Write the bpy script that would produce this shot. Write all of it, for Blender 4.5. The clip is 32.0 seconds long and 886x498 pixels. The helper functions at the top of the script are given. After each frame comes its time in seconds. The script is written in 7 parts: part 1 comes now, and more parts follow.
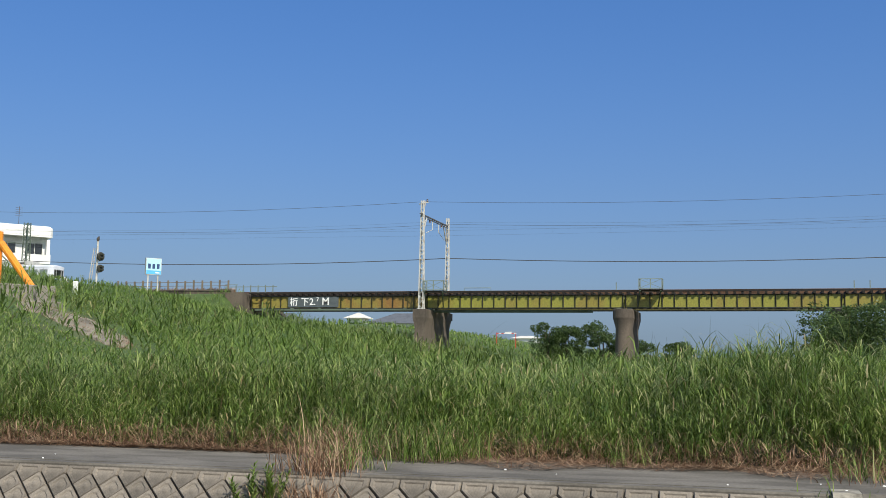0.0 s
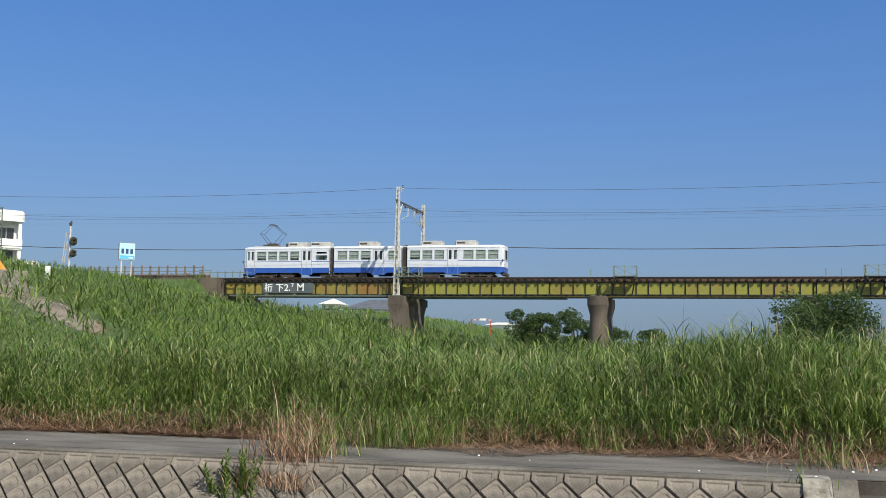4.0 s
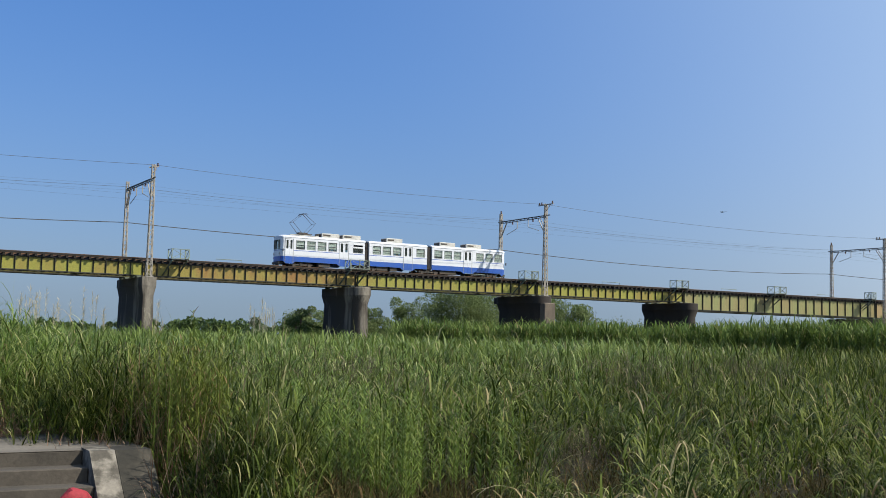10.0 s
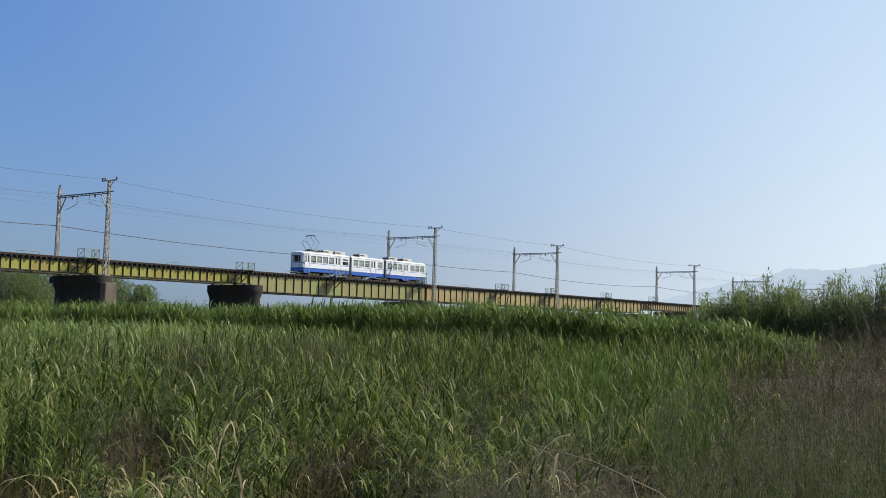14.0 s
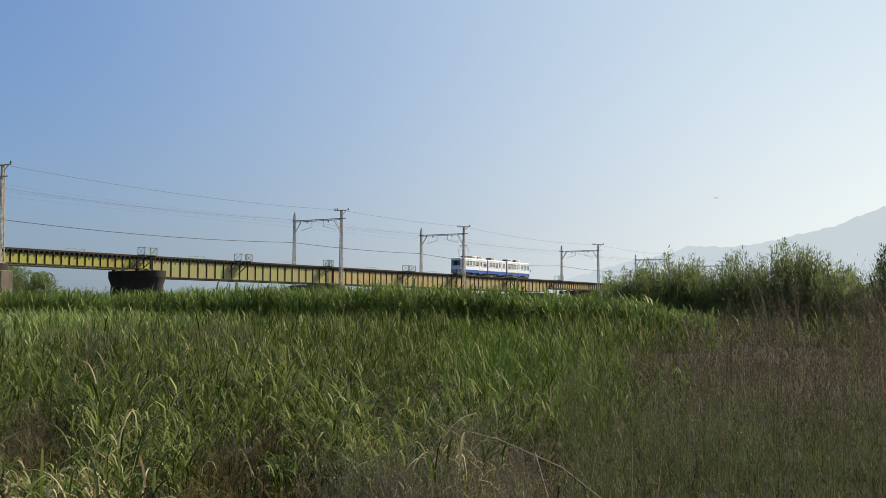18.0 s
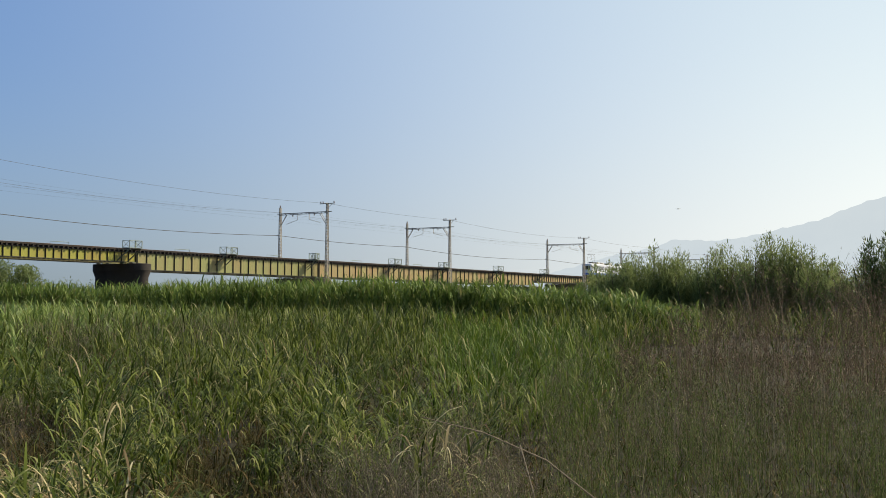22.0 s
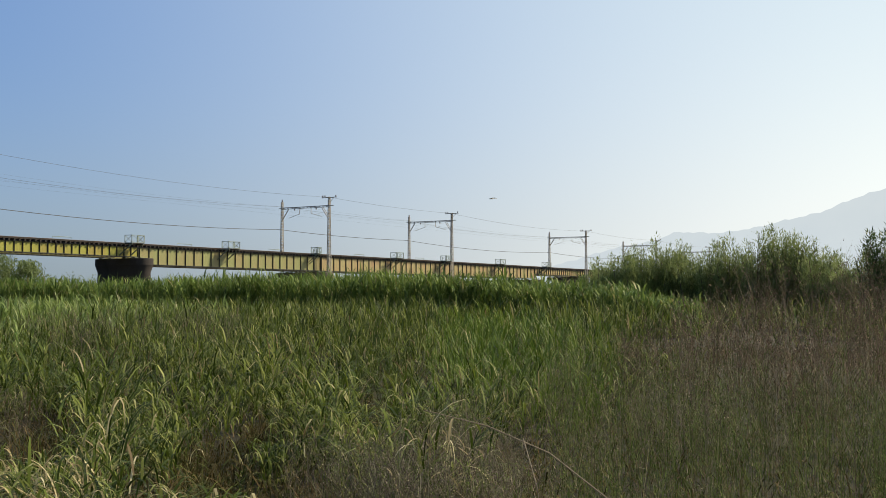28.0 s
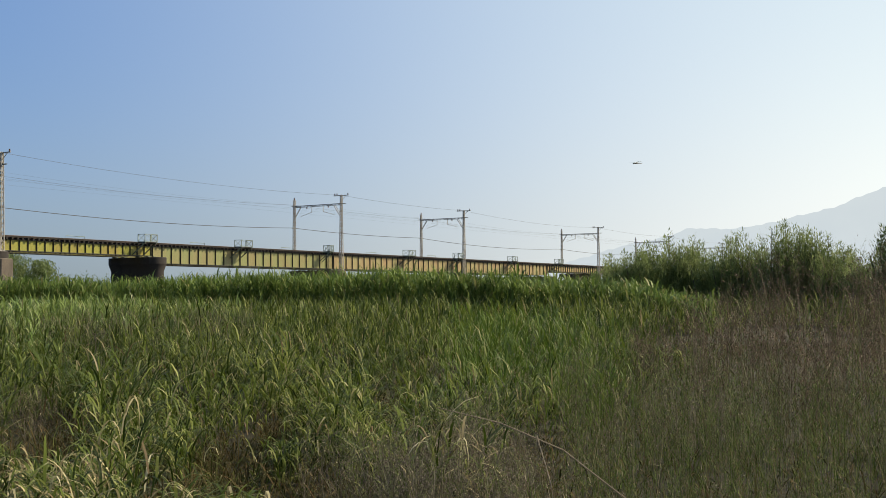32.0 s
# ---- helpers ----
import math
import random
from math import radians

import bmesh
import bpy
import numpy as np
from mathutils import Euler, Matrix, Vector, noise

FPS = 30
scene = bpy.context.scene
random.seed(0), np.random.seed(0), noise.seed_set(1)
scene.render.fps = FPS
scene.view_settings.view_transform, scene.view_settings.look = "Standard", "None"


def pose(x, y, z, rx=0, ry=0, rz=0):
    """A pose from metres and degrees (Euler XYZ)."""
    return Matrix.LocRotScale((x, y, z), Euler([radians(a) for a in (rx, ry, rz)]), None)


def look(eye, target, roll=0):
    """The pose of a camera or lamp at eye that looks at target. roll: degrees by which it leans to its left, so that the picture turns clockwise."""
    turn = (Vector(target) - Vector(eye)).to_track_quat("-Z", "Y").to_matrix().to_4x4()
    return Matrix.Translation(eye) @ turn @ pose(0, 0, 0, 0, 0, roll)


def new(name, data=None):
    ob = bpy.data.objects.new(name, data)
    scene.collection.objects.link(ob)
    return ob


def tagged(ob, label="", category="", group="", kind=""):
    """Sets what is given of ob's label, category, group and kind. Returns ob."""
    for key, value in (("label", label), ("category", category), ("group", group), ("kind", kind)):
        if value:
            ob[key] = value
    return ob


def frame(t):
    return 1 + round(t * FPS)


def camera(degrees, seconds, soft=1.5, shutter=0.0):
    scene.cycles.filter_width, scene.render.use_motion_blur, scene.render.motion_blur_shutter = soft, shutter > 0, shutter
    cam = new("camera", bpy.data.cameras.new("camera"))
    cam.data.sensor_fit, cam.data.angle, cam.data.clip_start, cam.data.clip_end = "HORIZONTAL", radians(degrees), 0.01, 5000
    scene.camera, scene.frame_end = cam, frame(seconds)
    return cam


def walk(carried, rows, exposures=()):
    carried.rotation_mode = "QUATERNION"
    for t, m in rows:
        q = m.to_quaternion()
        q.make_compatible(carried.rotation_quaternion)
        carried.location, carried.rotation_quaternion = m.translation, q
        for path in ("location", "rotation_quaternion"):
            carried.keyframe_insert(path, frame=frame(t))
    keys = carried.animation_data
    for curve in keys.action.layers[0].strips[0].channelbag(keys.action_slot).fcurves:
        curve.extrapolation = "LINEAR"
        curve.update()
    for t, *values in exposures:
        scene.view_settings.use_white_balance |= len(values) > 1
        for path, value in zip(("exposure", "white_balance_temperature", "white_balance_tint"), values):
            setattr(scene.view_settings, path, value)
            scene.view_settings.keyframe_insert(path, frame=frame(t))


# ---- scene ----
cam = camera(44.52, 32.0, soft=0.55)
ROWS = [
    (0.0, -0.076, 0.270, 0.000, 96.019, -0.696, 15.707),
    (0.5, -0.076, 0.270, 0.000, 95.965, -0.778, 15.655),
    (1.0, -0.076, 0.270, 0.000, 95.882, -0.704, 15.621),
    (1.5, -0.076, 0.270, 0.000, 95.699, -0.714, 15.581),
    (2.0, -0.075, 0.270, 0.000, 95.563, -0.712, 15.480),
    (2.5, -0.075, 0.271, 0.000, 95.538, -0.745, 15.374),
    (4.5, -0.064, 0.273, 0.000, 95.145, -1.002, 13.067),
    (5.0, -0.047, 0.277, 0.000, 95.116, -0.857, 9.576),
    (5.5, -0.029, 0.279, 0.000, 95.122, -1.111, 5.865),
    (6.0, -0.015, 0.280, 0.000, 95.376, -0.855, 2.979),
    (6.5, 0.006, 0.281, 0.000, 95.494, -0.686, -1.192),
    (7.0, 0.026, 0.279, 0.000, 95.591, -0.439, -5.417),
    (7.5, 0.049, 0.276, 0.000, 95.552, -0.835, -10.092),
    (8.0, 0.073, 0.271, 0.000, 95.131, -0.805, -15.149),
    (8.5, 0.094, 0.264, 0.000, 94.654, -1.024, -19.671),
    (9.0, 0.110, 0.258, 0.000, 94.859, -1.205, -23.067),
    (9.5, 0.127, 0.250, 0.000, 94.932, -1.533, -27.070),
    (10.0, 0.142, 0.242, 0.000, 94.770, -1.289, -30.606),
    (10.5, 0.158, 0.232, 0.000, 94.691, -1.089, -34.333),
    (11.0, 0.172, 0.221, 0.000, 94.602, -1.097, -38.002),
    (11.5, 0.185, 0.211, 0.000, 94.621, -1.502, -41.303),
    (12.0, 0.195, 0.202, 0.000, 94.481, -1.077, -44.051),
    (12.5, 0.204, 0.192, 0.000, 94.400, -1.073, -46.791),
    (13.0, 0.212, 0.184, 0.000, 94.500, -1.341, -49.259),
    (13.5, 0.220, 0.174, 0.000, 94.415, -1.335, -51.782),
    (14.0, 0.225, 0.168, 0.000, 94.291, -1.239, -53.250),
    (14.5, 0.230, 0.161, 0.000, 94.202, -1.610, -55.045),
    (15.0, 0.233, 0.157, 0.000, 94.053, -1.417, -56.047),
    (15.5, 0.235, 0.154, 0.000, 93.926, -0.933, -56.778),
    (17.5, 0.238, 0.148, 0.000, 93.415, -0.091, -58.079),
    (18.0, 0.238, 0.148, 0.000, 93.381, -0.133, -58.106),
    (18.5, 0.238, 0.148, 0.000, 93.368, -0.251, -58.117),
    (19.0, 0.238, 0.148, 0.000, 93.342, -0.324, -58.113),
    (19.5, 0.238, 0.148, 0.000, 93.305, -0.216, -58.175),
    (20.0, 0.239, 0.148, 0.000, 93.351, -0.164, -58.311),
    (20.5, 0.239, 0.147, 0.000, 93.315, -0.223, -58.386),
    (21.0, 0.239, 0.147, 0.000, 93.189, -0.185, -58.536),
    (21.5, 0.240, 0.146, 0.000, 93.128, -0.017, -58.659),
    (22.0, 0.240, 0.145, 0.000, 93.031, -0.163, -58.851),
    (22.5, 0.241, 0.145, 0.000, 92.912, -0.197, -58.981),
    (23.0, 0.241, 0.145, 0.000, 92.808, -0.156, -59.013),
    (23.5, 0.240, 0.145, 0.000, 92.719, -0.009, -58.916),
    (24.0, 0.240, 0.145, 0.000, 92.731, 0.065, -58.837),
    (24.5, 0.240, 0.146, 0.000, 92.639, 0.039, -58.778),
    (25.0, 0.240, 0.145, 0.000, 92.597, 0.079, -58.868),
    (25.5, 0.240, 0.145, 0.000, 92.517, 0.054, -58.912),
    (27.5, 0.240, 0.146, 0.000, 92.647, 0.108, -58.641),
    (28.0, 0.240, 0.146, 0.000, 92.684, 0.072, -58.731),
    (28.5, 0.240, 0.146, 0.000, 92.720, 0.009, -58.735),
    (29.0, 0.240, 0.146, 0.000, 92.667, 0.234, -58.578),
    (29.5, 0.239, 0.147, 0.000, 92.574, 0.400, -58.498),
    (30.0, 0.239, 0.147, 0.000, 92.681, 0.344, -58.375),
    (30.5, 0.239, 0.147, 0.000, 92.670, 0.369, -58.384),
    (31.0, 0.239, 0.147, 0.000, 92.668, 0.377, -58.327),
    (31.5, 0.239, 0.148, 0.000, 92.576, 0.458, -58.172),
    (32.0, 0.238, 0.148, 0.000, 92.551, 0.352, -58.074),]
walk(cam, [(t, pose(x, y, z, rx, ry, rz)) for t, x, y, z, rx, ry, rz in ROWS],
     [(0, 0.0, 6500, 10), (6, 0.07, 6500, 10), (9, 0.22, 6580, 10), (12, 0.18, 6600, 10), (15, 0.13, 6700, 10), (19, 0.2, 7550, 10), (32, 0.29, 7700, 10)])

# ---- daylight ----
SUN_AZ, SUN_EL = radians(136), radians(43)
world = bpy.data.worlds.new("sky")
scene.world = world
world.use_nodes = True
wn = world.node_tree.nodes
sky = wn.new("ShaderNodeTexSky")
sky.sky_type = "NISHITA"
sky.sun_disc = False
sky.sun_elevation, sky.sun_rotation = SUN_EL, SUN_AZ
sky.air_density, sky.dust_density, sky.ozone_density, sky.altitude = 1.0, 1.5, 3.0, 20
wn["Background"].inputs["Strength"].default_value = 0.115
deep = wn.new("ShaderNodeHueSaturation")
deep.inputs["Hue"].default_value, deep.inputs["Saturation"].default_value = 0.51, 1.27
# summer haze: paler towards the horizon and towards the sun
wl = world.node_tree.links
way = wn.new("ShaderNodeTexCoord").outputs["Generated"]


def wmath(op, a, b=None, clamp=False):
    n = wn.new("ShaderNodeMath")
    n.operation, n.use_clamp = op, clamp
    for i, v in enumerate((a, b)):
        if v is None:
            continue
        if isinstance(v, (int, float)):
            n.inputs[i].default_value = v
        else:
            wl.new(v, n.inputs[i])
    return n.outputs[0]


def wmix(f, a, b):
    n = wn.new("ShaderNodeMix")
    n.data_type = "RGBA"
    wl.new(f, n.inputs[0])
    for i, v in ((6, a), (7, b)):
        if isinstance(v, tuple):
            n.inputs[i].default_value = (*[8.7 * c for c in v], 1)
        else:
            wl.new(v, n.inputs[i])
    return n.outputs[2]


sep = wn.new("ShaderNodeSeparateXYZ")
wl.new(way, sep.inputs[0])
low = wmath("POWER", wmath("SUBTRACT", 1.0, wmath("MAXIMUM", sep.outputs[2], 0.0)), 5.0)
dot = wn.new("ShaderNodeVectorMath")
dot.operation = "DOT_PRODUCT"
wl.new(way, dot.inputs[0])
dot.inputs[1].default_value = (math.sin(SUN_AZ) * math.cos(SUN_EL), math.cos(SUN_AZ) * math.cos(SUN_EL), math.sin(SUN_EL))
glow = wn.new("ShaderNodeMapRange")
glow.interpolation_type = "SMOOTHSTEP"
glow.inputs["From Min"].default_value, glow.inputs["From Max"].default_value = -0.15, 0.68
wl.new(dot.outputs["Value"], glow.inputs["Value"])
g_ = glow.outputs[0]
away = wmix(low, (0.066, 0.25, 0.74), (0.22, 0.305, 0.39))
toward = wmix(low, (0.56, 0.74, 0.90), (0.95, 1.02, 1.05))
haze = wmix(g_, away, toward)
amount = wmath("ADD", wmath("ADD", 0.3, wmath("MULTIPLY", low, 0.6)), wmath("MULTIPLY", g_, 0.4), True)
wl.new(sky.outputs[0], deep.inputs["Color"])
wl.new(wmix(amount, deep.outputs[0], haze), wn["Background"].inputs["Color"])
sun = new("sun", bpy.data.lights.new("sun", "SUN"))
sun.data.energy, sun.data.angle, sun.data.color = 5.0, radians(0.53), (1.0, 0.945, 0.82)
sun.matrix_world = look((math.sin(SUN_AZ) * math.cos(SUN_EL) * 300, math.cos(SUN_AZ) * math.cos(SUN_EL) * 300, math.sin(SUN_EL) * 300), (0, 0, 0))

# ---- helpers of this scene ----
class Mesh:
    """Collects vertices and faces for one mesh."""

    def __init__(self):
        self.v, self.f, self.m = [], [], []

    def add(self, verts, faces, mi=0):
        n = len(self.v)
        self.v += [tuple(p) for p in verts]
        self.f += [tuple(n + i for i in q) for q in faces]
        self.m += [mi] * len(faces)
        return self

    def box(self, x0, x1, y0, y1, z0, z1, mi=0):
        return self.add([(x0, y0, z0), (x1, y0, z0), (x1, y1, z0), (x0, y1, z0), (x0, y0, z1), (x1, y0, z1), (x1, y1, z1), (x0, y1, z1)],
                        [(0, 3, 2, 1), (4, 5, 6, 7), (0, 1, 5, 4), (1, 2, 6, 5), (2, 3, 7, 6), (3, 0, 4, 7)], mi)

    def bevel_box(self, x0, x1, y0, y1, z0, z1, b, mi=0):
        """A box with chamfered upright edges and top."""
        def ring(i, z):
            return [(x0 + i + b, y0 + i, z), (x1 - i - b, y0 + i, z), (x1 - i, y0 + i + b, z), (x1 - i, y1 - i - b, z),
                    (x1 - i - b, y1 - i, z), (x0 + i + b, y1 - i, z), (x0 + i, y1 - i - b, z), (x0 + i, y0 + i + b, z)]
        return self.loft([ring(0, z0), ring(0, z1 - b), ring(b, z1)], mi)

    def loft(self, rings, mi=0, caps=True, closed=True):
        n = len(rings[0])
        verts = [p for r in rings for p in r]
        faces = []
        for k in range(len(rings) - 1):
            for i in range(n if closed else n - 1):
                j = (i + 1) % n
                faces.append((k * n + i, k * n + j, (k + 1) * n + j, (k + 1) * n + i))
        if caps:
            faces.append(tuple(range(n))[::-1])
            faces.append(tuple((len(rings) - 1) * n + i for i in range(n)))
        return self.add(verts, faces, mi)

    def tube(self, pts, r, sides=6, mi=0, caps=True):
        """A round bar through points; r is one radius or one for each point."""
        pts = [Vector(p) for p in pts]
        rs = r if isinstance(r, (list, tuple)) else [r] * len(pts)
        rings = []
        for i, p in enumerate(pts):
            d = (pts[min(i + 1, len(pts) - 1)] - pts[max(i - 1, 0)]).normalized()
            u = d.cross(Vector((0, 0, 1)) if abs(d.z) < 0.9 else Vector((1, 0, 0))).normalized()
            w = d.cross(u)
            rings.append([p + rs[i] * (math.cos(a) * u + math.sin(a) * w) for a in [2 * math.pi * k / sides + math.pi / 4 for k in range(sides)]])
        return self.loft(rings, mi, caps)

    def bar(self, a, b, w, mi=0):
        """A square bar from a to b."""
        return self.tube([a, b], w * 0.7071, 4, mi)

    def data(self, name, mats, smooth=False):
        me = bpy.data.meshes.new(name)
        me.from_pydata(self.v, [], self.f)
        for m in mats if isinstance(mats, (list, tuple)) else [mats]:
            me.materials.append(m)
        if any(self.m):
            me.polygons.foreach_set("material_index", self.m)
        if smooth:
            me.polygons.foreach_set("use_smooth", [True] * len(me.polygons))
            me.set_sharp_from_angle(angle=radians(35))
        me.validate()
        return me


def part(name, mesh, mats, parent=None, label="", smooth=False):
    """Links a collected mesh, or ready mesh data, as one object under parent."""
    ob = new(name, mesh.data(name, mats, smooth) if isinstance(mesh, Mesh) else mesh)
    ob.parent = parent
    if label:
        tagged(ob, label)
    return ob


def thing(name, label, category, group="", kind="", at=(0, 0, 0), turn=0):
    ob = new(name)
    ob.empty_display_size = 0.2
    ob.matrix_basis = pose(*at, 0, 0, turn)
    return tagged(ob, label, category, group, kind)


def solo(name, mesh, mats, label, category, group="", kind="", at=(0, 0, 0), turn=0, smooth=False):
    ob = part(name, mesh, mats, None, "", smooth)
    ob.matrix_basis = pose(*at, 0, 0, turn)
    return tagged(ob, label, category, group, kind)


# ---- materials ----
def nodes(name, rough=0.6, metal=0.0):
    m = bpy.data.materials.new(name)
    m.use_nodes = True
    t = m.node_tree
    b = t.nodes["Principled BSDF"]
    b.inputs["Roughness"].default_value, b.inputs["Metallic"].default_value = rough, metal
    return m, t, b


def noise_tex(t, scale, detail=4, coord="Object", stretch=None, rough=0.55):
    c = t.nodes.new("ShaderNodeTexCoord")
    n = t.nodes.new("ShaderNodeTexNoise")
    n.inputs["Scale"].default_value, n.inputs["Detail"].default_value, n.inputs["Roughness"].default_value = scale, detail, rough
    src = c.outputs[coord]
    if stretch:
        mp = t.nodes.new("ShaderNodeMapping")
        mp.inputs["Scale"].default_value = stretch
        t.links.new(src, mp.inputs[0])
        src = mp.outputs[0]
    t.links.new(src, n.inputs["Vector"])
    return n.outputs["Fac"]


def ramp(t, fac, stops):
    r = t.nodes.new("ShaderNodeValToRGB")
    while len(r.color_ramp.elements) < len(stops):
        r.color_ramp.elements.new(0.5)
    for e, (p, c) in zip(r.color_ramp.elements, stops):
        e.position, e.color = p, (*c, 1) if len(c) == 3 else c
    t.links.new(fac, r.inputs[0])
    return r.outputs[0]


def mixc(t, fac, a, b, mode="MIX"):
    n = t.nodes.new("ShaderNodeMix")
    n.data_type, n.blend_type = "RGBA", mode
    for s, i in ((fac, 0), (a, 6), (b, 7)):
        if isinstance(s, (int, float)):
            n.inputs[i].default_value = s
        elif isinstance(s, tuple):
            n.inputs[i].default_value = (*s, 1)
        else:
            t.links.new(s, n.inputs[i])
    return n.outputs[2]


def bump(t, b, h, strength=0.3, dist=0.02):
    n = t.nodes.new("ShaderNodeBump")
    n.inputs["Strength"].default_value, n.inputs["Distance"].default_value = strength, dist
    t.links.new(h, n.inputs["Height"])
    t.links.new(n.outputs[0], b.inputs["Normal"])


def worn(name, base, stain, rough=0.6, metal=0.0, big=0.6, small=14, lo=0.45, hi=0.7, bumps=0.25, stretch=None, random_shade=0.0):
    """Paint, concrete or metal: base colour with stained patches, fine grain and relief."""
    m, t, b = nodes(name, rough, metal)
    c = ramp(t, noise_tex(t, big, 6, stretch=stretch), [(lo, base), (hi, stain)])
    g = noise_tex(t, small, 5)
    c = mixc(t, 0.35, c, ramp(t, g, [(0.3, (0.35, 0.35, 0.35)), (0.7, (0.9, 0.9, 0.9))]), "OVERLAY")
    if random_shade:
        o = t.nodes.new("ShaderNodeObjectInfo")
        c = mixc(t, random_shade, c, ramp(t, o.outputs["Random"], [(0, (0.25, 0.25, 0.25)), (1, (0.85, 0.85, 0.85))]), "OVERLAY")
    t.links.new(c, b.inputs["Base Color"])
    bump(t, b, g, bumps, 0.01)
    return m


def leafy(name, stops, translucent=0.35, rough=0.42, gloss=0.3):
    """Leaves and blades: colour varies from island to island."""
    m, t, b = nodes(name, rough)
    gi = t.nodes.new("ShaderNodeNewGeometry")
    c = ramp(t, gi.outputs["Random Per Island"], stops)
    c = mixc(t, 0.5, c, ramp(t, noise_tex(t, 0.35, 3), [(0.3, (0.32, 0.34, 0.30)), (0.7, (0.72, 0.70, 0.6))]), "OVERLAY")
    t.links.new(c, b.inputs["Base Color"])
    b.inputs["Specular IOR Level"].default_value = gloss
    tr = t.nodes.new("ShaderNodeBsdfTranslucent")
    t.links.new(c, tr.inputs["Color"])
    mx = t.nodes.new("ShaderNodeMixShader")
    mx.inputs[0].default_value = translucent
    t.links.new(b.outputs[0], mx.inputs[1])
    t.links.new(tr.outputs[0], mx.inputs[2])
    t.links.new(mx.outputs[0], t.nodes["Material Output"].inputs[0])
    return m


REED = leafy("reed_leaf", [(0.0, (0.036, 0.07, 0.014)), (0.3, (0.088, 0.15, 0.027)), (0.62, (0.165, 0.235, 0.05)), (0.84, (0.29, 0.35, 0.12)), (0.95, (0.42, 0.42, 0.21)), (0.97, (0.44, 0.38, 0.23)), (1.0, (0.28, 0.19, 0.11))], 0.32, 0.45, 0.25)
REEDBELT = leafy("dark_reed_leaf", [(0.0, (0.058, 0.1, 0.026)), (0.5, (0.112, 0.168, 0.04)), (0.9, (0.18, 0.235, 0.066)), (1.0, (0.24, 0.21, 0.10))], 0.35, 0.5, 0.15)
MEADOW = leafy("meadow_leaf", [(0.0, (0.022, 0.034, 0.007)), (0.4, (0.05, 0.076, 0.014)), (0.82, (0.098, 0.125, 0.026)), (0.92, (0.15, 0.16, 0.05)), (0.97, (0.28, 0.24, 0.14)), (1.0, (0.15, 0.085, 0.05))], 0.36, 0.5, 0.12)
LEVEE_LEAF = leafy("levee_grass_leaf", [(0.0, (0.10, 0.17, 0.034)), (0.5, (0.18, 0.275, 0.06)), (0.93, (0.27, 0.355, 0.10)), (1.0, (0.45, 0.39, 0.2))])
LUSH = leafy("lush_meadow_leaf", [(0.0, (0.015, 0.025, 0.005)), (0.42, (0.052, 0.078, 0.013)), (0.78, (0.142, 0.175, 0.036)), (0.94, (0.26, 0.275, 0.10)), (0.985, (0.34, 0.30, 0.18)), (1.0, (0.15, 0.09, 0.05))], 0.36, 0.5, 0.14)
BRIGHT = leafy("fresh_meadow_leaf", [(0.0, (0.046, 0.085, 0.014)), (0.5, (0.085, 0.135, 0.022)), (0.92, (0.14, 0.185, 0.042)), (1.0, (0.30, 0.26, 0.13))], 0.33, 0.5, 0.15)
FIELD = leafy("field_grass_leaf", [(0.0, (0.075, 0.12, 0.028)), (0.5, (0.14, 0.20, 0.045)), (0.9, (0.21, 0.27, 0.075)), (1.0, (0.32, 0.28, 0.15))])
# brown litter whose dark stops also hold the shade between tussocks
DUFF = leafy("shaded_undergrowth", [(0.0, (0.022, 0.024, 0.009)), (0.45, (0.05, 0.042, 0.018)), (0.75, (0.10, 0.066, 0.034)), (0.8, (0.04, 0.06, 0.016)), (1.0, (0.15, 0.105, 0.055))], 0.15, 0.9, 0.05)
STRAW = leafy("straw", [(0.0, (0.13, 0.07, 0.045)), (0.5, (0.30, 0.18, 0.125)), (1.0, (0.54, 0.39, 0.28))], 0.2, 0.7, 0.1)
PLUME = leafy("pale_plume", [(0.0, (0.40, 0.36, 0.28)), (1.0, (0.62, 0.57, 0.46))], 0.4, 0.8, 0.05)
BROWN = leafy("dry_weed", [(0.0, (0.045, 0.033, 0.025)), (0.42, (0.115, 0.082, 0.064)), (0.72, (0.19, 0.138, 0.11)), (0.75, (0.045, 0.066, 0.022)), (0.88, (0.08, 0.105, 0.035)), (0.95, (0.26, 0.19, 0.15)), (1.0, (0.36, 0.29, 0.22))], 0.25, 0.8, 0.1)
WITHERED = leafy("withered_blade", [(0.0, (0.16, 0.11, 0.06)), (0.4, (0.30, 0.24, 0.13)), (0.8, (0.44, 0.37, 0.21)), (1.0, (0.56, 0.50, 0.33))], 0.3, 0.6, 0.2)
WIRY = leafy("wiry_green_weed", [(0.0, (0.024, 0.038, 0.011)), (0.5, (0.074, 0.105, 0.028)), (0.78, (0.175, 0.215, 0.07)), (0.85, (0.095, 0.07, 0.045)), (0.96, (0.15, 0.11, 0.07)), (1.0, (0.38, 0.33, 0.23))], 0.25, 0.8, 0.1)
WEED = leafy("weed_leaf", [(0.0, (0.085, 0.14, 0.026)), (0.6, (0.15, 0.215, 0.044)), (1.0, (0.24, 0.295, 0.08))])
FOLIAGE = leafy("tree_leaf", [(0.0, (0.04, 0.07, 0.024)), (0.5, (0.068, 0.108, 0.035)), (1.0, (0.10, 0.15, 0.05))])
WILLOW = leafy("willow_leaf", [(0.0, (0.12, 0.155, 0.058)), (0.5, (0.195, 0.24, 0.10)), (1.0, (0.28, 0.325, 0.15))], 0.5, 0.6, 0.1)
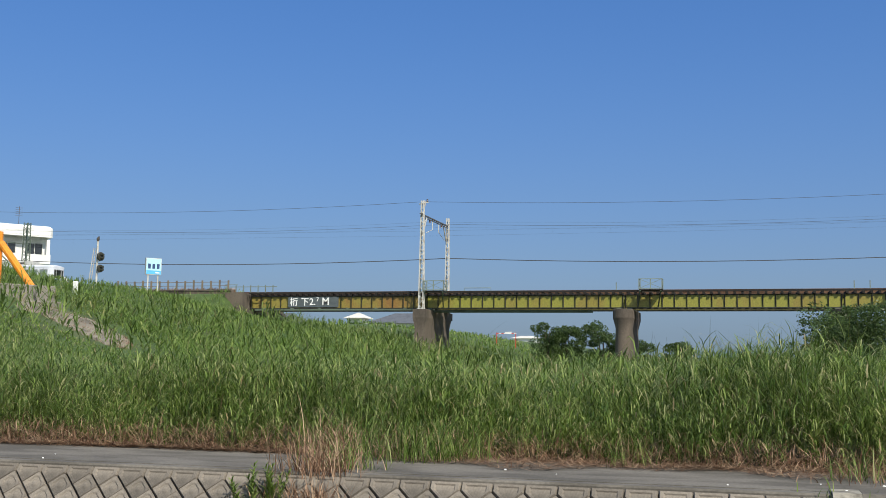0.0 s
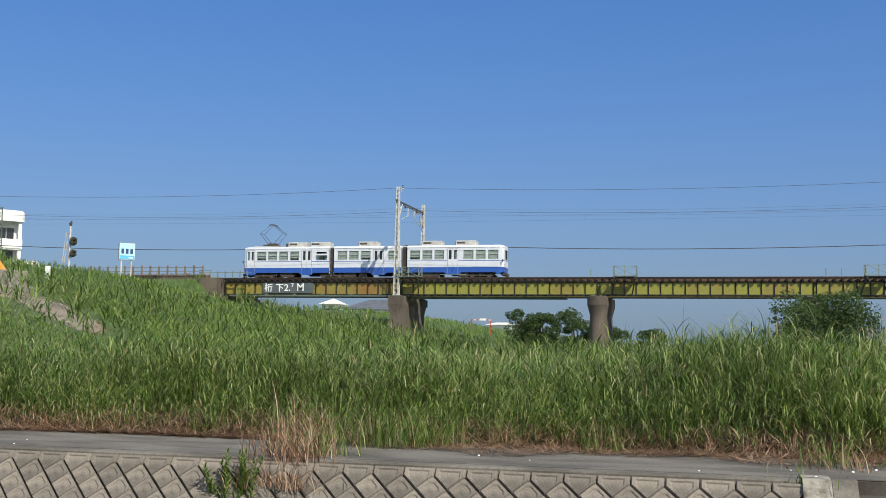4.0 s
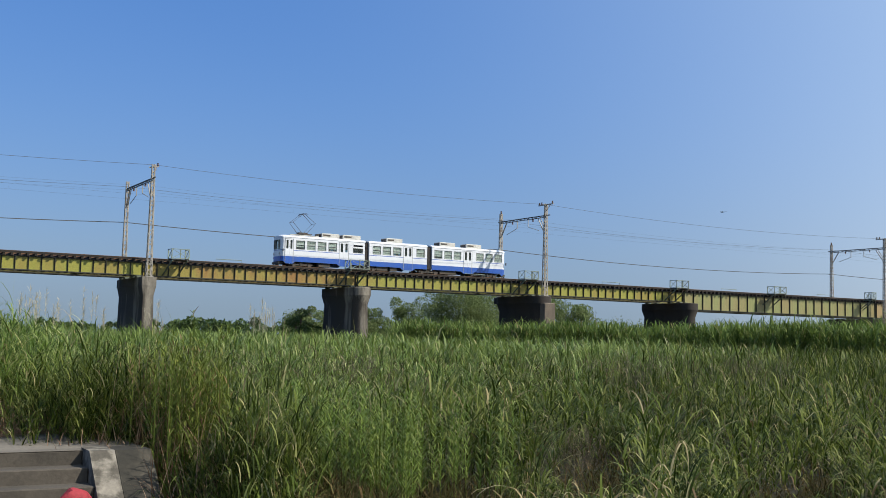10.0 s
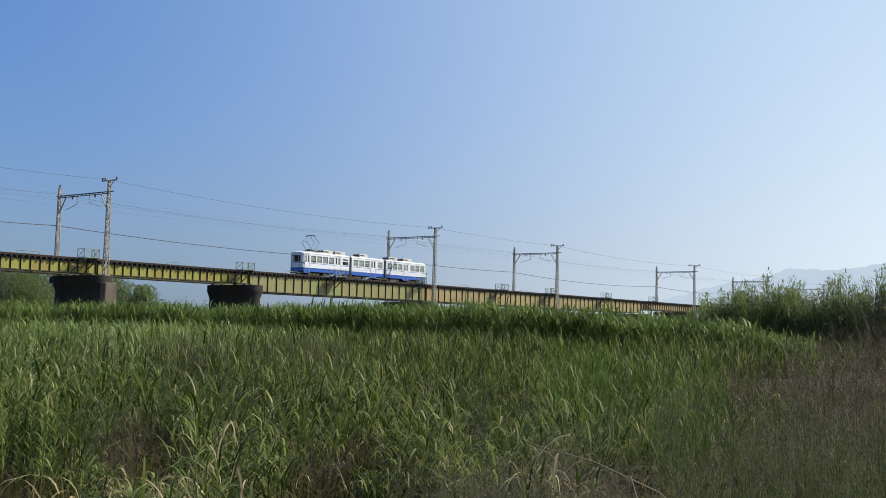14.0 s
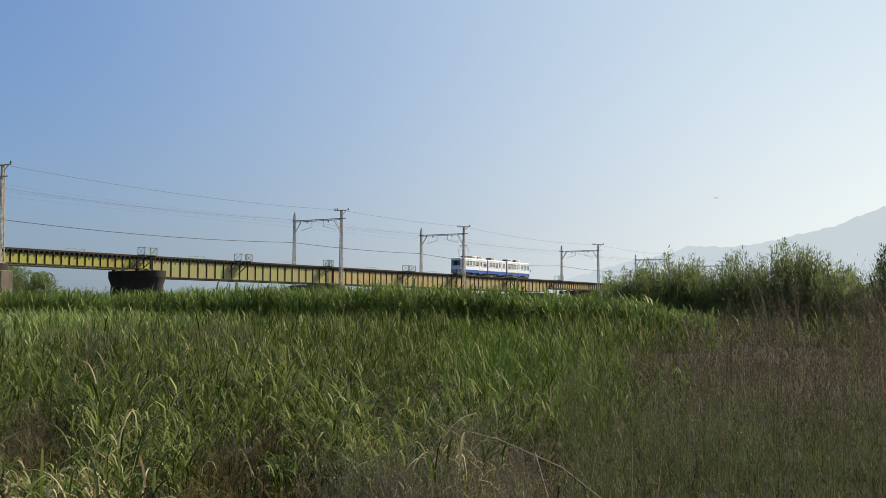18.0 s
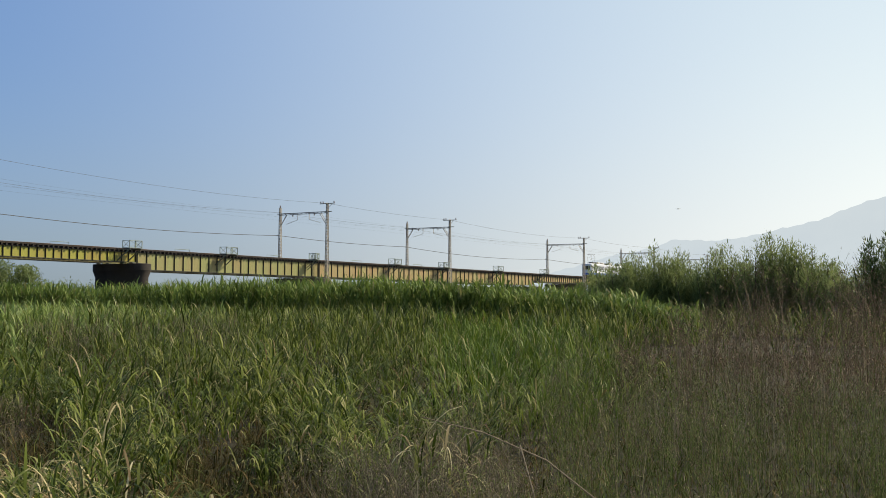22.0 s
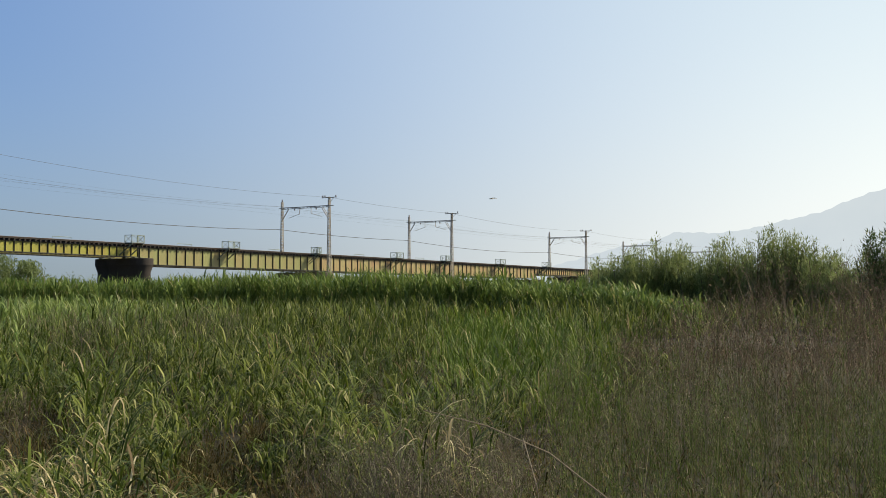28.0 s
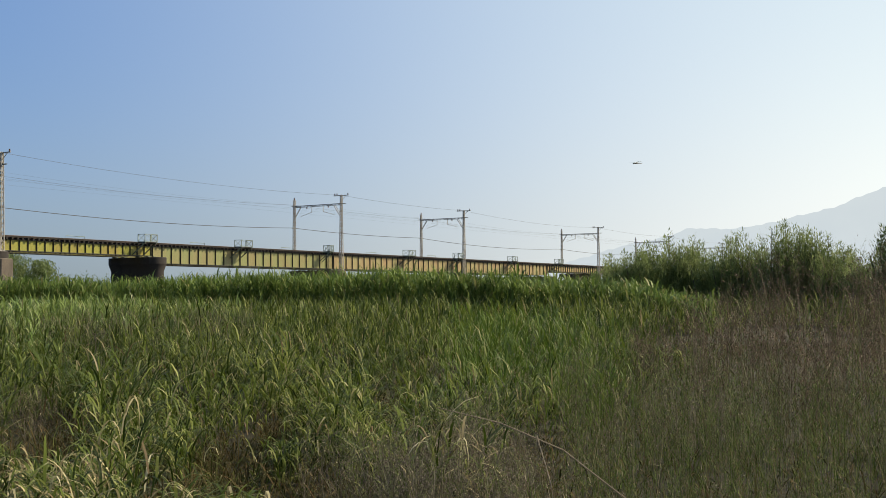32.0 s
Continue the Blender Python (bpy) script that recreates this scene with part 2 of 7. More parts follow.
WILLOW_FAR = leafy("grey_willow_leaf", [(0.0, (0.095, 0.13, 0.055)), (0.5, (0.155, 0.20, 0.085)), (1.0, (0.22, 0.265, 0.125))], 0.5, 0.6, 0.1)
GREYBROWN = leafy("grey_brown_twig", [(0.0, (0.06, 0.05, 0.04)), (0.45, (0.145, 0.12, 0.096)), (0.7, (0.235, 0.195, 0.158)), (0.75, (0.08, 0.105, 0.035)), (0.93, (0.13, 0.155, 0.055)), (1.0, (0.40, 0.34, 0.26))], 0.25, 0.8, 0.08)
BARK = worn("bark", (0.10, 0.075, 0.055), (0.05, 0.04, 0.03), 0.9, bumps=0.6)
CONCRETE = worn("weathered_concrete", (0.20, 0.18, 0.155), (0.115, 0.10, 0.085), 0.9, big=1.3, small=30, random_shade=0.25)
PIER_STONE = worn("stained_pier_concrete", (0.125, 0.10, 0.078), (0.045, 0.037, 0.03), 0.92, big=0.55, small=9, stretch=(1, 1, 0.35), bumps=0.5)
# blackening and the shade under the deck share one near-black colour
DARK_PIER = worn("blackened_shaded_pier_concrete", (0.03, 0.024, 0.021), (0.013, 0.011, 0.01), 0.9, big=0.5, small=7, stretch=(1, 1, 0.4), bumps=0.5)
# pale streaks hold lime runs and also sunlight on the pier ends
LIME_SUN_PIER = worn("lime_and_sun_streaked_pier", (0.045, 0.038, 0.032), (0.2, 0.18, 0.15), 0.92, big=0.9, small=9, lo=0.53, hi=0.68, stretch=(1, 1, 0.15), bumps=0.5)
WEB = worn("mustard_girder_paint", (0.225, 0.218, 0.036), (0.21, 0.145, 0.036), 0.5, big=0.45, small=8, lo=0.45, hi=0.72, stretch=(1, 1, 0.5), bumps=0.12)
WEB_RUSTY = worn("rust_stained_girder_paint", (0.225, 0.185, 0.038), (0.22, 0.115, 0.032), 0.5, big=0.6, small=8, lo=0.4, hi=0.66, stretch=(1, 1, 0.5), bumps=0.12)
WEB_TAN = worn("weathered_tan_girder_paint", (0.25, 0.215, 0.095), (0.27, 0.165, 0.085), 0.6, big=0.5, small=8, lo=0.4, hi=0.7, stretch=(1, 1, 0.4), bumps=0.12)
WEB_FADED = worn("faded_girder_paint", (0.195, 0.205, 0.078), (0.22, 0.165, 0.075), 0.55, big=0.5, small=8, lo=0.4, hi=0.7, stretch=(1, 1, 0.4), bumps=0.12)
DECK = worn("tarred_timber", (0.017, 0.013, 0.011), (0.01, 0.008, 0.007), 0.9, random_shade=0.3)
RAIL = worn("rusty_rail", (0.16, 0.09, 0.055), (0.09, 0.05, 0.035), 0.55, 0.6)
GALV = worn("galvanised_steel", (0.58, 0.56, 0.51), (0.38, 0.34, 0.29), 0.55, 0.15, big=1.5)
# weathering and the masts' backlit side share this darker colour
MASTGREY = worn("weathered_shaded_mast_steel", (0.30, 0.28, 0.25), (0.19, 0.16, 0.135), 0.7, 0.1, big=1.5)
BEAMDARK = worn("dark_beam_steel", (0.09, 0.085, 0.08), (0.06, 0.05, 0.045), 0.7, big=2)
FLANGE = worn("black_flange_paint", (0.035, 0.035, 0.025), (0.022, 0.02, 0.016), 0.6)
GREENSTEEL = worn("dark_green_steel", (0.10, 0.13, 0.095), (0.06, 0.07, 0.05), 0.55)
WIRE = worn("dark_wire", (0.05, 0.05, 0.05), (0.03, 0.03, 0.03), 0.6)

# ---- the ground: river plain, levee, side channel ----
def smooth(a, b, x):
    t = np.clip((x - a) / (b - a), 0, 1)
    return t * t * (3 - 2 * t)


def crest(y):
    """Height of the levee's top along its length; it dips where it passes under the bridge."""
    return 4.65 - 0.95 * smooth(72, 90, y) + 0.85 * smooth(102, 125, y)


def ground_z(x, y):
    x, y = np.asarray(x, float), np.asarray(y, float)
    d = np.hypot(x, y)
    z = -1.27 - 0.3 * smooth(2, 9, x) * (1 - smooth(60, 90, y))
    z = z - 0.5 * (1 - smooth(10, 34, d)) * smooth(2.6, 5.5, x)
    brow = 40 + 3 * smooth(60, 80, y)
    up = np.where(-x < 33, np.clip((-x - 17) / 16, 0, 1) * 0.6, np.clip(0.6 + 0.4 * (-x - 33) / (brow - 33), 0, 1))
    lev = (crest(y) - z) * up
    lev = np.where(x < -47, (crest(y) - z) * (1 - 0.55 * smooth(-47, -60, x)), lev)
    z = z + lev * (1 - smooth(1500, 2500, np.abs(x)))
    # railway embankment behind the abutment
    emb = smooth(-45.6, -46.4, x) * (1 - smooth(5.2, 11, np.abs(y - 96.2)))
    z = z + (6.15 - z) * emb * (1 - smooth(1000, 2000, -x))
    # side channel in front of the revetment
    chan = np.clip((13.2 - y) / 2.0, 0, 1) * (1 - smooth(3.2, 4.3, x)) * smooth(1.5, 4.5, y) * (1 - smooth(60, 80, -x))
    z = z - 2.0 * chan
    return z + (-1.6 - z) * (1 - smooth(2.0, 4.5, d))


def spread(inner, outer, step, grow=1.22):
    a = list(np.arange(inner[0], inner[1] + 1e-6, step))
    d, x = step, inner[1]
    while x < outer[1]:
        d *= grow
        x += d
        a.append(x)
    d, x = step, inner[0]
    while x > outer[0]:
        d *= grow
        x -= d
        a.insert(0, x)
    return np.array(a)


def tri_mesh(name, co, tris, mats, mi=None, smooth_shade=False):
    me = bpy.data.meshes.new(name)
    me.vertices.add(len(co))
    me.vertices.foreach_set("co", np.ascontiguousarray(co, np.float32).ravel())
    k = tris.shape[1]
    me.loops.add(len(tris) * k)
    me.loops.foreach_set("vertex_index", np.ascontiguousarray(tris, np.int32).ravel())
    me.polygons.add(len(tris))
    me.polygons.foreach_set("loop_start", np.arange(len(tris), dtype=np.int32) * k)
    for m in mats if isinstance(mats, (list, tuple)) else [mats]:
        me.materials.append(m)
    if mi is not None:
        me.polygons.foreach_set("material_index", np.ascontiguousarray(mi, np.int32))
    if smooth_shade:
        me.polygons.foreach_set("use_smooth", np.ones(len(tris), bool))
    me.update(calc_edges=True)
    return me


def soil_material():
    m, t, b = nodes("grassy_soil", 0.95)
    # soil tone darkened as well, for shade in the gaps of the grass
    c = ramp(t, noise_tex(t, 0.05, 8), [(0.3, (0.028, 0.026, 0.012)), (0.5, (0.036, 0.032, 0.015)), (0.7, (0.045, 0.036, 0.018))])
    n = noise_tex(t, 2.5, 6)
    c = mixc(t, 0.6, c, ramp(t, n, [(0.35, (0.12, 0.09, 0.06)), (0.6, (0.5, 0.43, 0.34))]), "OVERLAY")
    t.links.new(c, b.inputs["Base Color"])
    bump(t, b, n, 0.8, 0.15)
    return m


SOIL = soil_material()
TURF = worn("levee_turf", (0.055, 0.09, 0.02), (0.075, 0.085, 0.03), 0.95, big=0.35, small=3.5, bumps=0.9)
gx, gy = spread((-70, 90), (-4600, 4600), 1.2), spread((-6, 120), (-4600, 4600), 1.2)
GX, GY = np.meshgrid(gx, gy)
GZ = ground_z(GX, GY)
idx = np.arange(GX.size).reshape(GX.shape)
quads = np.stack([idx[:-1, :-1], idx[:-1, 1:], idx[1:, 1:], idx[1:, :-1]], -1).reshape(-1, 4)
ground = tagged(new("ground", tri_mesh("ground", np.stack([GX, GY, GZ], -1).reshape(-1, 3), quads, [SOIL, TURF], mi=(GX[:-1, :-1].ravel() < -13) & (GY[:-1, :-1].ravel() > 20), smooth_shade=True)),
                "grassy river plain with a green levee slope", "ground", kind="structure")

# ---- the bridge ----
JOINTS = [-45.2, -27.95, -10.25, 7.35, 25.2, 45.5, 66.5, 87.2, 120.8, 154.3, 187.8, 209.2, 230, 251, 272, 293, 314, 335]
DEEP = {7, 8, 9}
Y_NEAR, Y_FAR = 94.3, 98.15
TOP, RAIL_TOP, PIER_TOP = 6.02, 6.45, 4.72


def girder_meshes(length, depth, paint):
    """The web, and its top and bottom flanges with their angles."""
    z0 = TOP - depth
    web = Mesh().box(0.05, length - 0.05, -0.012, 0.012, z0 + 0.044, TOP - 0.034).data("girder", paint)

    def tee(za, zb, zc):
        """A flange plate with an angle on the outer side of the web."""
        y = [(-0.17, za), (0.17, za), (0.17, zb), (-0.014, zb), (-0.014, zc), (-0.09, zc), (-0.09, zb), (-0.17, zb)]
        return Mesh().loft([[(x, a, b) for a, b in y] for x in (0.05, length - 0.05)]).data("flange", FLANGE)
    return web, tee(TOP, TOP - 0.032, TOP - 0.075), tee(z0, z0 + 0.042, z0 + 0.08)


def stiffener_mesh(depth):
    s = Mesh()
    z0 = TOP - depth
    s.box(-0.045, 0.045, -0.03, -0.013, z0 + 0.082, TOP - 0.077)
    s.box(0.02, 0.045, -0.15, -0.03, z0 + 0.082, TOP - 0.077)
    return s.data("stiffener", FLANGE)


sleeper_data = Mesh().bevel_box(-0.1, 0.1, -1.2, 1.2, TOP + 0.002, TOP + 0.21, 0.012).data("sleeper", DECK)
for i, (x0, x1) in enumerate(zip(JOINTS, JOINTS[1:])):
    length = x1 - x0
    depth = 2.0 if i in DEEP else 1.17
    stiff = stiffener_mesh(depth)
    gm, upper, lower = girder_meshes(length, depth, WEB_FADED if i == 7 else WEB_TAN if i > 7 else WEB_RUSTY if i in (0, 4) else WEB)
    for track, yc in (("near", Y_NEAR), ("far", Y_FAR)):
        sp = thing("bridge_span", "mustard-painted riveted steel plate girder span with timber sleepers", "bridge span", "spans of the railway bridge", at=(x0, yc, 0))
        for dy in (-0.85, 0.85):
            gd = part("girder", gm, None, sp)
            gd.location = (0, dy, 0)
            part("flange", upper, None, gd)
            part("flange", lower, None, gd)
            if dy < 0 and track == "near":
                n = max(2, round(length / (1.45 if i in DEEP else 1.03)))
                for k in range(n + 1):
                    s = part("stiffener", stiff, None, gd)
                    s.location = (0.12 + (length - 0.24) * k / n, 0, 0)
        br = Mesh()
        nb = max(3, round(length / 4))
        for k in range(nb + 1):
            xx = 0.2 + (length - 0.4) * k / nb
            br.bar((xx, -0.84, TOP - depth + 0.1), (xx, 0.84, TOP - 0.1), 0.07)
            br.bar((xx, 0.84, TOP - depth + 0.1), (xx, -0.84, TOP - 0.1), 0.07)
            if k < nb:
                x2 = 0.2 + (length - 0.4) * (k + 1) / nb
                br.bar((xx, -0.84, TOP - depth + 0.12), (x2, 0.84, TOP - depth + 0.12), 0.07)
        part("cross_bracing", br, GREENSTEEL, sp)
        for dy in (-0.7175, 0.7175):
            rl = Mesh()
            rl.box(0, length, dy - 0.06, dy + 0.06, TOP + 0.212, TOP + 0.23)
            rl.box(0, length, dy - 0.012, dy + 0.012, TOP + 0.23, TOP + 0.39)
            rl.box(0, length, dy - 0.035, dy + 0.035, TOP + 0.39, RAIL_TOP - 0.01)
            part("rail", rl, RAIL, sp)
        ns = round(length / 0.62)
        if track == "near" and i < 10:
            rnd = random.Random(i)
            for k in range(ns):
                s = part("sleeper", sleeper_data, None, sp)
                s.location = ((k + 0.5) * length / ns, rnd.uniform(-0.05, 0.05), 0)
        else:
            sl = Mesh()
            for k in range(ns):
                xx = (k + 0.5) * length / ns
                sl.box(xx - 0.1, xx + 0.1, -1.2, 1.2, TOP + 0.002, TOP + 0.21)
            tagged(part("sleepers", sl, DECK, sp), kind="stuff")
        # guard timber along the sleeper ends
        if track == "near":
            eb = Mesh()
            eb.box(0, length, -1.2, -1.04, TOP + 0.212, TOP + 0.36)
            part("guard_timber", eb, DECK, sp)


def stadium(hw, y0, y1, z, n=14):
    """A plan outline: straight sides, round ends."""
    pts = []
    for k in range(n + 1):
        a = math.pi + math.pi * k / n
        pts.append((hw * math.cos(a), y0 + hw + hw * math.sin(a) * 1.0, z))
    for k in range(n + 1):
        a = math.pi * k / n
        pts.append((hw * math.cos(a), y1 - hw + hw * math.sin(a), z))
    return pts


bearing_data = Mesh().bevel_box(-0.2, 0.2, -0.2, 0.2, 0, 0.126, 0.02).data("bearing", GREENSTEEL)


def pier(x, wide, mat, base=-2.0, top=None, boxy=False):
    top = PIER_TOP if top is None else top
    n = 1 if boxy else 14
    p = thing("bridge_pier", "weathered concrete bridge pier with a flared cap, stained dark", "bridge pier", "piers of the railway bridge", at=(x, 0, 0))
    y0, y1 = (91.5 - wide, 99.9 + wide) if boxy else (91.5, 99.9)
    part("stem", Mesh().loft([stadium(wide * 0.86, y0 + 0.1, y1 - 0.1, base, n), stadium(wide * 0.74, y0 + 0.3, y1 - 0.3, top - 1.6, n), stadium(wide, y0, y1, top - 0.75, n)]), mat, p, smooth=True)
    part("cap", Mesh().loft([stadium(wide, y0, y1, top - 0.748, n), stadium(wide, y0, y1, top - 0.05, n), stadium(wide - 0.05, y0 + 0.05, y1 - 0.05, top, n)]), mat, p, smooth=True)
    for yc in (Y_NEAR, Y_FAR):
        for dy in (-0.85, 0.85):
            for dx in (-0.45, 0.45):
                b = part("bearing", bearing_data, None, p)
                b.location = (dx, yc + dy, top + 0.002)
    return p


pier(-27.95, 0.62, PIER_STONE, boxy=True)
pier(-10.25, 0.85, PIER_STONE)
pier(7.35, 0.85, PIER_STONE)
pier(25.2, 0.6, LIME_SUN_PIER, boxy=True)
pier(45.5, 1.0, LIME_SUN_PIER)
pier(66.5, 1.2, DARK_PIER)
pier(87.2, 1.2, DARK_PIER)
# lighter concrete paints the sunlit end of the pier
solo("pier_pilaster", Mesh().bevel_box(-0.7, 0.7, 0, 0.9, -2, 4.0, 0.08), PIER_STONE, "concrete buttress at the end of a dark pier, sunlight in its lighter tone", "buttress", at=(66.6, 91.0, 0))
for xx in (120.8, 154.3, 187.8):
    pier(xx, 1.25, PIER_STONE, top=3.85)
for xx in JOINTS[11:]:
    pier(xx, 1.1, PIER_STONE)

# ---- the train ----
WHITE = worn("white_car_paint", (0.63, 0.655, 0.71), (0.56, 0.58, 0.63), 0.32, big=0.8, small=25, bumps=0.02)
BLUE = worn("blue_car_paint", (0.022, 0.085, 0.36), (0.03, 0.08, 0.29), 0.35, big=1.0, small=25, bumps=0.02)
ROOFGREY = worn("grey_roof_fitting", (0.42, 0.41, 0.38), (0.30, 0.29, 0.265), 0.6, big=2)
UNDER = worn("sooty_underframe", (0.05, 0.045, 0.04), (0.10, 0.07, 0.05), 0.8, big=2)
RUBBER = worn("grey_window_rubber", (0.30, 0.31, 0.31), (0.22, 0.23, 0.23), 0.6)
BELLOWS = worn("black_bellows", (0.035, 0.03, 0.03), (0.06, 0.05, 0.045), 0.85)
# pale sheets serve as blinds and paint the sky seen through the car
BLIND = worn("pale_blind_and_sky", (0.78, 0.79, 0.76), (0.68, 0.69, 0.66), 0.8)


def pane_material(name, tint, clear):
    m, t, b = nodes(name, 0.05)
    b.inputs["Base Color"].default_value = (*tint, 1)
    b.inputs["Specular IOR Level"].default_value = 0.6
    tr = t.nodes.new("ShaderNodeBsdfTransparent")
    tr.inputs[0].default_value = (0.86, 0.9, 0.88, 1)
    mx = t.nodes.new("ShaderNodeMixShader")
    mx.inputs[0].default_value = clear
    t.links.new(b.outputs[0], mx.inputs[1])
    t.links.new(tr.outputs[0], mx.inputs[2])
    t.links.new(mx.outputs[0], t.nodes["Material Output"].inputs[0])
    return m


PANE = pane_material("car_window_glass", (0.12, 0.14, 0.14), 0.86)
K = 0.0507


def X(px):
    """Lengthwise place in the train from the plan of its side, in metres."""
    return (px - 791.5) * K


SILL, HEAD, FLOOR = 1.885, 2.75, 0.5
ROWS_Z = [0.68, 1.17, 1.73, 1.785, 1.885, 2.75, 3.02]
ROW_MAT = [1, 0, 1, 0, 0, 0]


def wall(path, openings, inward):
    """A wall along a plan path, in cells; openings name (column, row) cells left free."""
    w = Mesh()
    for off in (0.0, 0.045):
        for i in range(len(path) - 1):
            (xa, ya), (xb, yb) = path[i], path[i + 1]
            ia, ib = inward(xa, ya), inward(xb, yb)
            for j in range(len(ROWS_Z) - 1):
                if (i, j) in openings:
                    continue
                pa, pb = (xa + ia[0] * off, ya + ia[1] * off), (xb + ib[0] * off, yb + ib[1] * off)
                q = [(*pa, ROWS_Z[j]), (*pb, ROWS_Z[j]), (*pb, ROWS_Z[j + 1]), (*pa, ROWS_Z[j + 1])]
                w.add(q, [(0, 1, 2, 3)], ROW_MAT[j] if off == 0 else 2)
    return w


def window_part(car, x0, x1, y, side, blind, z0=SILL, z1=HEAD, split=True, name="window"):
    f = Mesh()
    yo, yi = y + side * 0.012, y - side * 0.05
    ya, yb = min(yo, yi), max(yo, yi)
    t = 0.035
    f.box(x0, x0 + t, ya, yb, z0, z1).box(x1 - t, x1, ya, yb, z0, z1).box(x0 + t, x1 - t, ya, yb, z1 - t, z1).box(x0 + t, x1 - t, ya, yb, z0, z0 + t)
    if split:
        zm = (z0 + z1) / 2 + 0.02
        f.box(x0 + t, x1 - t, ya, yb, zm - 0.022, zm + 0.022)
        for zb in (z0 + 0.25 * (z1 - z0), z0 + 0.78 * (z1 - z0)):
            f.box(x0 + t, x1 - t, yi if side > 0 else yi - 0.012, yi + 0.012 if side > 0 else yi, zb - 0.012, zb + 0.012)
    fr = part(name, f, RUBBER, car)
    p = Mesh().box(x0 + t, x1 - t, y - side * 0.024 - 0.004, y - side * 0.024 + 0.004, z0 + t, z1 - t)
    part("pane", p, PANE, fr)
    if blind > 0:
        part("blind", Mesh().box(x0 + t, x1 - t, y - side * 0.06 - 0.004, y - side * 0.06 + 0.004, z1 - t - blind * (z1 - z0), z1 - t), BLIND, fr)
    return fr


def door_part(car, x0, x1, y, side):
    """A pair of folding leaves, each with a tall narrow pane."""
    xm = (x0 + x1) / 2
    for a, b in ((x0 + 0.02, xm - 0.008), (xm + 0.008, x1 - 0.02)):
        d = Mesh()
        ya, yb = sorted((y - side * 0.035, y + side * 0.004))
        wa, wb = a + (b - a) * 0.24, b - (b - a) * 0.22
        z0, z1 = FLOOR + 0.03, 2.84
        d.box(a, wa, ya, yb, 1.17, z1).box(wb, b, ya, yb, 1.17, z1).box(wa, wb, ya, yb, 1.17, 1.9).box(wa, wb, ya, yb, 2.74, z1)
        d.box(a, b, ya, yb, z0, 1.167, 1)
        leaf = part("door_leaf", d, [WHITE, BLUE], car)
        part("pane", Mesh().box(wa, wb, y - side * 0.02 - 0.004, y - side * 0.02 + 0.004, 1.9, 2.74), PANE, leaf)
    part("door_frame", Mesh().box(x0 - 0.015, x0 + 0.018, y - 0.02, y + side * 0.014, FLOOR, 2.88).box(x1 - 0.018, x1 + 0.015, y - 0.02, y + side * 0.014, FLOOR, 2.88)
         .box(x0 + 0.018, x1 - 0.018, y - 0.02, y + side * 0.014, 2.845, 2.88), RUBBER, car)


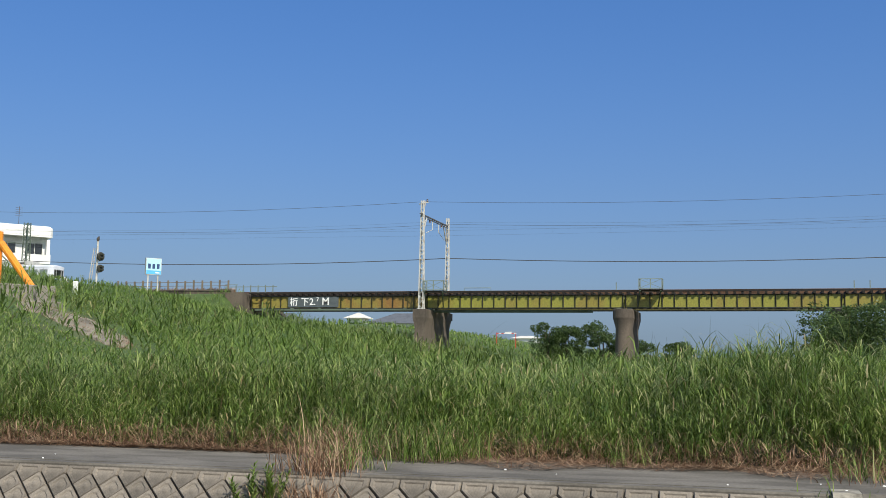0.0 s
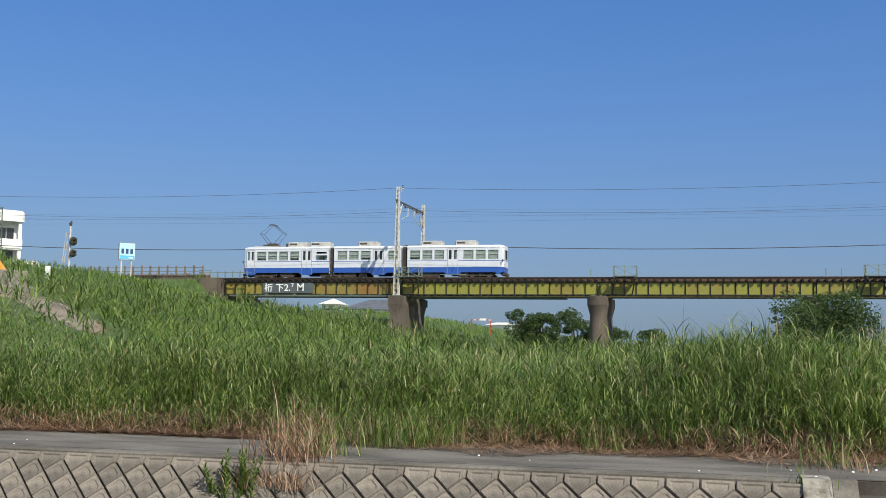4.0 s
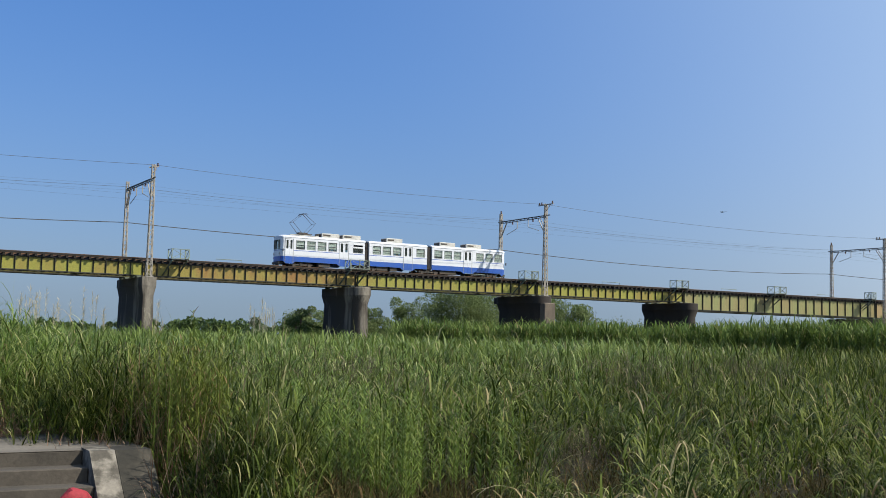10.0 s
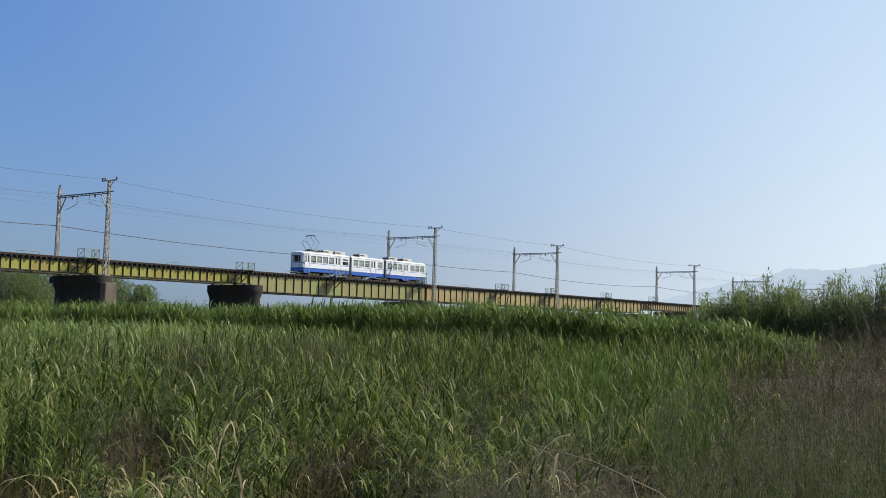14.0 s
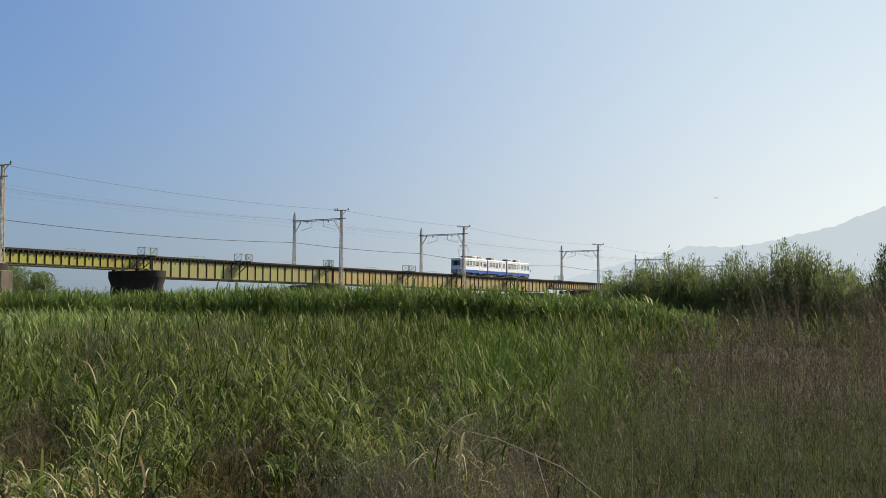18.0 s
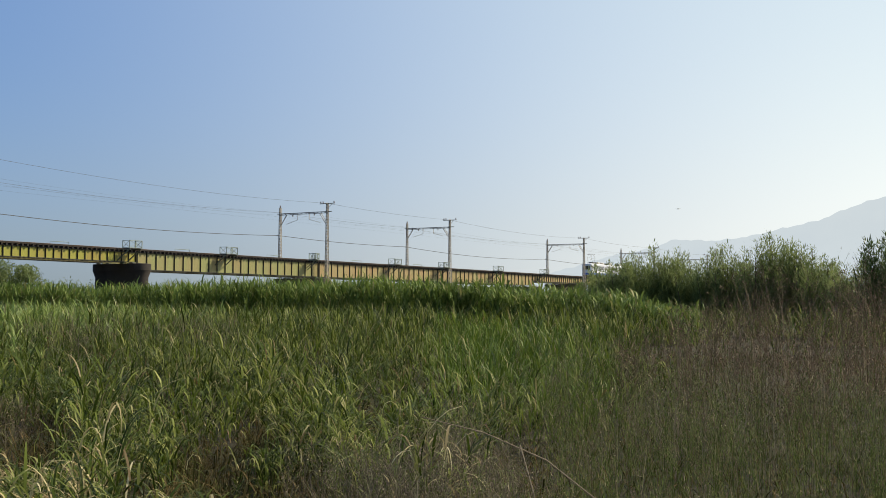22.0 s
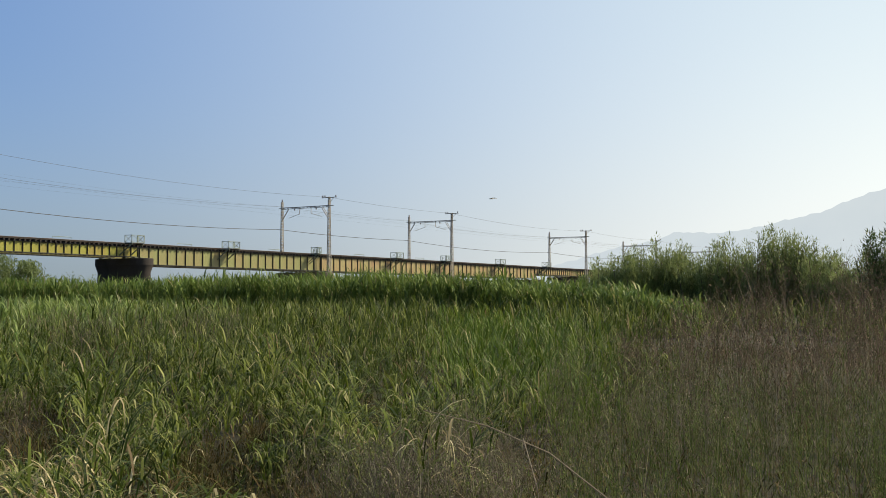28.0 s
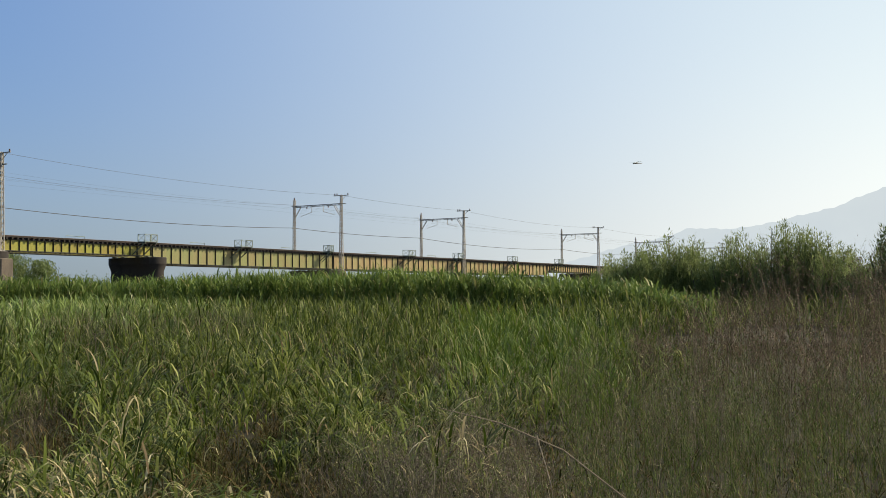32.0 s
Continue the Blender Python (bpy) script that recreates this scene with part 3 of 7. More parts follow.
def car(name, xa, xb, cab, windows, doors, units, steps):
    """One section. cab: -1 rear end, +1 front end, 0 none."""
    c = new(name)
    c.parent = train
    rnd = random.Random(name + str(xa))
    HW = 1.2
    x0 = xa + 0.42 if cab < 0 else xa
    x1 = xb - 0.42 if cab > 0 else xb
    windows = [(a + (0 if kind else 0.06), b - (0 if kind else 0.06), *kind) for a, b, *kind in windows]
    holes = [(a, b) for a, b, *_ in windows] + [(a, b) for a, b in doors]
    for side in (-1, 1):
        y = side * HW
        cuts = sorted({x0, x1, *[v for h in holes for v in h]})
        path = [(v, y) for v in cuts]
        op = set()
        for i in range(len(cuts) - 1):
            mid = (cuts[i] + cuts[i + 1]) / 2
            if any(a < mid < b for a, b, *_ in windows):
                op.add((i, 4))
            if any(a < mid < b for a, b in doors):
                op |= {(i, j) for j in range(5)}
        part("side_wall", wall(path, op, lambda px, py, s=side: (0, -s)), [WHITE, BLUE, RUBBER], c)
        for k, (a, b, *kind) in enumerate(windows):
            if kind and kind[0] == "sign":
                window_part(c, a, b, y, side, 0, SILL, 2.36, False)
                sg = part("destination_panel", Mesh().box(a, b, min(y, y + side * 0.015) - 0.005, max(y, y + side * 0.015), 2.36, HEAD), WHITE, c)
                part("sign_strip", Mesh().box(a + 0.05, b - 0.05, min(y, y + side * 0.02), max(y, y + side * 0.02), 2.5, 2.68), RUBBER, sg)
            elif kind:
                window_part(c, a, b, y, side, 0, split=False, name="cab_window")
            else:
                window_part(c, a, b, y, side, rnd.choice([0.92, 0.92, 0.92, 0.92, 0.72]))
        for a, b in doors:
            door_part(c, a, b, y, side)
        # blue skirt dips below the doors, with sloping ends
        ys = sorted((y, y - side * 0.05))
        for a, b in steps:
            sk = Mesh()
            sk.add([(a, ys[0], 0.68), (b, ys[0], 0.68), (b - 0.25, ys[0], 0.47), (a + 0.25, ys[0], 0.47), (a, ys[1], 0.68), (b, ys[1], 0.68), (b - 0.25, ys[1], 0.47), (a + 0.25, ys[1], 0.47)],
                   [(0, 3, 2, 1), (4, 5, 6, 7), (0, 1, 5, 4), (1, 2, 6, 5), (2, 3, 7, 6), (3, 0, 4, 7)])
            part("step_skirt", sk, BLUE, c)
        part("gutter", Mesh().box(x0, x1, min(y, y + side * 0.03), max(y, y + side * 0.03), 2.99, 3.03), WHITE, c)
    # roof
    prof = [(-1.2, 3.0), (-1.17, 3.1), (-1.02, 3.19), (-0.6, 3.26), (0, 3.29), (0.6, 3.26), (1.02, 3.19), (1.17, 3.1), (1.2, 3.0)]
    ends = [(xa, 1.0), (xb, 1.0)]
    if cab < 0:
        ends = [(xa + 0.02, 0.80), (xa + 0.12, 0.93), (xa + 0.42, 1.0), (xb, 1.0)]
    if cab > 0:
        ends = [(xa, 1.0), (xb - 0.42, 1.0), (xb - 0.12, 0.93), (xb - 0.02, 0.80)]
    part("roof", Mesh().loft([[(x, y * s, 3.0 + (z - 3.0) * (s if s == 1 else s - 0.25)) for y, z in prof] for x, s in ends]), WHITE, c, smooth=True)
    part("floor", Mesh().box(x0, x1, -1.15, 1.15, 0.75, 0.85), UNDER, c)
    seats = Mesh()
    for side in (-1, 1):
        for a, b, *kind in windows:
            if not kind:
                ys = sorted((side * 1.12, side * 0.68))
                seats.box(a, b, ys[0], ys[1], 0.85, 1.28).box(a, b, *sorted((side * 1.12, side * 1.0)), 1.28, 1.75)
    part("bench", seats, BLUE, c)
    # ends
    if cab:
        xe = xa if cab < 0 else xb
        s = -cab
        plan = [(xe + s * 0.42, -1.2), (xe + s * 0.2, -1.14), (xe + s * 0.07, -0.96), (xe + s * 0.02, -0.8), (xe, -0.42), (xe, 0.42), (xe + s * 0.02, 0.8), (xe + s * 0.07, 0.96), (xe + s * 0.2, 1.14), (xe + s * 0.42, 1.2)]
        glass = {3, 4, 5}
        part("cab_end", wall(plan, {(i, 4) for i in glass}, lambda px, py: (s, 0)), [WHITE, BLUE, RUBBER], c)
        for i in glass:
            (ax, ay), (bx, by) = plan[i], plan[i + 1]
            g = Mesh()
            g.add([(ax + s * 0.02, ay + 0.03, SILL), (bx + s * 0.02, by - 0.03, SILL), (bx + s * 0.02, by - 0.03, HEAD - 0.02), (ax + s * 0.02, ay + 0.03, HEAD - 0.02)], [(0, 1, 2, 3)])
            part("windscreen", g, PANE, c)
            r = Mesh()
            r.bar((ax, ay + 0.02, SILL), (ax, ay + 0.02, HEAD), 0.045).bar((bx, by - 0.02, SILL), (bx, by - 0.02, HEAD), 0.045)
            r.bar((ax, ay, SILL), (bx, by, SILL), 0.045).bar((ax, ay, HEAD), (bx, by, HEAD), 0.045)
            part("windscreen_frame", r, RUBBER, c)
        for yy in (-0.72, 0.72):
            part("headlamp", Mesh().tube([(xe + s * 0.05, yy, 1.42), (xe - s * 0.03, yy, 1.42)], 0.11, 12), ROOFGREY, c, "round glass headlamp in a grey rim")
            part("tail_lamp", Mesh().tube([(xe + s * 0.1, yy * 1.2, 1.05), (xe - s * 0.0, yy * 1.2, 1.05)], 0.05, 8), TAIL, c, "small red tail lamp")
        # dark panel added inside the cab so that the windscreen looks dark
        part("dark_cab_panel", Mesh().box(min(xe + s * 0.85, xe + s * 0.9), max(xe + s * 0.85, xe + s * 0.9), -1.1, 1.1, 0.86, 2.95).box(min(xe + s * 0.2, xe + s * 0.5), max(xe + s * 0.2, xe + s * 0.5), -0.75, 0.75, 0.86, 1.7), UNDER, c, "dark panel and desk added behind the windscreen")
        part("bumper", Mesh().box(min(xe - s * 0.12, xe + s * 0.3), max(xe - s * 0.12, xe + s * 0.3), -0.85, 0.85, 0.42, 0.62), UNDER, c)
        part("fender_guard", Mesh().bar((xe - s * 0.1, -0.8, 0.3), (xe - s * 0.1, 0.8, 0.3), 0.08).bar((xe - s * 0.1, -0.7, 0.3), (xe + s * 0.2, -0.7, 0.6), 0.06).bar((xe - s * 0.1, 0.7, 0.3), (xe + s * 0.2, 0.7, 0.6), 0.06), UNDER, c)
        part("mirror", Mesh().box(xe + s * 0.1 - 0.03, xe + s * 0.1 + 0.03, -1.42, -1.3, 1.6, 1.85).bar((xe + s * 0.15, -1.18, 1.75), (xe + s * 0.1, -1.36, 1.75), 0.025), UNDER, c)
    for xe, has in ((xa, cab >= 0), (xb, cab <= 0)):
        if has:
            s = 1 if xe == xa else -1
            e = Mesh()
            e.box(min(xe, xe + s * 0.04), max(xe, xe + s * 0.04), -1.2, -0.45, 0.6, 3.02).box(min(xe, xe + s * 0.04), max(xe, xe + s * 0.04), 0.45, 1.2, 0.6, 3.02).box(min(xe, xe + s * 0.04), max(xe, xe + s * 0.04), -0.45, 0.45, 2.7, 3.02)
            part("end_wall", e, WHITE, c)
    # roof units with louvred ends
    for a, b in units:
        u = part("air_conditioner", Mesh().bevel_box(a, b, -0.62, 0.62, 3.22, 3.68, 0.05), ROOFGREY, c)
        part("end_grille", Mesh().bevel_box(a - 0.05, a - 0.002, -0.5, 0.5, 3.28, 3.6, 0.015), UNDER, u)
        part("vent_grille", Mesh().box(a + (b - a) * 0.08, a + (b - a) * 0.48, -0.632, -0.61, 3.4, 3.56), UNDER, u)
        part("vent_grille", Mesh().box(a + (b - a) * 0.08, a + (b - a) * 0.48, 0.61, 0.632, 3.4, 3.56), UNDER, u)
    return c


def bogie(x):
    b = new("bogie")
    b.parent, b.location = train, (x, 0, 0)
    f = Mesh()
    for side in (-1, 1):
        f.box(-1.15, 1.15, side * 0.98 - 0.05, side * 0.98 + 0.05, 0.34, 0.52)
        for dx in (-0.8, 0.8):
            f.box(dx - 0.16, dx + 0.16, side * 1.0 - 0.09, side * 1.0 + 0.09, 0.2, 0.46)
        f.tube([(-0.1, side * 1.0, 0.3), (-0.1, side * 1.0, 0.6)], 0.1, 8)
    f.box(-0.25, 0.25, -0.95, 0.95, 0.4, 0.62)
    part("bogie_frame", f, UNDER, b)
    for dx in (-0.8, 0.8):
        w = Mesh()
        for side in (-1, 1):
            w.tube([(dx, side * 0.66, 0.33), (dx, side * 0.79, 0.33)], 0.33, 18)
        w.tube([(dx, -0.66, 0.33), (dx, 0.66, 0.33)], 0.06, 8)
        part("wheelset", w, RAIL, b)


TAIL = worn("red_lamp_glass", (0.45, 0.03, 0.02), (0.35, 0.02, 0.02), 0.2)
train = thing("train", "white three-section articulated train with a blue lower band", "train", at=(-5, Y_FAR, RAIL_TOP))


def px(*pairs):
    return [(X(a), X(b)) for a, b in pairs]


car("rear_car", X(537), X(713), -1,
    px((565, 586), (587.5, 608), (610, 630.5), (632.5, 653)) + [(X(686), X(708), "sign")],
    px((544.5, 561), (657, 677)), px((624, 662), (669, 708)), px((541, 566), (652, 682)))
car("middle_car", X(721), X(854), 0, px((728, 749), (750.5, 771.5), (773.5, 795), (827, 849)), px((799, 819)), px((765, 802)), px((792, 826),))
car("front_car", X(864), X(1046), 1, px((869, 890.5), (892.5, 913.5), (915.5, 936), (970, 991), (993, 1013.5), (1015.5, 1037)), px((941, 961)), px((889, 927), (953, 991)), px((935, 968), (1030, 1042)))
for x0, x1 in ((713, 721), (854, 864)):
    gw = Mesh()
    n = 5
    for k in range(n):
        a, b = X(x0) + (X(x1) - X(x0)) * k / n, X(x0) + (X(x1) - X(x0)) * (k + 1) / n
        m_ = (a + b) / 2
        gw.loft([[(xx, y * s, 0.7 + (z - 0.7) * s) for y, z in ((-1.08, 0.7), (1.08, 0.7), (1.08, 3.0), (0.8, 3.12), (-0.8, 3.12), (-1.08, 3.0))] for xx, s in ((a, 0.97), (m_, 1.0), (b, 0.97))])
    part("gangway_bellows", gw, BELLOWS, train, "black folded gangway bellows")
for xx in (X(580), X(717), X(859), X(1003)):
    bogie(xx)
for a, b in ((615, 640), (740, 765), (770, 786), (885, 925), (960, 980)):
    for y0, y1 in ((-1.05, -0.5), (0.5, 1.05)):
        part("underfloor_box", Mesh().bevel_box(X(a), X(b), y0, y1, 0.3, 0.72, 0.03), UNDER, train)
# pantograph over the rear car
pg = new("pantograph")
pg.parent, pg.location = train, (X(588), 0, 3.27)
f = Mesh()
f.box(-0.75, 0.75, -0.72, -0.64, 0.12, 0.2).box(-0.75, 0.75, 0.64, 0.72, 0.12, 0.2).box(-0.72, -0.64, -0.72, 0.72, 0.121, 0.19).box(0.64, 0.72, -0.72, 0.72, 0.121, 0.19)
for dx in (-0.6, 0.6):
    for dy in (-0.6, 0.6):
        f.tube([(dx, dy, 0.0), (dx, dy, 0.12)], 0.06, 8)
f.box(-0.45, 0.45, -0.3, 0.3, 0.15, 0.36)
part("base_frame", f, UNDER, pg)
for s in (-1, 1):
    for dy in (-0.55, 0.55):
        part("arm", Mesh().tube([(s * 0.25, dy, 0.25), (s * 1.18, dy * 0.85, 1.3), (s * 0.12, dy * 0.5, 2.18)], 0.026, 6), UNDER, pg)
    part("cross_bar", Mesh().tube([(s * 1.18, -0.47, 1.3), (s * 1.18, 0.47, 1.3)], 0.018, 6), UNDER, pg)
h = Mesh()
for dx in (-0.12, 0.12):
    h.tube([(dx, -0.85, 2.06), (dx, -0.6, 2.2), (dx, 0.6, 2.2), (dx, 0.85, 2.06)], 0.03, 6)
h.bar((-0.12, 0, 2.18), (0.12, 0, 2.18), 0.04)
part("contact_strip", h, UNDER, pg)
part("roof_walkway", Mesh().box(X(556), X(616), -0.85, -0.72, 3.26, 3.33).box(X(556), X(616), 0.72, 0.85, 3.26, 3.33), ROOFGREY, train)
part("roof_box", Mesh().bevel_box(X(617), X(621), -0.3, 0.3, 3.25, 3.6, 0.03), UNDER, train)

# ---- masts and wires ----
ORANGE = worn("orange_enamel", (0.80, 0.26, 0.02), (0.70, 0.22, 0.02), 0.4, big=2, bumps=0.03)
PORCELAIN = worn("brown_porcelain", (0.10, 0.05, 0.035), (0.07, 0.035, 0.03), 0.3)
PORTALS = [(-27.93, 14.44, 13.95, 0), (25.25, 14.38, 13.85, 0), (66.6, 14.41, 14.08, 1), (120.9, 14.41, 14.08, 1), (154.34, 14.41, 14.08, 1), (209.2, 14.45, 14.1, 1), (251, 14.45, 14.1, 1), (293, 14.45, 14.1, 1), (335, 14.45, 14.1, 1)]
YN, YF, BEAM = 92.0, 100.45, 13.12


def mast(m, y, z0, z1, w0, w1):
    """A tapered lattice mast: four angles and zigzag lacing."""
    def c(z):
        w = w0 + (w1 - w0) * (z - z0) / (z1 - z0)
        return [(-w / 2, y - w / 2), (w / 2, y - w / 2), (w / 2, y + w / 2), (-w / 2, y + w / 2)]
    a, b = c(z0), c(z1)
    for i in range(4):
        m.bar((*a[i], z0), (*b[i], z1), 0.075)
    n = max(4, int((z1 - z0) / 0.42))
    for k in range(n):
        za, zb = z0 + (z1 - z0) * k / n, z0 + (z1 - z0) * (k + 1) / n
        ca, cb = c(za), c(zb)
        for i in range(4):
            j = (i + 1) % 4
            p, q = (ca[i], cb[j]) if k % 2 else (ca[j], cb[i])
            m.bar((*p, za), (*q, zb), 0.04)


def portal(x, zn, zf, arm):
    p = thing("catenary_portal", "galvanised lattice catenary portal standing on a bridge pier" if x < 0 else "weathered grey lattice catenary portal standing on a bridge pier, shade in its tone", "catenary mast", "catenary portals of the line", at=(x, 0, 0))
    steel = GALV if x < 0 else MASTGREY
    low = PIER_TOP if x < 100 or x > 200 else 3.85
    for y, top, w in ((YN, zn, 0.42), (YF, zf, 0.36)):
        m = Mesh()
        mast(m, y, low, top, w, 0.2)
        part("lattice_mast", m, steel, p)
    part("base_plate", Mesh().box(-0.32, 0.32, YN - 0.32, YN + 0.32, low, low + 0.06), steel, p)
    part("base_plate", Mesh().box(-0.32, 0.32, YF - 0.32, YF + 0.32, low, low + 0.06), steel, p)
    part("corbel", Mesh().bevel_box(-0.45, 0.45, 99.2, 100.95, low - 0.7, low - 0.004, 0.05), DARK_PIER, p)
    b = Mesh()
    b.bar((0, YN - 0.75, BEAM + 0.06), (0, YF + 0.5, BEAM + 0.06), 0.1).bar((0, YN, BEAM - 0.12), (0, YF, BEAM - 0.12), 0.07)
    for k in range(12):
        ya, yb = YN + (YF - YN) * k / 12, YN + (YF - YN) * (k + 1) / 12
        b.bar((0, ya, BEAM - 0.12 if k % 2 else BEAM + 0.06), (0, yb, BEAM + 0.06 if k % 2 else BEAM - 0.12), 0.04)
    part("beam", b, BEAMDARK, p)
    for y, s in ((YN, 1), (YF, -1)):
        part("knee_brace", Mesh().bar((-0.08, y + s * 0.12, BEAM - 1.75), (-0.08, y + s * 1.3, BEAM - 0.1), 0.08).bar((0.08, y + s * 0.12, BEAM - 1.5), (0.08, y + s * 1.1, BEAM - 0.1), 0.06), steel, p)
    for yc, s in ((Y_NEAR, 1), (Y_FAR, -1)):
        h = Mesh()
        h.bar((0, yc + s * 0.9, BEAM - 0.1), (0, yc + s * 0.9, BEAM - 0.95), 0.06)
        h.tube([(0, yc + s * 0.9, BEAM - 0.9), (0, yc, BEAM - 1.15), (0, yc - s * 1.1, BEAM - 1.45)], 0.03, 5)
        part("registration_arm", h, steel, p)
        part("insulator", Mesh().tube([(0, yc, BEAM - 0.12), (0, yc, BEAM - 0.2), (0, yc, BEAM - 0.3), (0, yc, BEAM - 0.4)], [0.05, 0.1, 0.06, 0.1], 8), PORCELAIN, p)
    if arm:
        part("cross_arm", Mesh().bar((0, YN - 1.3, zn - 0.1), (0, YN + 1.3, zn - 0.1), 0.1).bar((0, YN - 0.1, zn - 0.75), (0, YN - 0.8, zn - 0.15), 0.05), steel, p)
        for dy in (-1.15, 0.75, 1.15):
            part("insulator", Mesh().tube([(0, YN + dy, zn - 0.05), (0, YN + dy, zn + 0.04), (0, YN + dy, zn + 0.12), (0, YN + dy, zn + 0.2)], [0.05, 0.09, 0.06, 0.09], 8), PORCELAIN, p)
        part("insulator", Mesh().tube([(0, YF, zf), (0, YF, zf + 0.1), (0, YF, zf + 0.2), (0, YF, zf + 0.3)], [0.05, 0.11, 0.07, 0.1], 8), PORCELAIN, p)
    else:
        part("cross_arm", Mesh().bar((-0.35, YN + 0.1, zn - 0.3), (0.5, YN + 0.1, zn - 0.15), 0.09).bar((0.25, YN + 0.1, zn - 0.5), (0.25, YN + 0.1, zn + 0.0), 0.06), steel, p)
        part("insulator", Mesh().tube([(0.4, YN + 0.1, zn - 0.12), (0.4, YN + 0.1, zn - 0.04), (0.4, YN + 0.1, zn + 0.04), (0.4, YN + 0.1, zn + 0.12)], [0.05, 0.09, 0.06, 0.09], 8), PORCELAIN, p)
    part("cable_bracket", Mesh().bar((0, YF, 10.05), (0, YF + 0.45, 10.05), 0.08), steel, p)


for q in PORTALS:
    portal(*q)

SUPPORTS = [-140.0, -78.0] + [q[0] for q in PORTALS]


def wire(name, label, y, z, r, sag, stations=None):
    w = Mesh()
    xs = stations or SUPPORTS
    pts = []
    for a, b in zip(xs, xs[1:]):
        n = max(4, int((b - a) / 4))
        for k in range(n):
            t = k / n
            xa = a + (b - a) * t
            pts.append((xa, y, z + max(0.0, (-28 - xa) * 0.0105) - sag * ((b - a) / 50) ** 2 * 4 * t * (1 - t)))
    pts.append((xs[-1], y, z))
    w.tube(pts, r, 4)
    return solo(name, w, WIRE, label, "wire", "overhead wires of the line")


wire("feeder_wire", "dark overhead feeder wire on the tall masts", YN + 0.1, 14.35, 0.017, 0.55)
wire("feeder_wire", "dark overhead feeder wire below the mast heads", YF - 0.2, 13.35, 0.016, 0.5)
wire("communication_cable", "thick black communication cable on mast brackets", YF + 0.4, 10.1, 0.045, 0.55)
for yc in (Y_NEAR, Y_FAR):
    wire("messenger_wire", "thin overhead messenger wire above the track", yc, 12.8, 0.006, 0.45)
    wire("contact_wire", "thin overhead contact wire above the track", yc, 11.98, 0.006, 0.02)
    hang = Mesh()
    for a, b in zip(SUPPORTS, SUPPORTS[1:]):
        n = max(4, int((b - a) / 5))
        for k in range(1, n):
            t = k / n
            hang.bar((a + (b - a) * t, yc, 11.99), (a + (b - a) * t, yc, 12.8 - 0.45 * ((b - a) / 50) ** 2 * 4 * t * (1 - t)), 0.004)
    tagged(solo("droppers", hang, WIRE, "thin droppers between messenger and contact wire", "wire"), kind="stuff")

# ---- refuge cages beside the track ----
RAILGREY = worn("weathered_grey_green_steel", (0.17, 0.21, 0.175), (0.12, 0.13, 0.105), 0.6)
CAGES = [(-27.7, 1.85), (-8.85, 1.9), (11.1, 1.9), (27.1, 1.5), (44.0, 2.0), (63.9, 1.7), (84.7, 1.8), (100.3, 2.0), (118.0, 0.8), (137.5, 1.9), (152.2, 1.6), (171, 1.8), (190, 1.8)]
for x, w in CAGES:
    c = thing("refuge_platform", "small steel refuge platform with a braced railing beside the track", "platform", "refuge platforms of the bridge", at=(x, 0, 0))
    y0, y1 = 91.75, 92.85
    part("deck", Mesh().box(0, w, y0, y1, 6.28, 6.36), DECK, c)
    for a, b in (((0, y0), (w, y0)), ((0, y0), (0, y1)), ((w, y0), (w, y1))):
        r = Mesh()
        for zz in (6.42, 6.8, 7.22):
            if zz != 6.8:
                r.bar((*a, zz), (*b, zz), 0.055)
        r.bar((*a, 6.42), (*b, 7.22), 0.035).bar((*a, 7.22), (*b, 6.42), 0.035)
        part("railing", r, RAILGREY, c)
    for qx, qy in ((0, y0), (w / 2, y0), (w, y0), (0, y1), (w, y1)):
        part("post", Mesh().bar((qx, qy, 6.36), (qx, qy, 7.25), 0.07), RAILGREY, c)
    for qx in (0.1, w - 0.1):
        part("bracket", Mesh().bar((qx, y0 + 0.1, 6.28), (qx - 0.35, 93.4, 5.0), 0.1).bar((qx, y0, 6.24), (qx, 93.4, 6.24), 0.09), GREENSTEEL, c)
for x in (-24.3, 31.5, 57.5, 75.2, 93.0, 109.5, 128.5, 145):
    c = thing("low_handrail", "low steel pipe handrail at the edge of the deck", "handrail", "low handrails of the bridge", at=(x, 0, 0))
    part("pipe", Mesh().tube([(0, 93.18, 6.36), (0, 93.18, 6.66), (2.4, 93.18, 6.66), (2.4, 93.18, 6.36)], 0.03, 6), RAILGREY, c)
for x in (-10.9, 8.2, 9.4, 44.8, 64.9, 66.1, 118.9, 119.6, 153.2):
    solo("marker_post", Mesh().bar((0, 0, 6.36), (0, 0, 7.05), 0.07), RAILGREY, "short steel post at the edge of the deck", "post", "marker posts of the bridge", at=(x, 93.18, 0))

# protective beam and pipe below the first spans
pb = thing("guard_beam", "steel guard beam with brackets below the girder", "beam")
part("beam", Mesh().box(-44.4, -28.9, 92.75, 92.9, 4.66, 4.8), GREENSTEEL, pb)
for k in range(6):
    part("bracket", Mesh().box(-43.6 + k * 2.75, -43.45 + k * 2.75, 92.8, 93.5, 4.7, 4.92), GREENSTEEL, pb)
pipe = thing("utility_pipe", "grey utility pipe slung below the girders", "pipe")
part("pipe", Mesh().tube([(-28.6, 93.9, 4.62), (-13.0, 93.9, 4.6)], 0.12, 8), GREENSTEEL, pipe)
for k in range(6):
    part("hanger", Mesh().bar((-28 + k * 2.8, 93.9, 4.6), (-28 + k * 2.8, 93.9, 4.9), 0.05), GREENSTEEL, pipe)

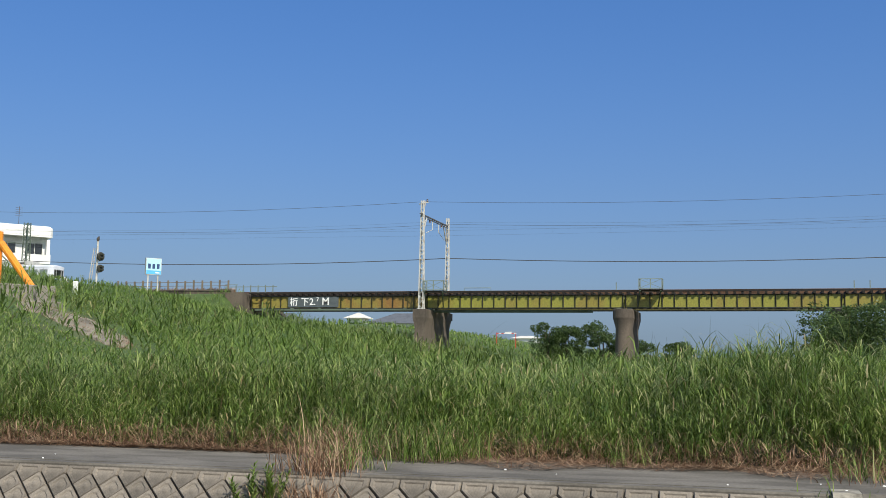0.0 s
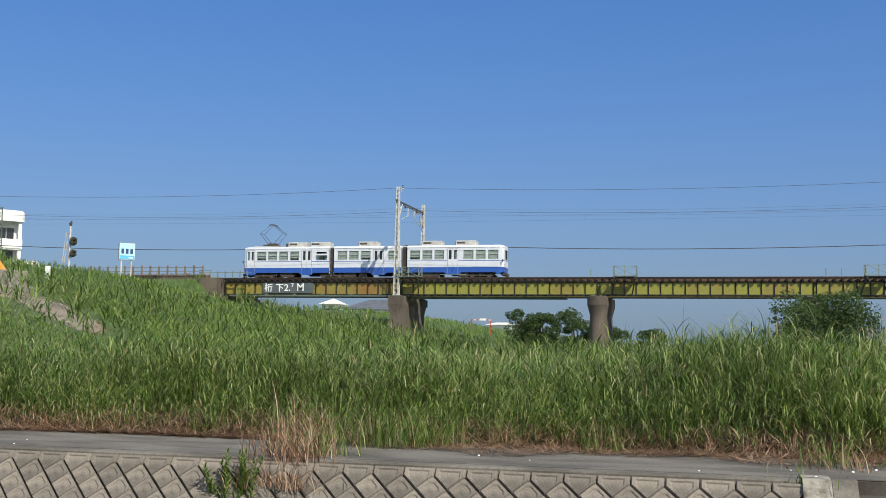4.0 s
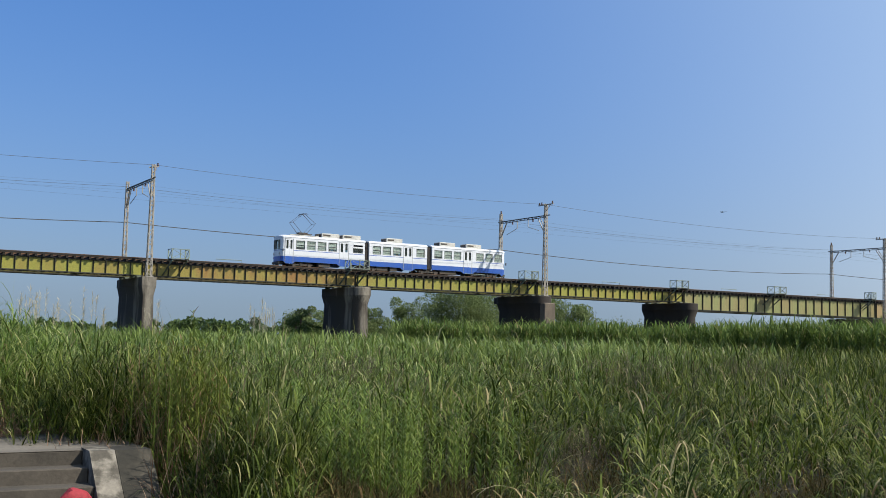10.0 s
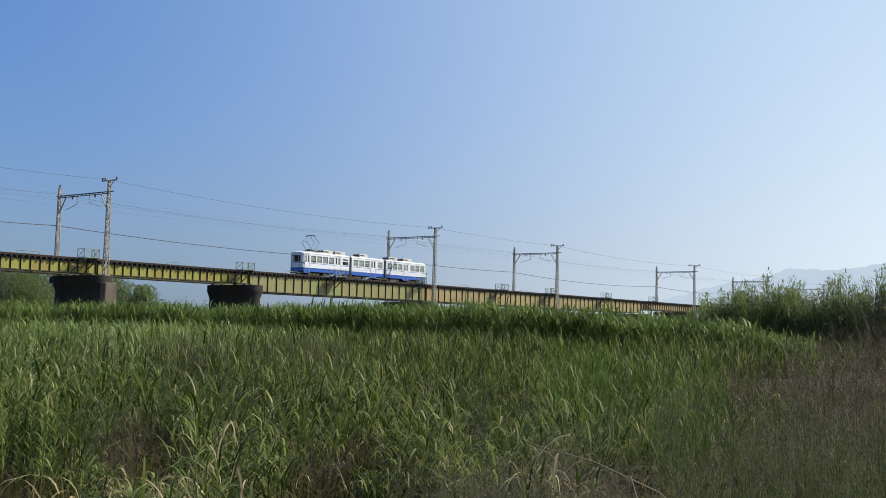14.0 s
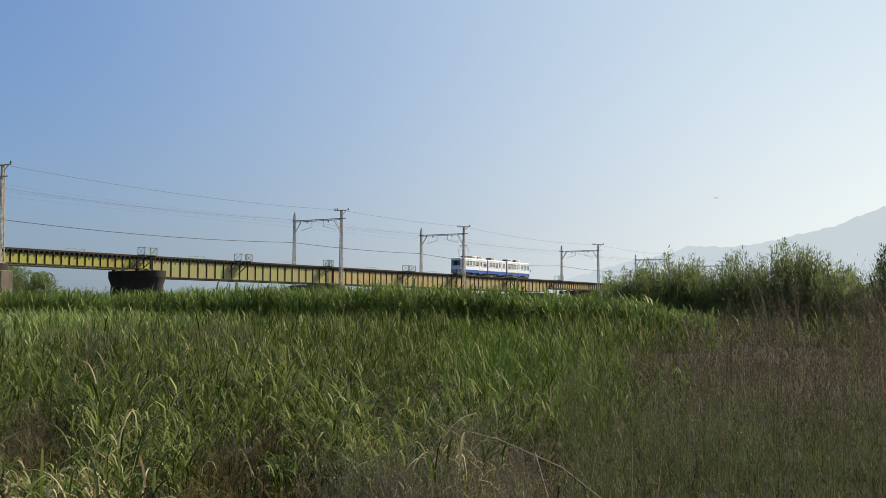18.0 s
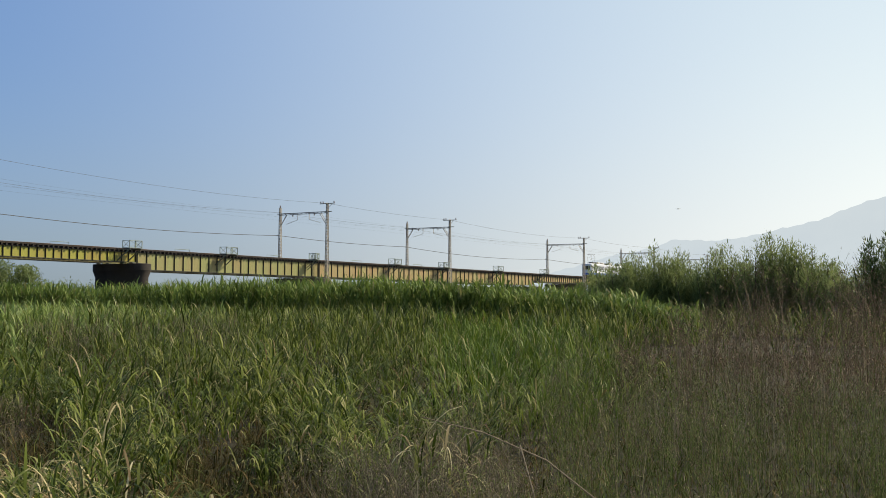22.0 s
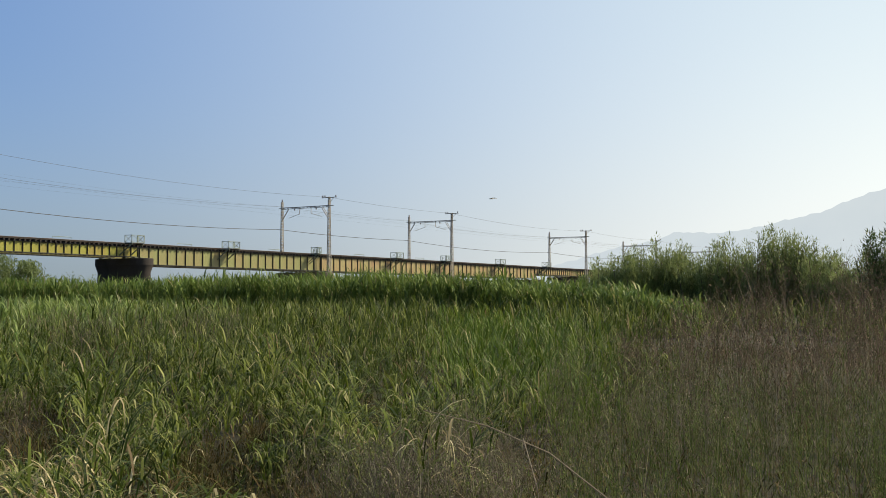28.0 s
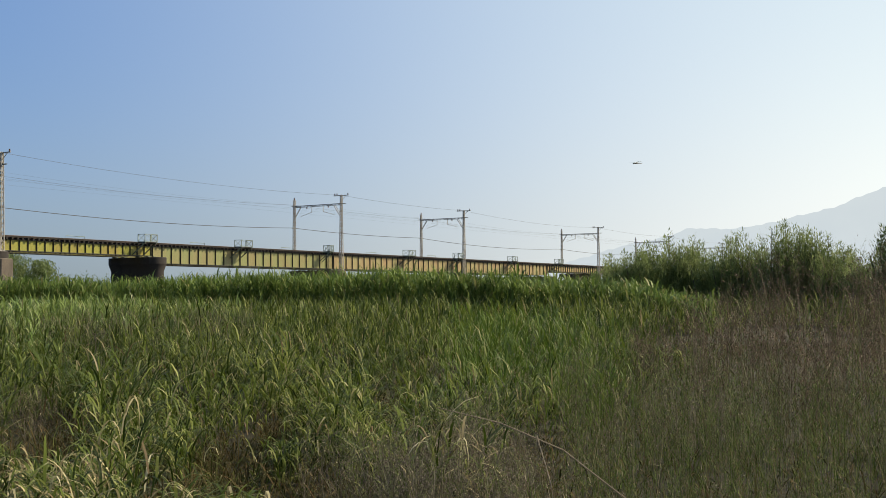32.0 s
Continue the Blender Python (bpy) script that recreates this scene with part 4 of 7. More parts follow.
# clearance panel with lettering on the first girder
PANEL = worn("slate_grey_panel", (0.085, 0.10, 0.105), (0.06, 0.07, 0.075), 0.55, big=2)
LETTER = worn("white_lettering", (0.80, 0.80, 0.78), (0.65, 0.65, 0.62), 0.6, big=3)
sign = thing("clearance_sign", "dark panel on the girder with white clearance lettering", "sign", at=(-41.25, 93.24, 0))
part("panel", Mesh().box(0, 5.0, -0.008, 0.008, 4.98, 5.95), PANEL, sign)
for txt, x0, size in (("桁", 0.18, 0.8), ("下", 1.28, 0.8), ("2.", 2.12, 0.88), ("7", 2.82, 0.5), ("M", 3.35, 0.98)):
    cu = bpy.data.curves.new("lettering", "FONT")
    cu.body, cu.size, cu.extrude, cu.offset = txt, size, 0.006, 0.012
    cu.materials.append(LETTER)
    tx = new("lettering", cu)
    tx.parent = sign
    tx.matrix_basis = pose(x0, -0.016, 5.55 if txt == "7" else 5.2, 90, 0, 0)

# ---- abutment ----
ab = tagged(thing("abutment", "brown-stained concrete bridge abutment with wing walls", "abutment"), kind="structure")
part("front_wall", Mesh().box(-46.3, -45.3, 91.7, 101.2, 0.0, 6.3).box(-46.25, -45.0, 91.75, 101.15, 0.05, 4.70), PIER_STONE, ab)
part("wing_wall", Mesh().box(-56.5, -46.32, 91.75, 92.25, 1.0, 6.45), PIER_STONE, ab)
part("coping", Mesh().box(-56.5, -46.32, 91.68, 92.3, 6.452, 6.58), PIER_STONE, ab)
part("wing_wall", Mesh().box(-56.5, -46.32, 100.7, 101.2, 1.0, 6.45), PIER_STONE, ab)
RUSTPOST = worn("brown_rail_post", (0.17, 0.14, 0.10), (0.10, 0.085, 0.07), 0.8)
fn = thing("fence", "row of brown posts along the embankment edge", "fence")
for k in range(14):
    part("post", Mesh().bar((-58.5 + k * 0.9, 92.0, 6.5), (-58.5 + k * 0.9, 92.0, 7.5 - 0.04 * (k % 3)), 0.13), RUSTPOST, fn)
for zz in (6.95, 7.3):
    part("rail", Mesh().bar((-58.6, 92.0, zz), (-46.7, 92.0, zz), 0.05), RUSTPOST, fn)
gr = thing("guard_rail", "low pale pipe railing at the bridge end", "railing")
for k in range(7):
    part("post", Mesh().bar((-46.9 + k * 0.75, 92.3, 6.3), (-46.9 + k * 0.75, 92.3, 7.0), 0.07), RAILGREY, gr)
part("rail", Mesh().bar((-47.3, 92.3, 6.85), (-42.0, 92.3, 6.85), 0.06).bar((-47.3, 92.3, 7.05), (-46, 92.3, 7.05), 0.06), RAILGREY, gr)

# approach track on the embankment
BALLAST = worn("brown_ballast", (0.22, 0.18, 0.15), (0.12, 0.10, 0.085), 0.95, big=6, small=30, bumps=0.9)
tagged(part("ballast_bed", Mesh().loft([[(x, 92.4, 6.0), (x, 100.4, 6.0), (x, 99.9, 6.3), (x, 92.9, 6.3)] for x in (-400, -46.3)]), BALLAST), "brown stone ballast of the double track", "track bed", kind="structure")
tr_ = thing("approach_track", "double railway track on ballast leading to the bridge", "railway track")
for yc in (Y_NEAR, Y_FAR):
    for dy in (-0.7175, 0.7175):
        part("rail", Mesh().box(-400, -45.25, yc + dy - 0.035, yc + dy + 0.035, 6.3, RAIL_TOP - 0.005), RAIL, tr_)

# ---- on the levee ----
SIGNBLUE = worn("sky_blue_sign_face", (0.10, 0.42, 0.85), (0.12, 0.46, 0.86), 0.4, big=3, bumps=0.02)
SIGNPALE = worn("pale_blue_sign_face", (0.42, 0.72, 0.95), (0.38, 0.68, 0.92), 0.4, big=3, bumps=0.02)
DARKINK = worn("dark_blue_ink", (0.03, 0.06, 0.16), (0.03, 0.05, 0.13), 0.5)
bs = thing("river_sign", "light blue river name board on two posts in the grass", "sign", at=(-42.8, 72, 0), turn=52)
part("board", Mesh().box(-0.6, 0.6, 0, 0.2, 6.3, 7.55), GALV, bs)
part("face", Mesh().box(-0.57, 0.57, -0.012, -0.001, 6.62, 7.51), SIGNPALE, bs)
part("lower_band", Mesh().box(-0.57, 0.57, -0.012, -0.001, 6.34, 6.616), SIGNBLUE, bs)
for k in range(3):
    part("writing_bar", Mesh().box(-0.45 + k * 0.34, -0.24 + k * 0.34, -0.018, -0.013, 6.75, 7.12), DARKINK, bs)
part("writing_bar", Mesh().box(0.12, 0.45, -0.018, -0.013, 6.42, 6.5), LETTER, bs)
for dx in (-0.38, 0.38):
    part("post", Mesh().tube([(dx, 0.11, 4.2), (dx, 0.11, 6.4)], 0.055, 8), GALV, bs)

sg = thing("railway_signal", "grey signal post with ladder and two black signal heads", "signal", at=(-60.0, 90.6, 0))
part("post", Mesh().tube([(0, 0, 6.1), (0, 0, 11.2)], 0.095, 10), GALV, sg)
part("finial", Mesh().tube([(0, 0, 11.2), (0, 0, 11.45), (0.1, 0, 11.7)], [0.1, 0.16, 0.05], 8), UNDER, sg)
ld = Mesh()
ld.bar((-0.95, 0, 6.3), (-0.4, 0, 10.6), 0.06).bar((-0.95, 0.35, 6.3), (-0.4, 0.35, 10.6), 0.06)
for k in range(13):
    t = k / 13
    ld.bar((-0.95 + 0.55 * t, 0, 6.4 + 4.2 * t), (-0.95 + 0.55 * t, 0.35, 6.4 + 4.2 * t), 0.035)
part("ladder", ld, GALV, sg)
for zc, big in ((9.75, 1), (8.6, 0.88)):
    part("signal_head", Mesh().tube([(0.3, 0.02, zc), (0.42, -0.015, zc), (0.44, -0.02, zc)], [0.42 * big, 0.42 * big, 0.38 * big], 20), FLANGE, sg, "black round signal backboard with hooded lamps")
    for dz in (-0.17, 0.17):
        part("hood", Mesh().tube([(0.43, -0.02, zc + dz * big), (0.75, -0.1, zc + dz * big)], [0.13, 0.11], 10), FLANGE, sg)
    part("bracket", Mesh().bar((0, 0, zc - 0.5 * big), (0.4, 0, zc - 0.36 * big), 0.08), GALV, sg)

og = thing("barrier_arm", "orange tubular barrier leaning over the levee path", "barrier", at=(0, 0, 0))
part("arm", Mesh().tube([(-35.5, 48, 3.62), (-37.5, 48, 5.95)], 0.19, 10), ORANGE, og)
part("upright", Mesh().tube([(-37.6, 48, 3.3), (-37.6, 48, 6.55)], 0.17, 10), ORANGE, og)
cw = thing("concrete_block_wall", "weathered concrete wall at the head of the levee path", "wall", at=(-35.1, 46.0, 0), turn=61)
part("block", Mesh().bevel_box(-0.6, 2.25, 0, 0.5, 1.6, 3.66, 0.05), CONCRETE, cw)
part("footing", Mesh().bevel_box(0.3, 2.5, -0.3, -0.004, 1.6, 2.86, 0.05), CONCRETE, cw)
WHITEPAINT = worn("white_post_paint", (0.80, 0.80, 0.78), (0.62, 0.62, 0.58), 0.5, big=3)
wp = thing("kilometre_post", "short white square post in the levee grass", "post", at=(-37.06, 54, 0))
part("post", Mesh().bevel_box(-0.13, 0.13, -0.1, 0.1, 3.5, 4.4, 0.03), WHITEPAINT, wp)

# ---- white building beyond the levee ----
RENDER_WHITE = worn("white_wall_render", (0.78, 0.77, 0.74), (0.66, 0.64, 0.60), 0.85, big=0.4, small=6)
DARKGLASS = pane_material("dark_window_glass", (0.02, 0.025, 0.03), 0.05)
bd = thing("apartment_building", "white flat-roofed building with a long balcony beyond the levee", "building", at=(-93.6, 130, 0), turn=52)
part("wall", Mesh().box(-34, 0, 1.6, 14, 0.5, 18.0), RENDER_WHITE, bd)
part("parapet", Mesh().bevel_box(-34.2, 0.25, 0.0, 14.2, 16.75, 18.3, 0.3), RENDER_WHITE, bd)
for zf in (13.05, 9.9):
    part("balcony", Mesh().box(-33.5, 0.0, 0.0, 0.14, zf, zf + 1.25).box(-33.5, 0.0, 0.14, 1.6, zf - 0.2, zf - 0.02).box(-0.14, 0.0, 0.14, 1.6, zf, zf + 1.25), RENDER_WHITE, bd)
    for k in range(9):
        w_ = part("window", Mesh().box(-2.9 - k * 3.6, -0.7 - k * 3.6, 1.52, 1.58, zf + 0.1, zf + 2.95), GALV, bd)
        part("pane", Mesh().box(-2.8 - k * 3.6, -1.85 - k * 3.6, 1.49, 1.515, zf + 0.2, zf + 2.85), DARKGLASS, w_)
        part("pane", Mesh().box(-1.75 - k * 3.6, -0.8 - k * 3.6, 1.49, 1.515, zf + 0.2, zf + 2.85), DARKGLASS, w_)
    for k in range(3):
        part("column", Mesh().box(-0.5 - k * 9, -0.05 - k * 9, 0.3, 0.75, zf + 1.2, zf + 3.45), RENDER_WHITE, bd)
part("lower_porch", Mesh().bevel_box(-1.5, 3.2, 2, 8, 0.5, 11.6, 0.3), RENDER_WHITE, bd)
an = Mesh()
an.bar((-3.2, 5, 18.2), (-3.2, 5, 21.4), 0.06)
for k in range(5):
    an.bar((-3.7, 5, 20.1 + k * 0.28), (-2.7, 5, 20.1 + k * 0.28), 0.03)
part("aerial", an, UNDER, bd)
lp = thing("lattice_mast", "dark lattice line mast before the white building", "mast", at=(-77.3, 0, 0))
m = Mesh()
mast(m, 103, 6.0, 15.0, 0.7, 0.5)
part("mast", m, GREENSTEEL, lp)
part("stay", Mesh().bar((0, 102.8, 9.0), (-2.0, 99, 12.5), 0.1).bar((-2.2, 98, 12.6), (0.2, 103, 12.6), 0.09), GREENSTEEL, lp)

# ---- houses and the striped height barrier beyond the bridge ----
TILE = worn("grey_roof_tile", (0.11, 0.115, 0.125), (0.07, 0.072, 0.08), 0.6, big=1.5)
PALEROOF = worn("pale_roof_sheet", (0.62, 0.58, 0.52), (0.5, 0.47, 0.42), 0.7)


def house(x, y, w, d, eave, ridge, roof_mat, turn=0):
    h = thing("house", "pale-walled house with a pitched roof beyond the levee", "house", "houses beyond the levee", at=(x, y, 0), turn=turn)
    part("wall", Mesh().box(-w / 2, w / 2, -d / 2, d / 2, 0, eave), RENDER_WHITE, h)
    o = 0.6
    part("roof", Mesh().loft([[(-w / 2 - o, -d / 2 - o, eave - 0.1), (w / 2 + o, -d / 2 - o, eave - 0.1), (w / 2 + o, d / 2 + o, eave - 0.1), (-w / 2 - o, d / 2 + o, eave - 0.1)],
                              [(-w / 2 - o, -d / 2 - o, eave), (w / 2 + o, -d / 2 - o, eave), (w / 2 + o, d / 2 + o, eave), (-w / 2 - o, d / 2 + o, eave)],
                              [(-w / 2 + d / 2.6, -0.1, ridge), (w / 2 - d / 2.6, -0.1, ridge), (w / 2 - d / 2.6, 0.1, ridge), (-w / 2 + d / 2.6, 0.1, ridge)]]), roof_mat, h)
    for k in (-1, 1):
        wd = part("window", Mesh().box(k * w / 4 - 0.9, k * w / 4 + 0.9, -d / 2 - 0.04, -d / 2 + 0.02, eave - 2.0, eave - 0.7), GALV, h)
        part("pane", Mesh().box(k * w / 4 - 0.8, k * w / 4 + 0.8, -d / 2 - 0.06, -d / 2 - 0.045, eave - 1.9, eave - 0.8), DARKGLASS, wd)
    return h


house(-61.0, 166, 2.4, 3, 7.1, 8.0, PALEROOF)
house(-54.8, 172, 10, 8, 6.4, 8.15, TILE)
house(-82, 180, 12, 8, 6.5, 8.6, TILE)
house(-60, 300, 7, 5, 7.2, 7.9, PALEROOF)
STRIPE_RED = worn("red_barrier_paint", (0.55, 0.06, 0.03), (0.45, 0.05, 0.03), 0.5)
hb = thing("height_barrier", "red and white striped height barrier across the levee road", "barrier", at=(-34.4, 150, 0))
for k in range(8):
    part("stripe", Mesh().box(k * 0.36, (k + 1) * 0.36 - 0.004, -0.06, 0.06, 4.22, 4.34), STRIPE_RED if k % 2 == 0 else WHITEPAINT, hb)
part("white_board", Mesh().box(1.3, 2.2, -0.1, -0.07, 4.2, 4.5), WHITEPAINT, hb)
for dx in (0.06, 2.8):
    part("post", Mesh().bar((dx, 0, 2.2), (dx, 0, 4.4), 0.09), STRIPE_RED, hb)

# ---- the revetment: ledge, blocks, steps ----
BLOCK = worn("grey_revetment_block", (0.17, 0.145, 0.118), (0.085, 0.073, 0.06), 0.92, big=3.0, small=40, random_shade=0.35, bumps=0.5)
LEDGE = worn("grey_ledge_concrete", (0.15, 0.132, 0.11), (0.085, 0.074, 0.06), 0.9, big=1.6, small=25, lo=0.42, hi=0.58, bumps=0.35, stretch=(0.4, 1, 1))
LIMEWASH = worn("limewashed_concrete", (0.27, 0.245, 0.2), (0.085, 0.073, 0.057), 0.9, big=4, small=30, lo=0.47, hi=0.6)
MOTTLED = worn("lichen_mottled_concrete", (0.07, 0.062, 0.05), (0.2, 0.18, 0.15), 0.92, big=5, small=24, lo=0.46, hi=0.6)
# dark colour carries moss and the shadow of the weeds together
MOSS_SHADE = worn("mossy_shaded_concrete", (0.022, 0.02, 0.015), (0.06, 0.052, 0.04), 0.92, big=4, small=20)
STAIR = worn("worn_stair_concrete", (0.066, 0.056, 0.045), (0.036, 0.031, 0.025), 0.92, big=1.6, small=25, bumps=0.4)
rv = tagged(thing("revetment", "grey concrete block revetment with a flat ledge above it", "revetment"), kind="structure")
Y0, Z0 = 11.85, -1.25
part("ledge", Mesh().box(-34, 3.45, 12.12, 14.6, -1.6, Z0), LEDGE, rv)
part("kerb", Mesh().bevel_box(-34, 0.82, Y0 + 0.06, 12.118, -1.75, Z0 - 0.004, 0.02), LEDGE, rv)
SL = math.radians(50)
bed = Mesh()
bed.add([(-34, Y0 + 0.03, Z0 - 0.05), (0.82, Y0 + 0.03, Z0 - 0.05), (0.82, Y0 - 1.2, Z0 - 0.05 - 1.23 * math.tan(SL)), (-34, Y0 - 1.2, Z0 - 0.05 - 1.23 * math.tan(SL))], [(0, 3, 2, 1)])
part("joint_bed", bed, PIER_STONE, rv)


def on_slope(u, v, h):
    return (u, v * math.cos(SL) - h * math.sin(SL), v * math.sin(SL) + h * math.cos(SL))


def slanted(u, v):
    """The joints that fall to the right are wide, the others hairline."""
    p, q = (u + v) * 0.5 * 0.95, (v - u) * 0.5 * 1.03
    return p - q, p + q


def block_data(rim):
    """One square block set on its corner: raised rim, sunken eight-sided middle."""
    b = Mesh()

    def diamond(r, h, c):
        pts = [(c, r - c), (-c, r - c), (-r + c, c), (-r + c, -c), (-c, -r + c), (c, -r + c), (r - c, -c), (r - c, c)]
        return [on_slope(*slanted(u, v), h) for u, v in pts]
    b.loft([diamond(0.171, -0.04, 0.004), diamond(0.171, 0.028, 0.004), diamond(0.157, 0.052, 0.006), diamond(rim, 0.05, 0.018), diamond(rim - 0.018, 0.036, 0.022), diamond(0.06, 0.036, 0.02), diamond(0.028, 0.042, 0.009)])
    return b.data("block", BLOCK)


def wedge_data():
    """The top course: flat above, upright sides, a point below."""
    b = Mesh()
    rings = []
    for f, h in ((1.0, -0.04), (1.0, 0.028), (0.92, 0.052), (0.7, 0.05), (0.6, 0.036), (0.25, 0.04)):
        pts = [(-0.169 * f, 0.1 * f), (-0.169 * f, 0.0), (-0.085 * f, -0.083 * f), (0, -0.166 * f), (0.085 * f, -0.083 * f), (0.169 * f, 0.0), (0.169 * f, 0.1 * f)]
        rings.append([on_slope(u, w - 0.02 * (1 - f), h) for u, w in pts])
    b.loft(rings)
    return b.data("wedge_block", BLOCK)


blocks, wedge = [block_data(r) for r in (0.118, 0.112, 0.124)], wedge_data()
D = 0.35
rb = random.Random(12)
for r in range(5):
    for k in range(62):
        x = -20.6 + k * D + (0 if r % 2 else D / 2)
        if x > 0.62:
            continue
        v = -0.13 - r * D / 2
        if r == 0:
            w_ = part("wedge_block", wedge, None, rv)
            w_.location = (x, Y0 + v * math.cos(SL) + 0.03, Z0 + v * math.sin(SL) - 0.035)
            continue
        bl = part("block", rb.choice(blocks), None, rv)
        o = rb.uniform(-0.006, 0.006)
        bl.location = (x, Y0 + v * math.cos(SL) + 0.03 - o, Z0 + v * math.sin(SL) - 0.035 + o)

st = tagged(thing("stairs", "worn concrete steps leading down from the ledge", "stairs"), kind="structure")
for k in range(6):
    part("step", Mesh().bevel_box(1.22, 2.78, Y0 + 0.26 - k * 0.3, Y0 + 0.58 - k * 0.3 if k else 12.12, -3.2, Z0 - 0.15 * k - (0.004 if k == 0 else 0), 0.012), STAIR, st)


def cheek(x0, x1, mat):
    c = Mesh()
    n = 1.6
    prof = [(12.2, Z0 + 0.02), (Y0 - 0.02, Z0 + 0.02), (Y0 - n, Z0 - n * math.tan(SL) * 0.75), (Y0 - n, -3.6), (12.2, -3.6)]
    c.loft([[(x0, y, z) for y, z in prof], [(x1, y, z) for y, z in prof]])
    return part("cheek_wall", c, mat, st)


cheek(0.98, 1.218, LEDGE)
cheek(0.70, 0.976, LIMEWASH)
cheek(2.782, 3.04, MOTTLED)
cheek(3.045, 3.42, MOSS_SHADE)
RED = worn("dark_red_cloth", (0.26, 0.02, 0.03), (0.15, 0.012, 0.02), 0.8, big=9, small=40, bumps=0.4)
rb2 = Mesh()
rings = []
for k in range(7):
    f = math.sin(math.pi * (0.12 + 0.76 * k / 6))
    rings.append([(-0.17 + 0.34 * k / 6, 0.105 * f * math.cos(a) * (1 + 0.14 * math.sin(3 * a + k)), max(0.0, 0.075 * f + 0.095 * f * math.sin(a) * (1 + 0.16 * math.cos(2 * a + 1.7 * k)))) for a in [2 * math.pi * j / 12 for j in range(12)]])
rb2.loft(rings)
solo("cloth_bundle", rb2, RED, "dark red cloth bundle lying on the concrete steps", "bundle", at=(2.56, Y0 + 0.41 - 3 * 0.3, Z0 - 0.45), turn=14, smooth=True)
pb2 = Mesh()
rr = random.Random(4)
for k in range(13):
    x, y = rr.uniform(-12, 2.6), rr.uniform(11.95, 13.2)
    s = rr.uniform(0.005, 0.014)
    pb2.tube([(x - s, y, Z0 + 0.014 + s * 0.4), (x + s, y + s, Z0 + 0.014 + s * 0.4)], s * 0.7, 5)
tagged(solo("litter_scraps", pb2, WHITEPAINT, "scattered pale scraps and pebbles on the ledge", "litter"), kind="stuff")

# ---- grass: blades in bulk ----
rng = np.random.default_rng(7)


def blades(p, az, length, width, lean, droop, segs):
    """Arching tapered blades as triangles. p: (n,3) feet; the rest arrays of n."""
    n = len(p)
    s = np.linspace(0, 1, segs + 1)
    th = lean[:, None] + droop[:, None] * s[None, :-1] ** 1.3
    ds = (length / segs)[:, None]
    h = np.concatenate([np.zeros((n, 1)), np.cumsum(np.sin(th) * ds, 1)], 1)
    v = np.concatenate([np.zeros((n, 1)), np.cumsum(np.cos(th) * ds, 1)], 1)
    cx, sx = np.cos(az)[:, None], np.sin(az)[:, None]
    c = np.stack([p[:, :1] + h * cx, p[:, 1:2] + h * sx, p[:, 2:] + v], -1)
    w = width[:, None] * 0.5 * np.clip(1.15 * (1 - s[None, :]) ** 0.6 * (0.55 + 0.45 * np.minimum(1, s[None, :] * 4)), 0, 1)
    side = np.stack([-sx * w, cx * w, 0 * w], -1)
    ring = np.stack([c - side, c + side], 2)[:, :segs]
    co = np.concatenate([ring.reshape(n, segs * 2, 3), c[:, segs:]], 1)
    k = segs * 2 + 1
    t = []
    for i in range(segs - 1):
        a = 2 * i
        t += [(a, a + 1, a + 3), (a, a + 3, a + 2)]
    t.append((segs * 2 - 2, segs * 2 - 1, segs * 2))
    t = np.array(t)
    tris = (np.arange(n)[:, None, None] * k + t[None]).reshape(-1, 3)
    return co.reshape(-1, 3), tris


def joined(parts):
    co, tr, off = [], [], 0
    for c, t in parts:
        co.append(c)
        tr.append(t + off)
        off += len(c)
    return np.concatenate(co), np.concatenate(tr)


def tall_grass(xy, height, leaves, lw, segs, stem=True, arch=1.0, leaf_len=0.55, lean=(0.15, 0.85), low=0.05):
    """Cane grass: upright stems with long arching leaves from several heights."""
    n = len(xy)
    z = ground_z(xy[:, 0], xy[:, 1]) - 0.03
    base = np.concatenate([xy, z[:, None]], 1)
    out = []
    tilt, taz = rng.uniform(0.0, 0.3, n), rng.uniform(0, 6.283, n)
    if stem:
        out.append(blades(base, taz, height * 0.9, np.full(n, lw * 0.4), tilt * 0.6, tilt, 2))
    for k in range(leaves):
        f = low + np.clip((k + rng.uniform(0, 1, n)) / leaves, 0, 1) * (0.82 - low)
        p = base.copy()
        p[:, 0] += np.cos(taz) * np.sin(tilt) * f * height
        p[:, 1] += np.sin(taz) * np.sin(tilt) * f * height
        p[:, 2] += f * height * 0.9
        ln = height * leaf_len * rng.uniform(0.6, 1.2, n) * (1.1 - 0.45 * f)
        out.append(blades(p, rng.uniform(0, 6.283, n), ln, lw * rng.uniform(0.55, 1.25, n), rng.uniform(*lean, n), arch * rng.uniform(0.8, 2.6, n), segs))
    return joined(out)


def clumped(centres, per, r):
    """Plants gathered in clumps round the centres."""
    c = np.repeat(centres, per, 0)
    a, d = rng.uniform(0, 6.283, len(c)), r * np.sqrt(rng.uniform(0, 1, len(c)))
    return c + np.stack([d * np.cos(a), d * np.sin(a)], 1)


def clear_of(xy, strips):
    """Drops plants that would stand on a path or wall: strips of (x0, y0, x1, y1, half width)."""
    keep = np.ones(len(xy), bool)
    for x0, y0, x1, y1, w in strips:
        d = np.array([x1 - x0, y1 - y0])
        t = np.clip(((xy - [x0, y0]) @ d) / (d @ d), 0, 1)
        keep &= np.hypot(*(xy - [x0, y0] - t[:, None] * d).T) > w
    return xy[keep]


def stuff(name, geo, mat, label, category):
    return tagged(new(name, tri_mesh(name, *geo, mat)), label, category, kind="stuff")


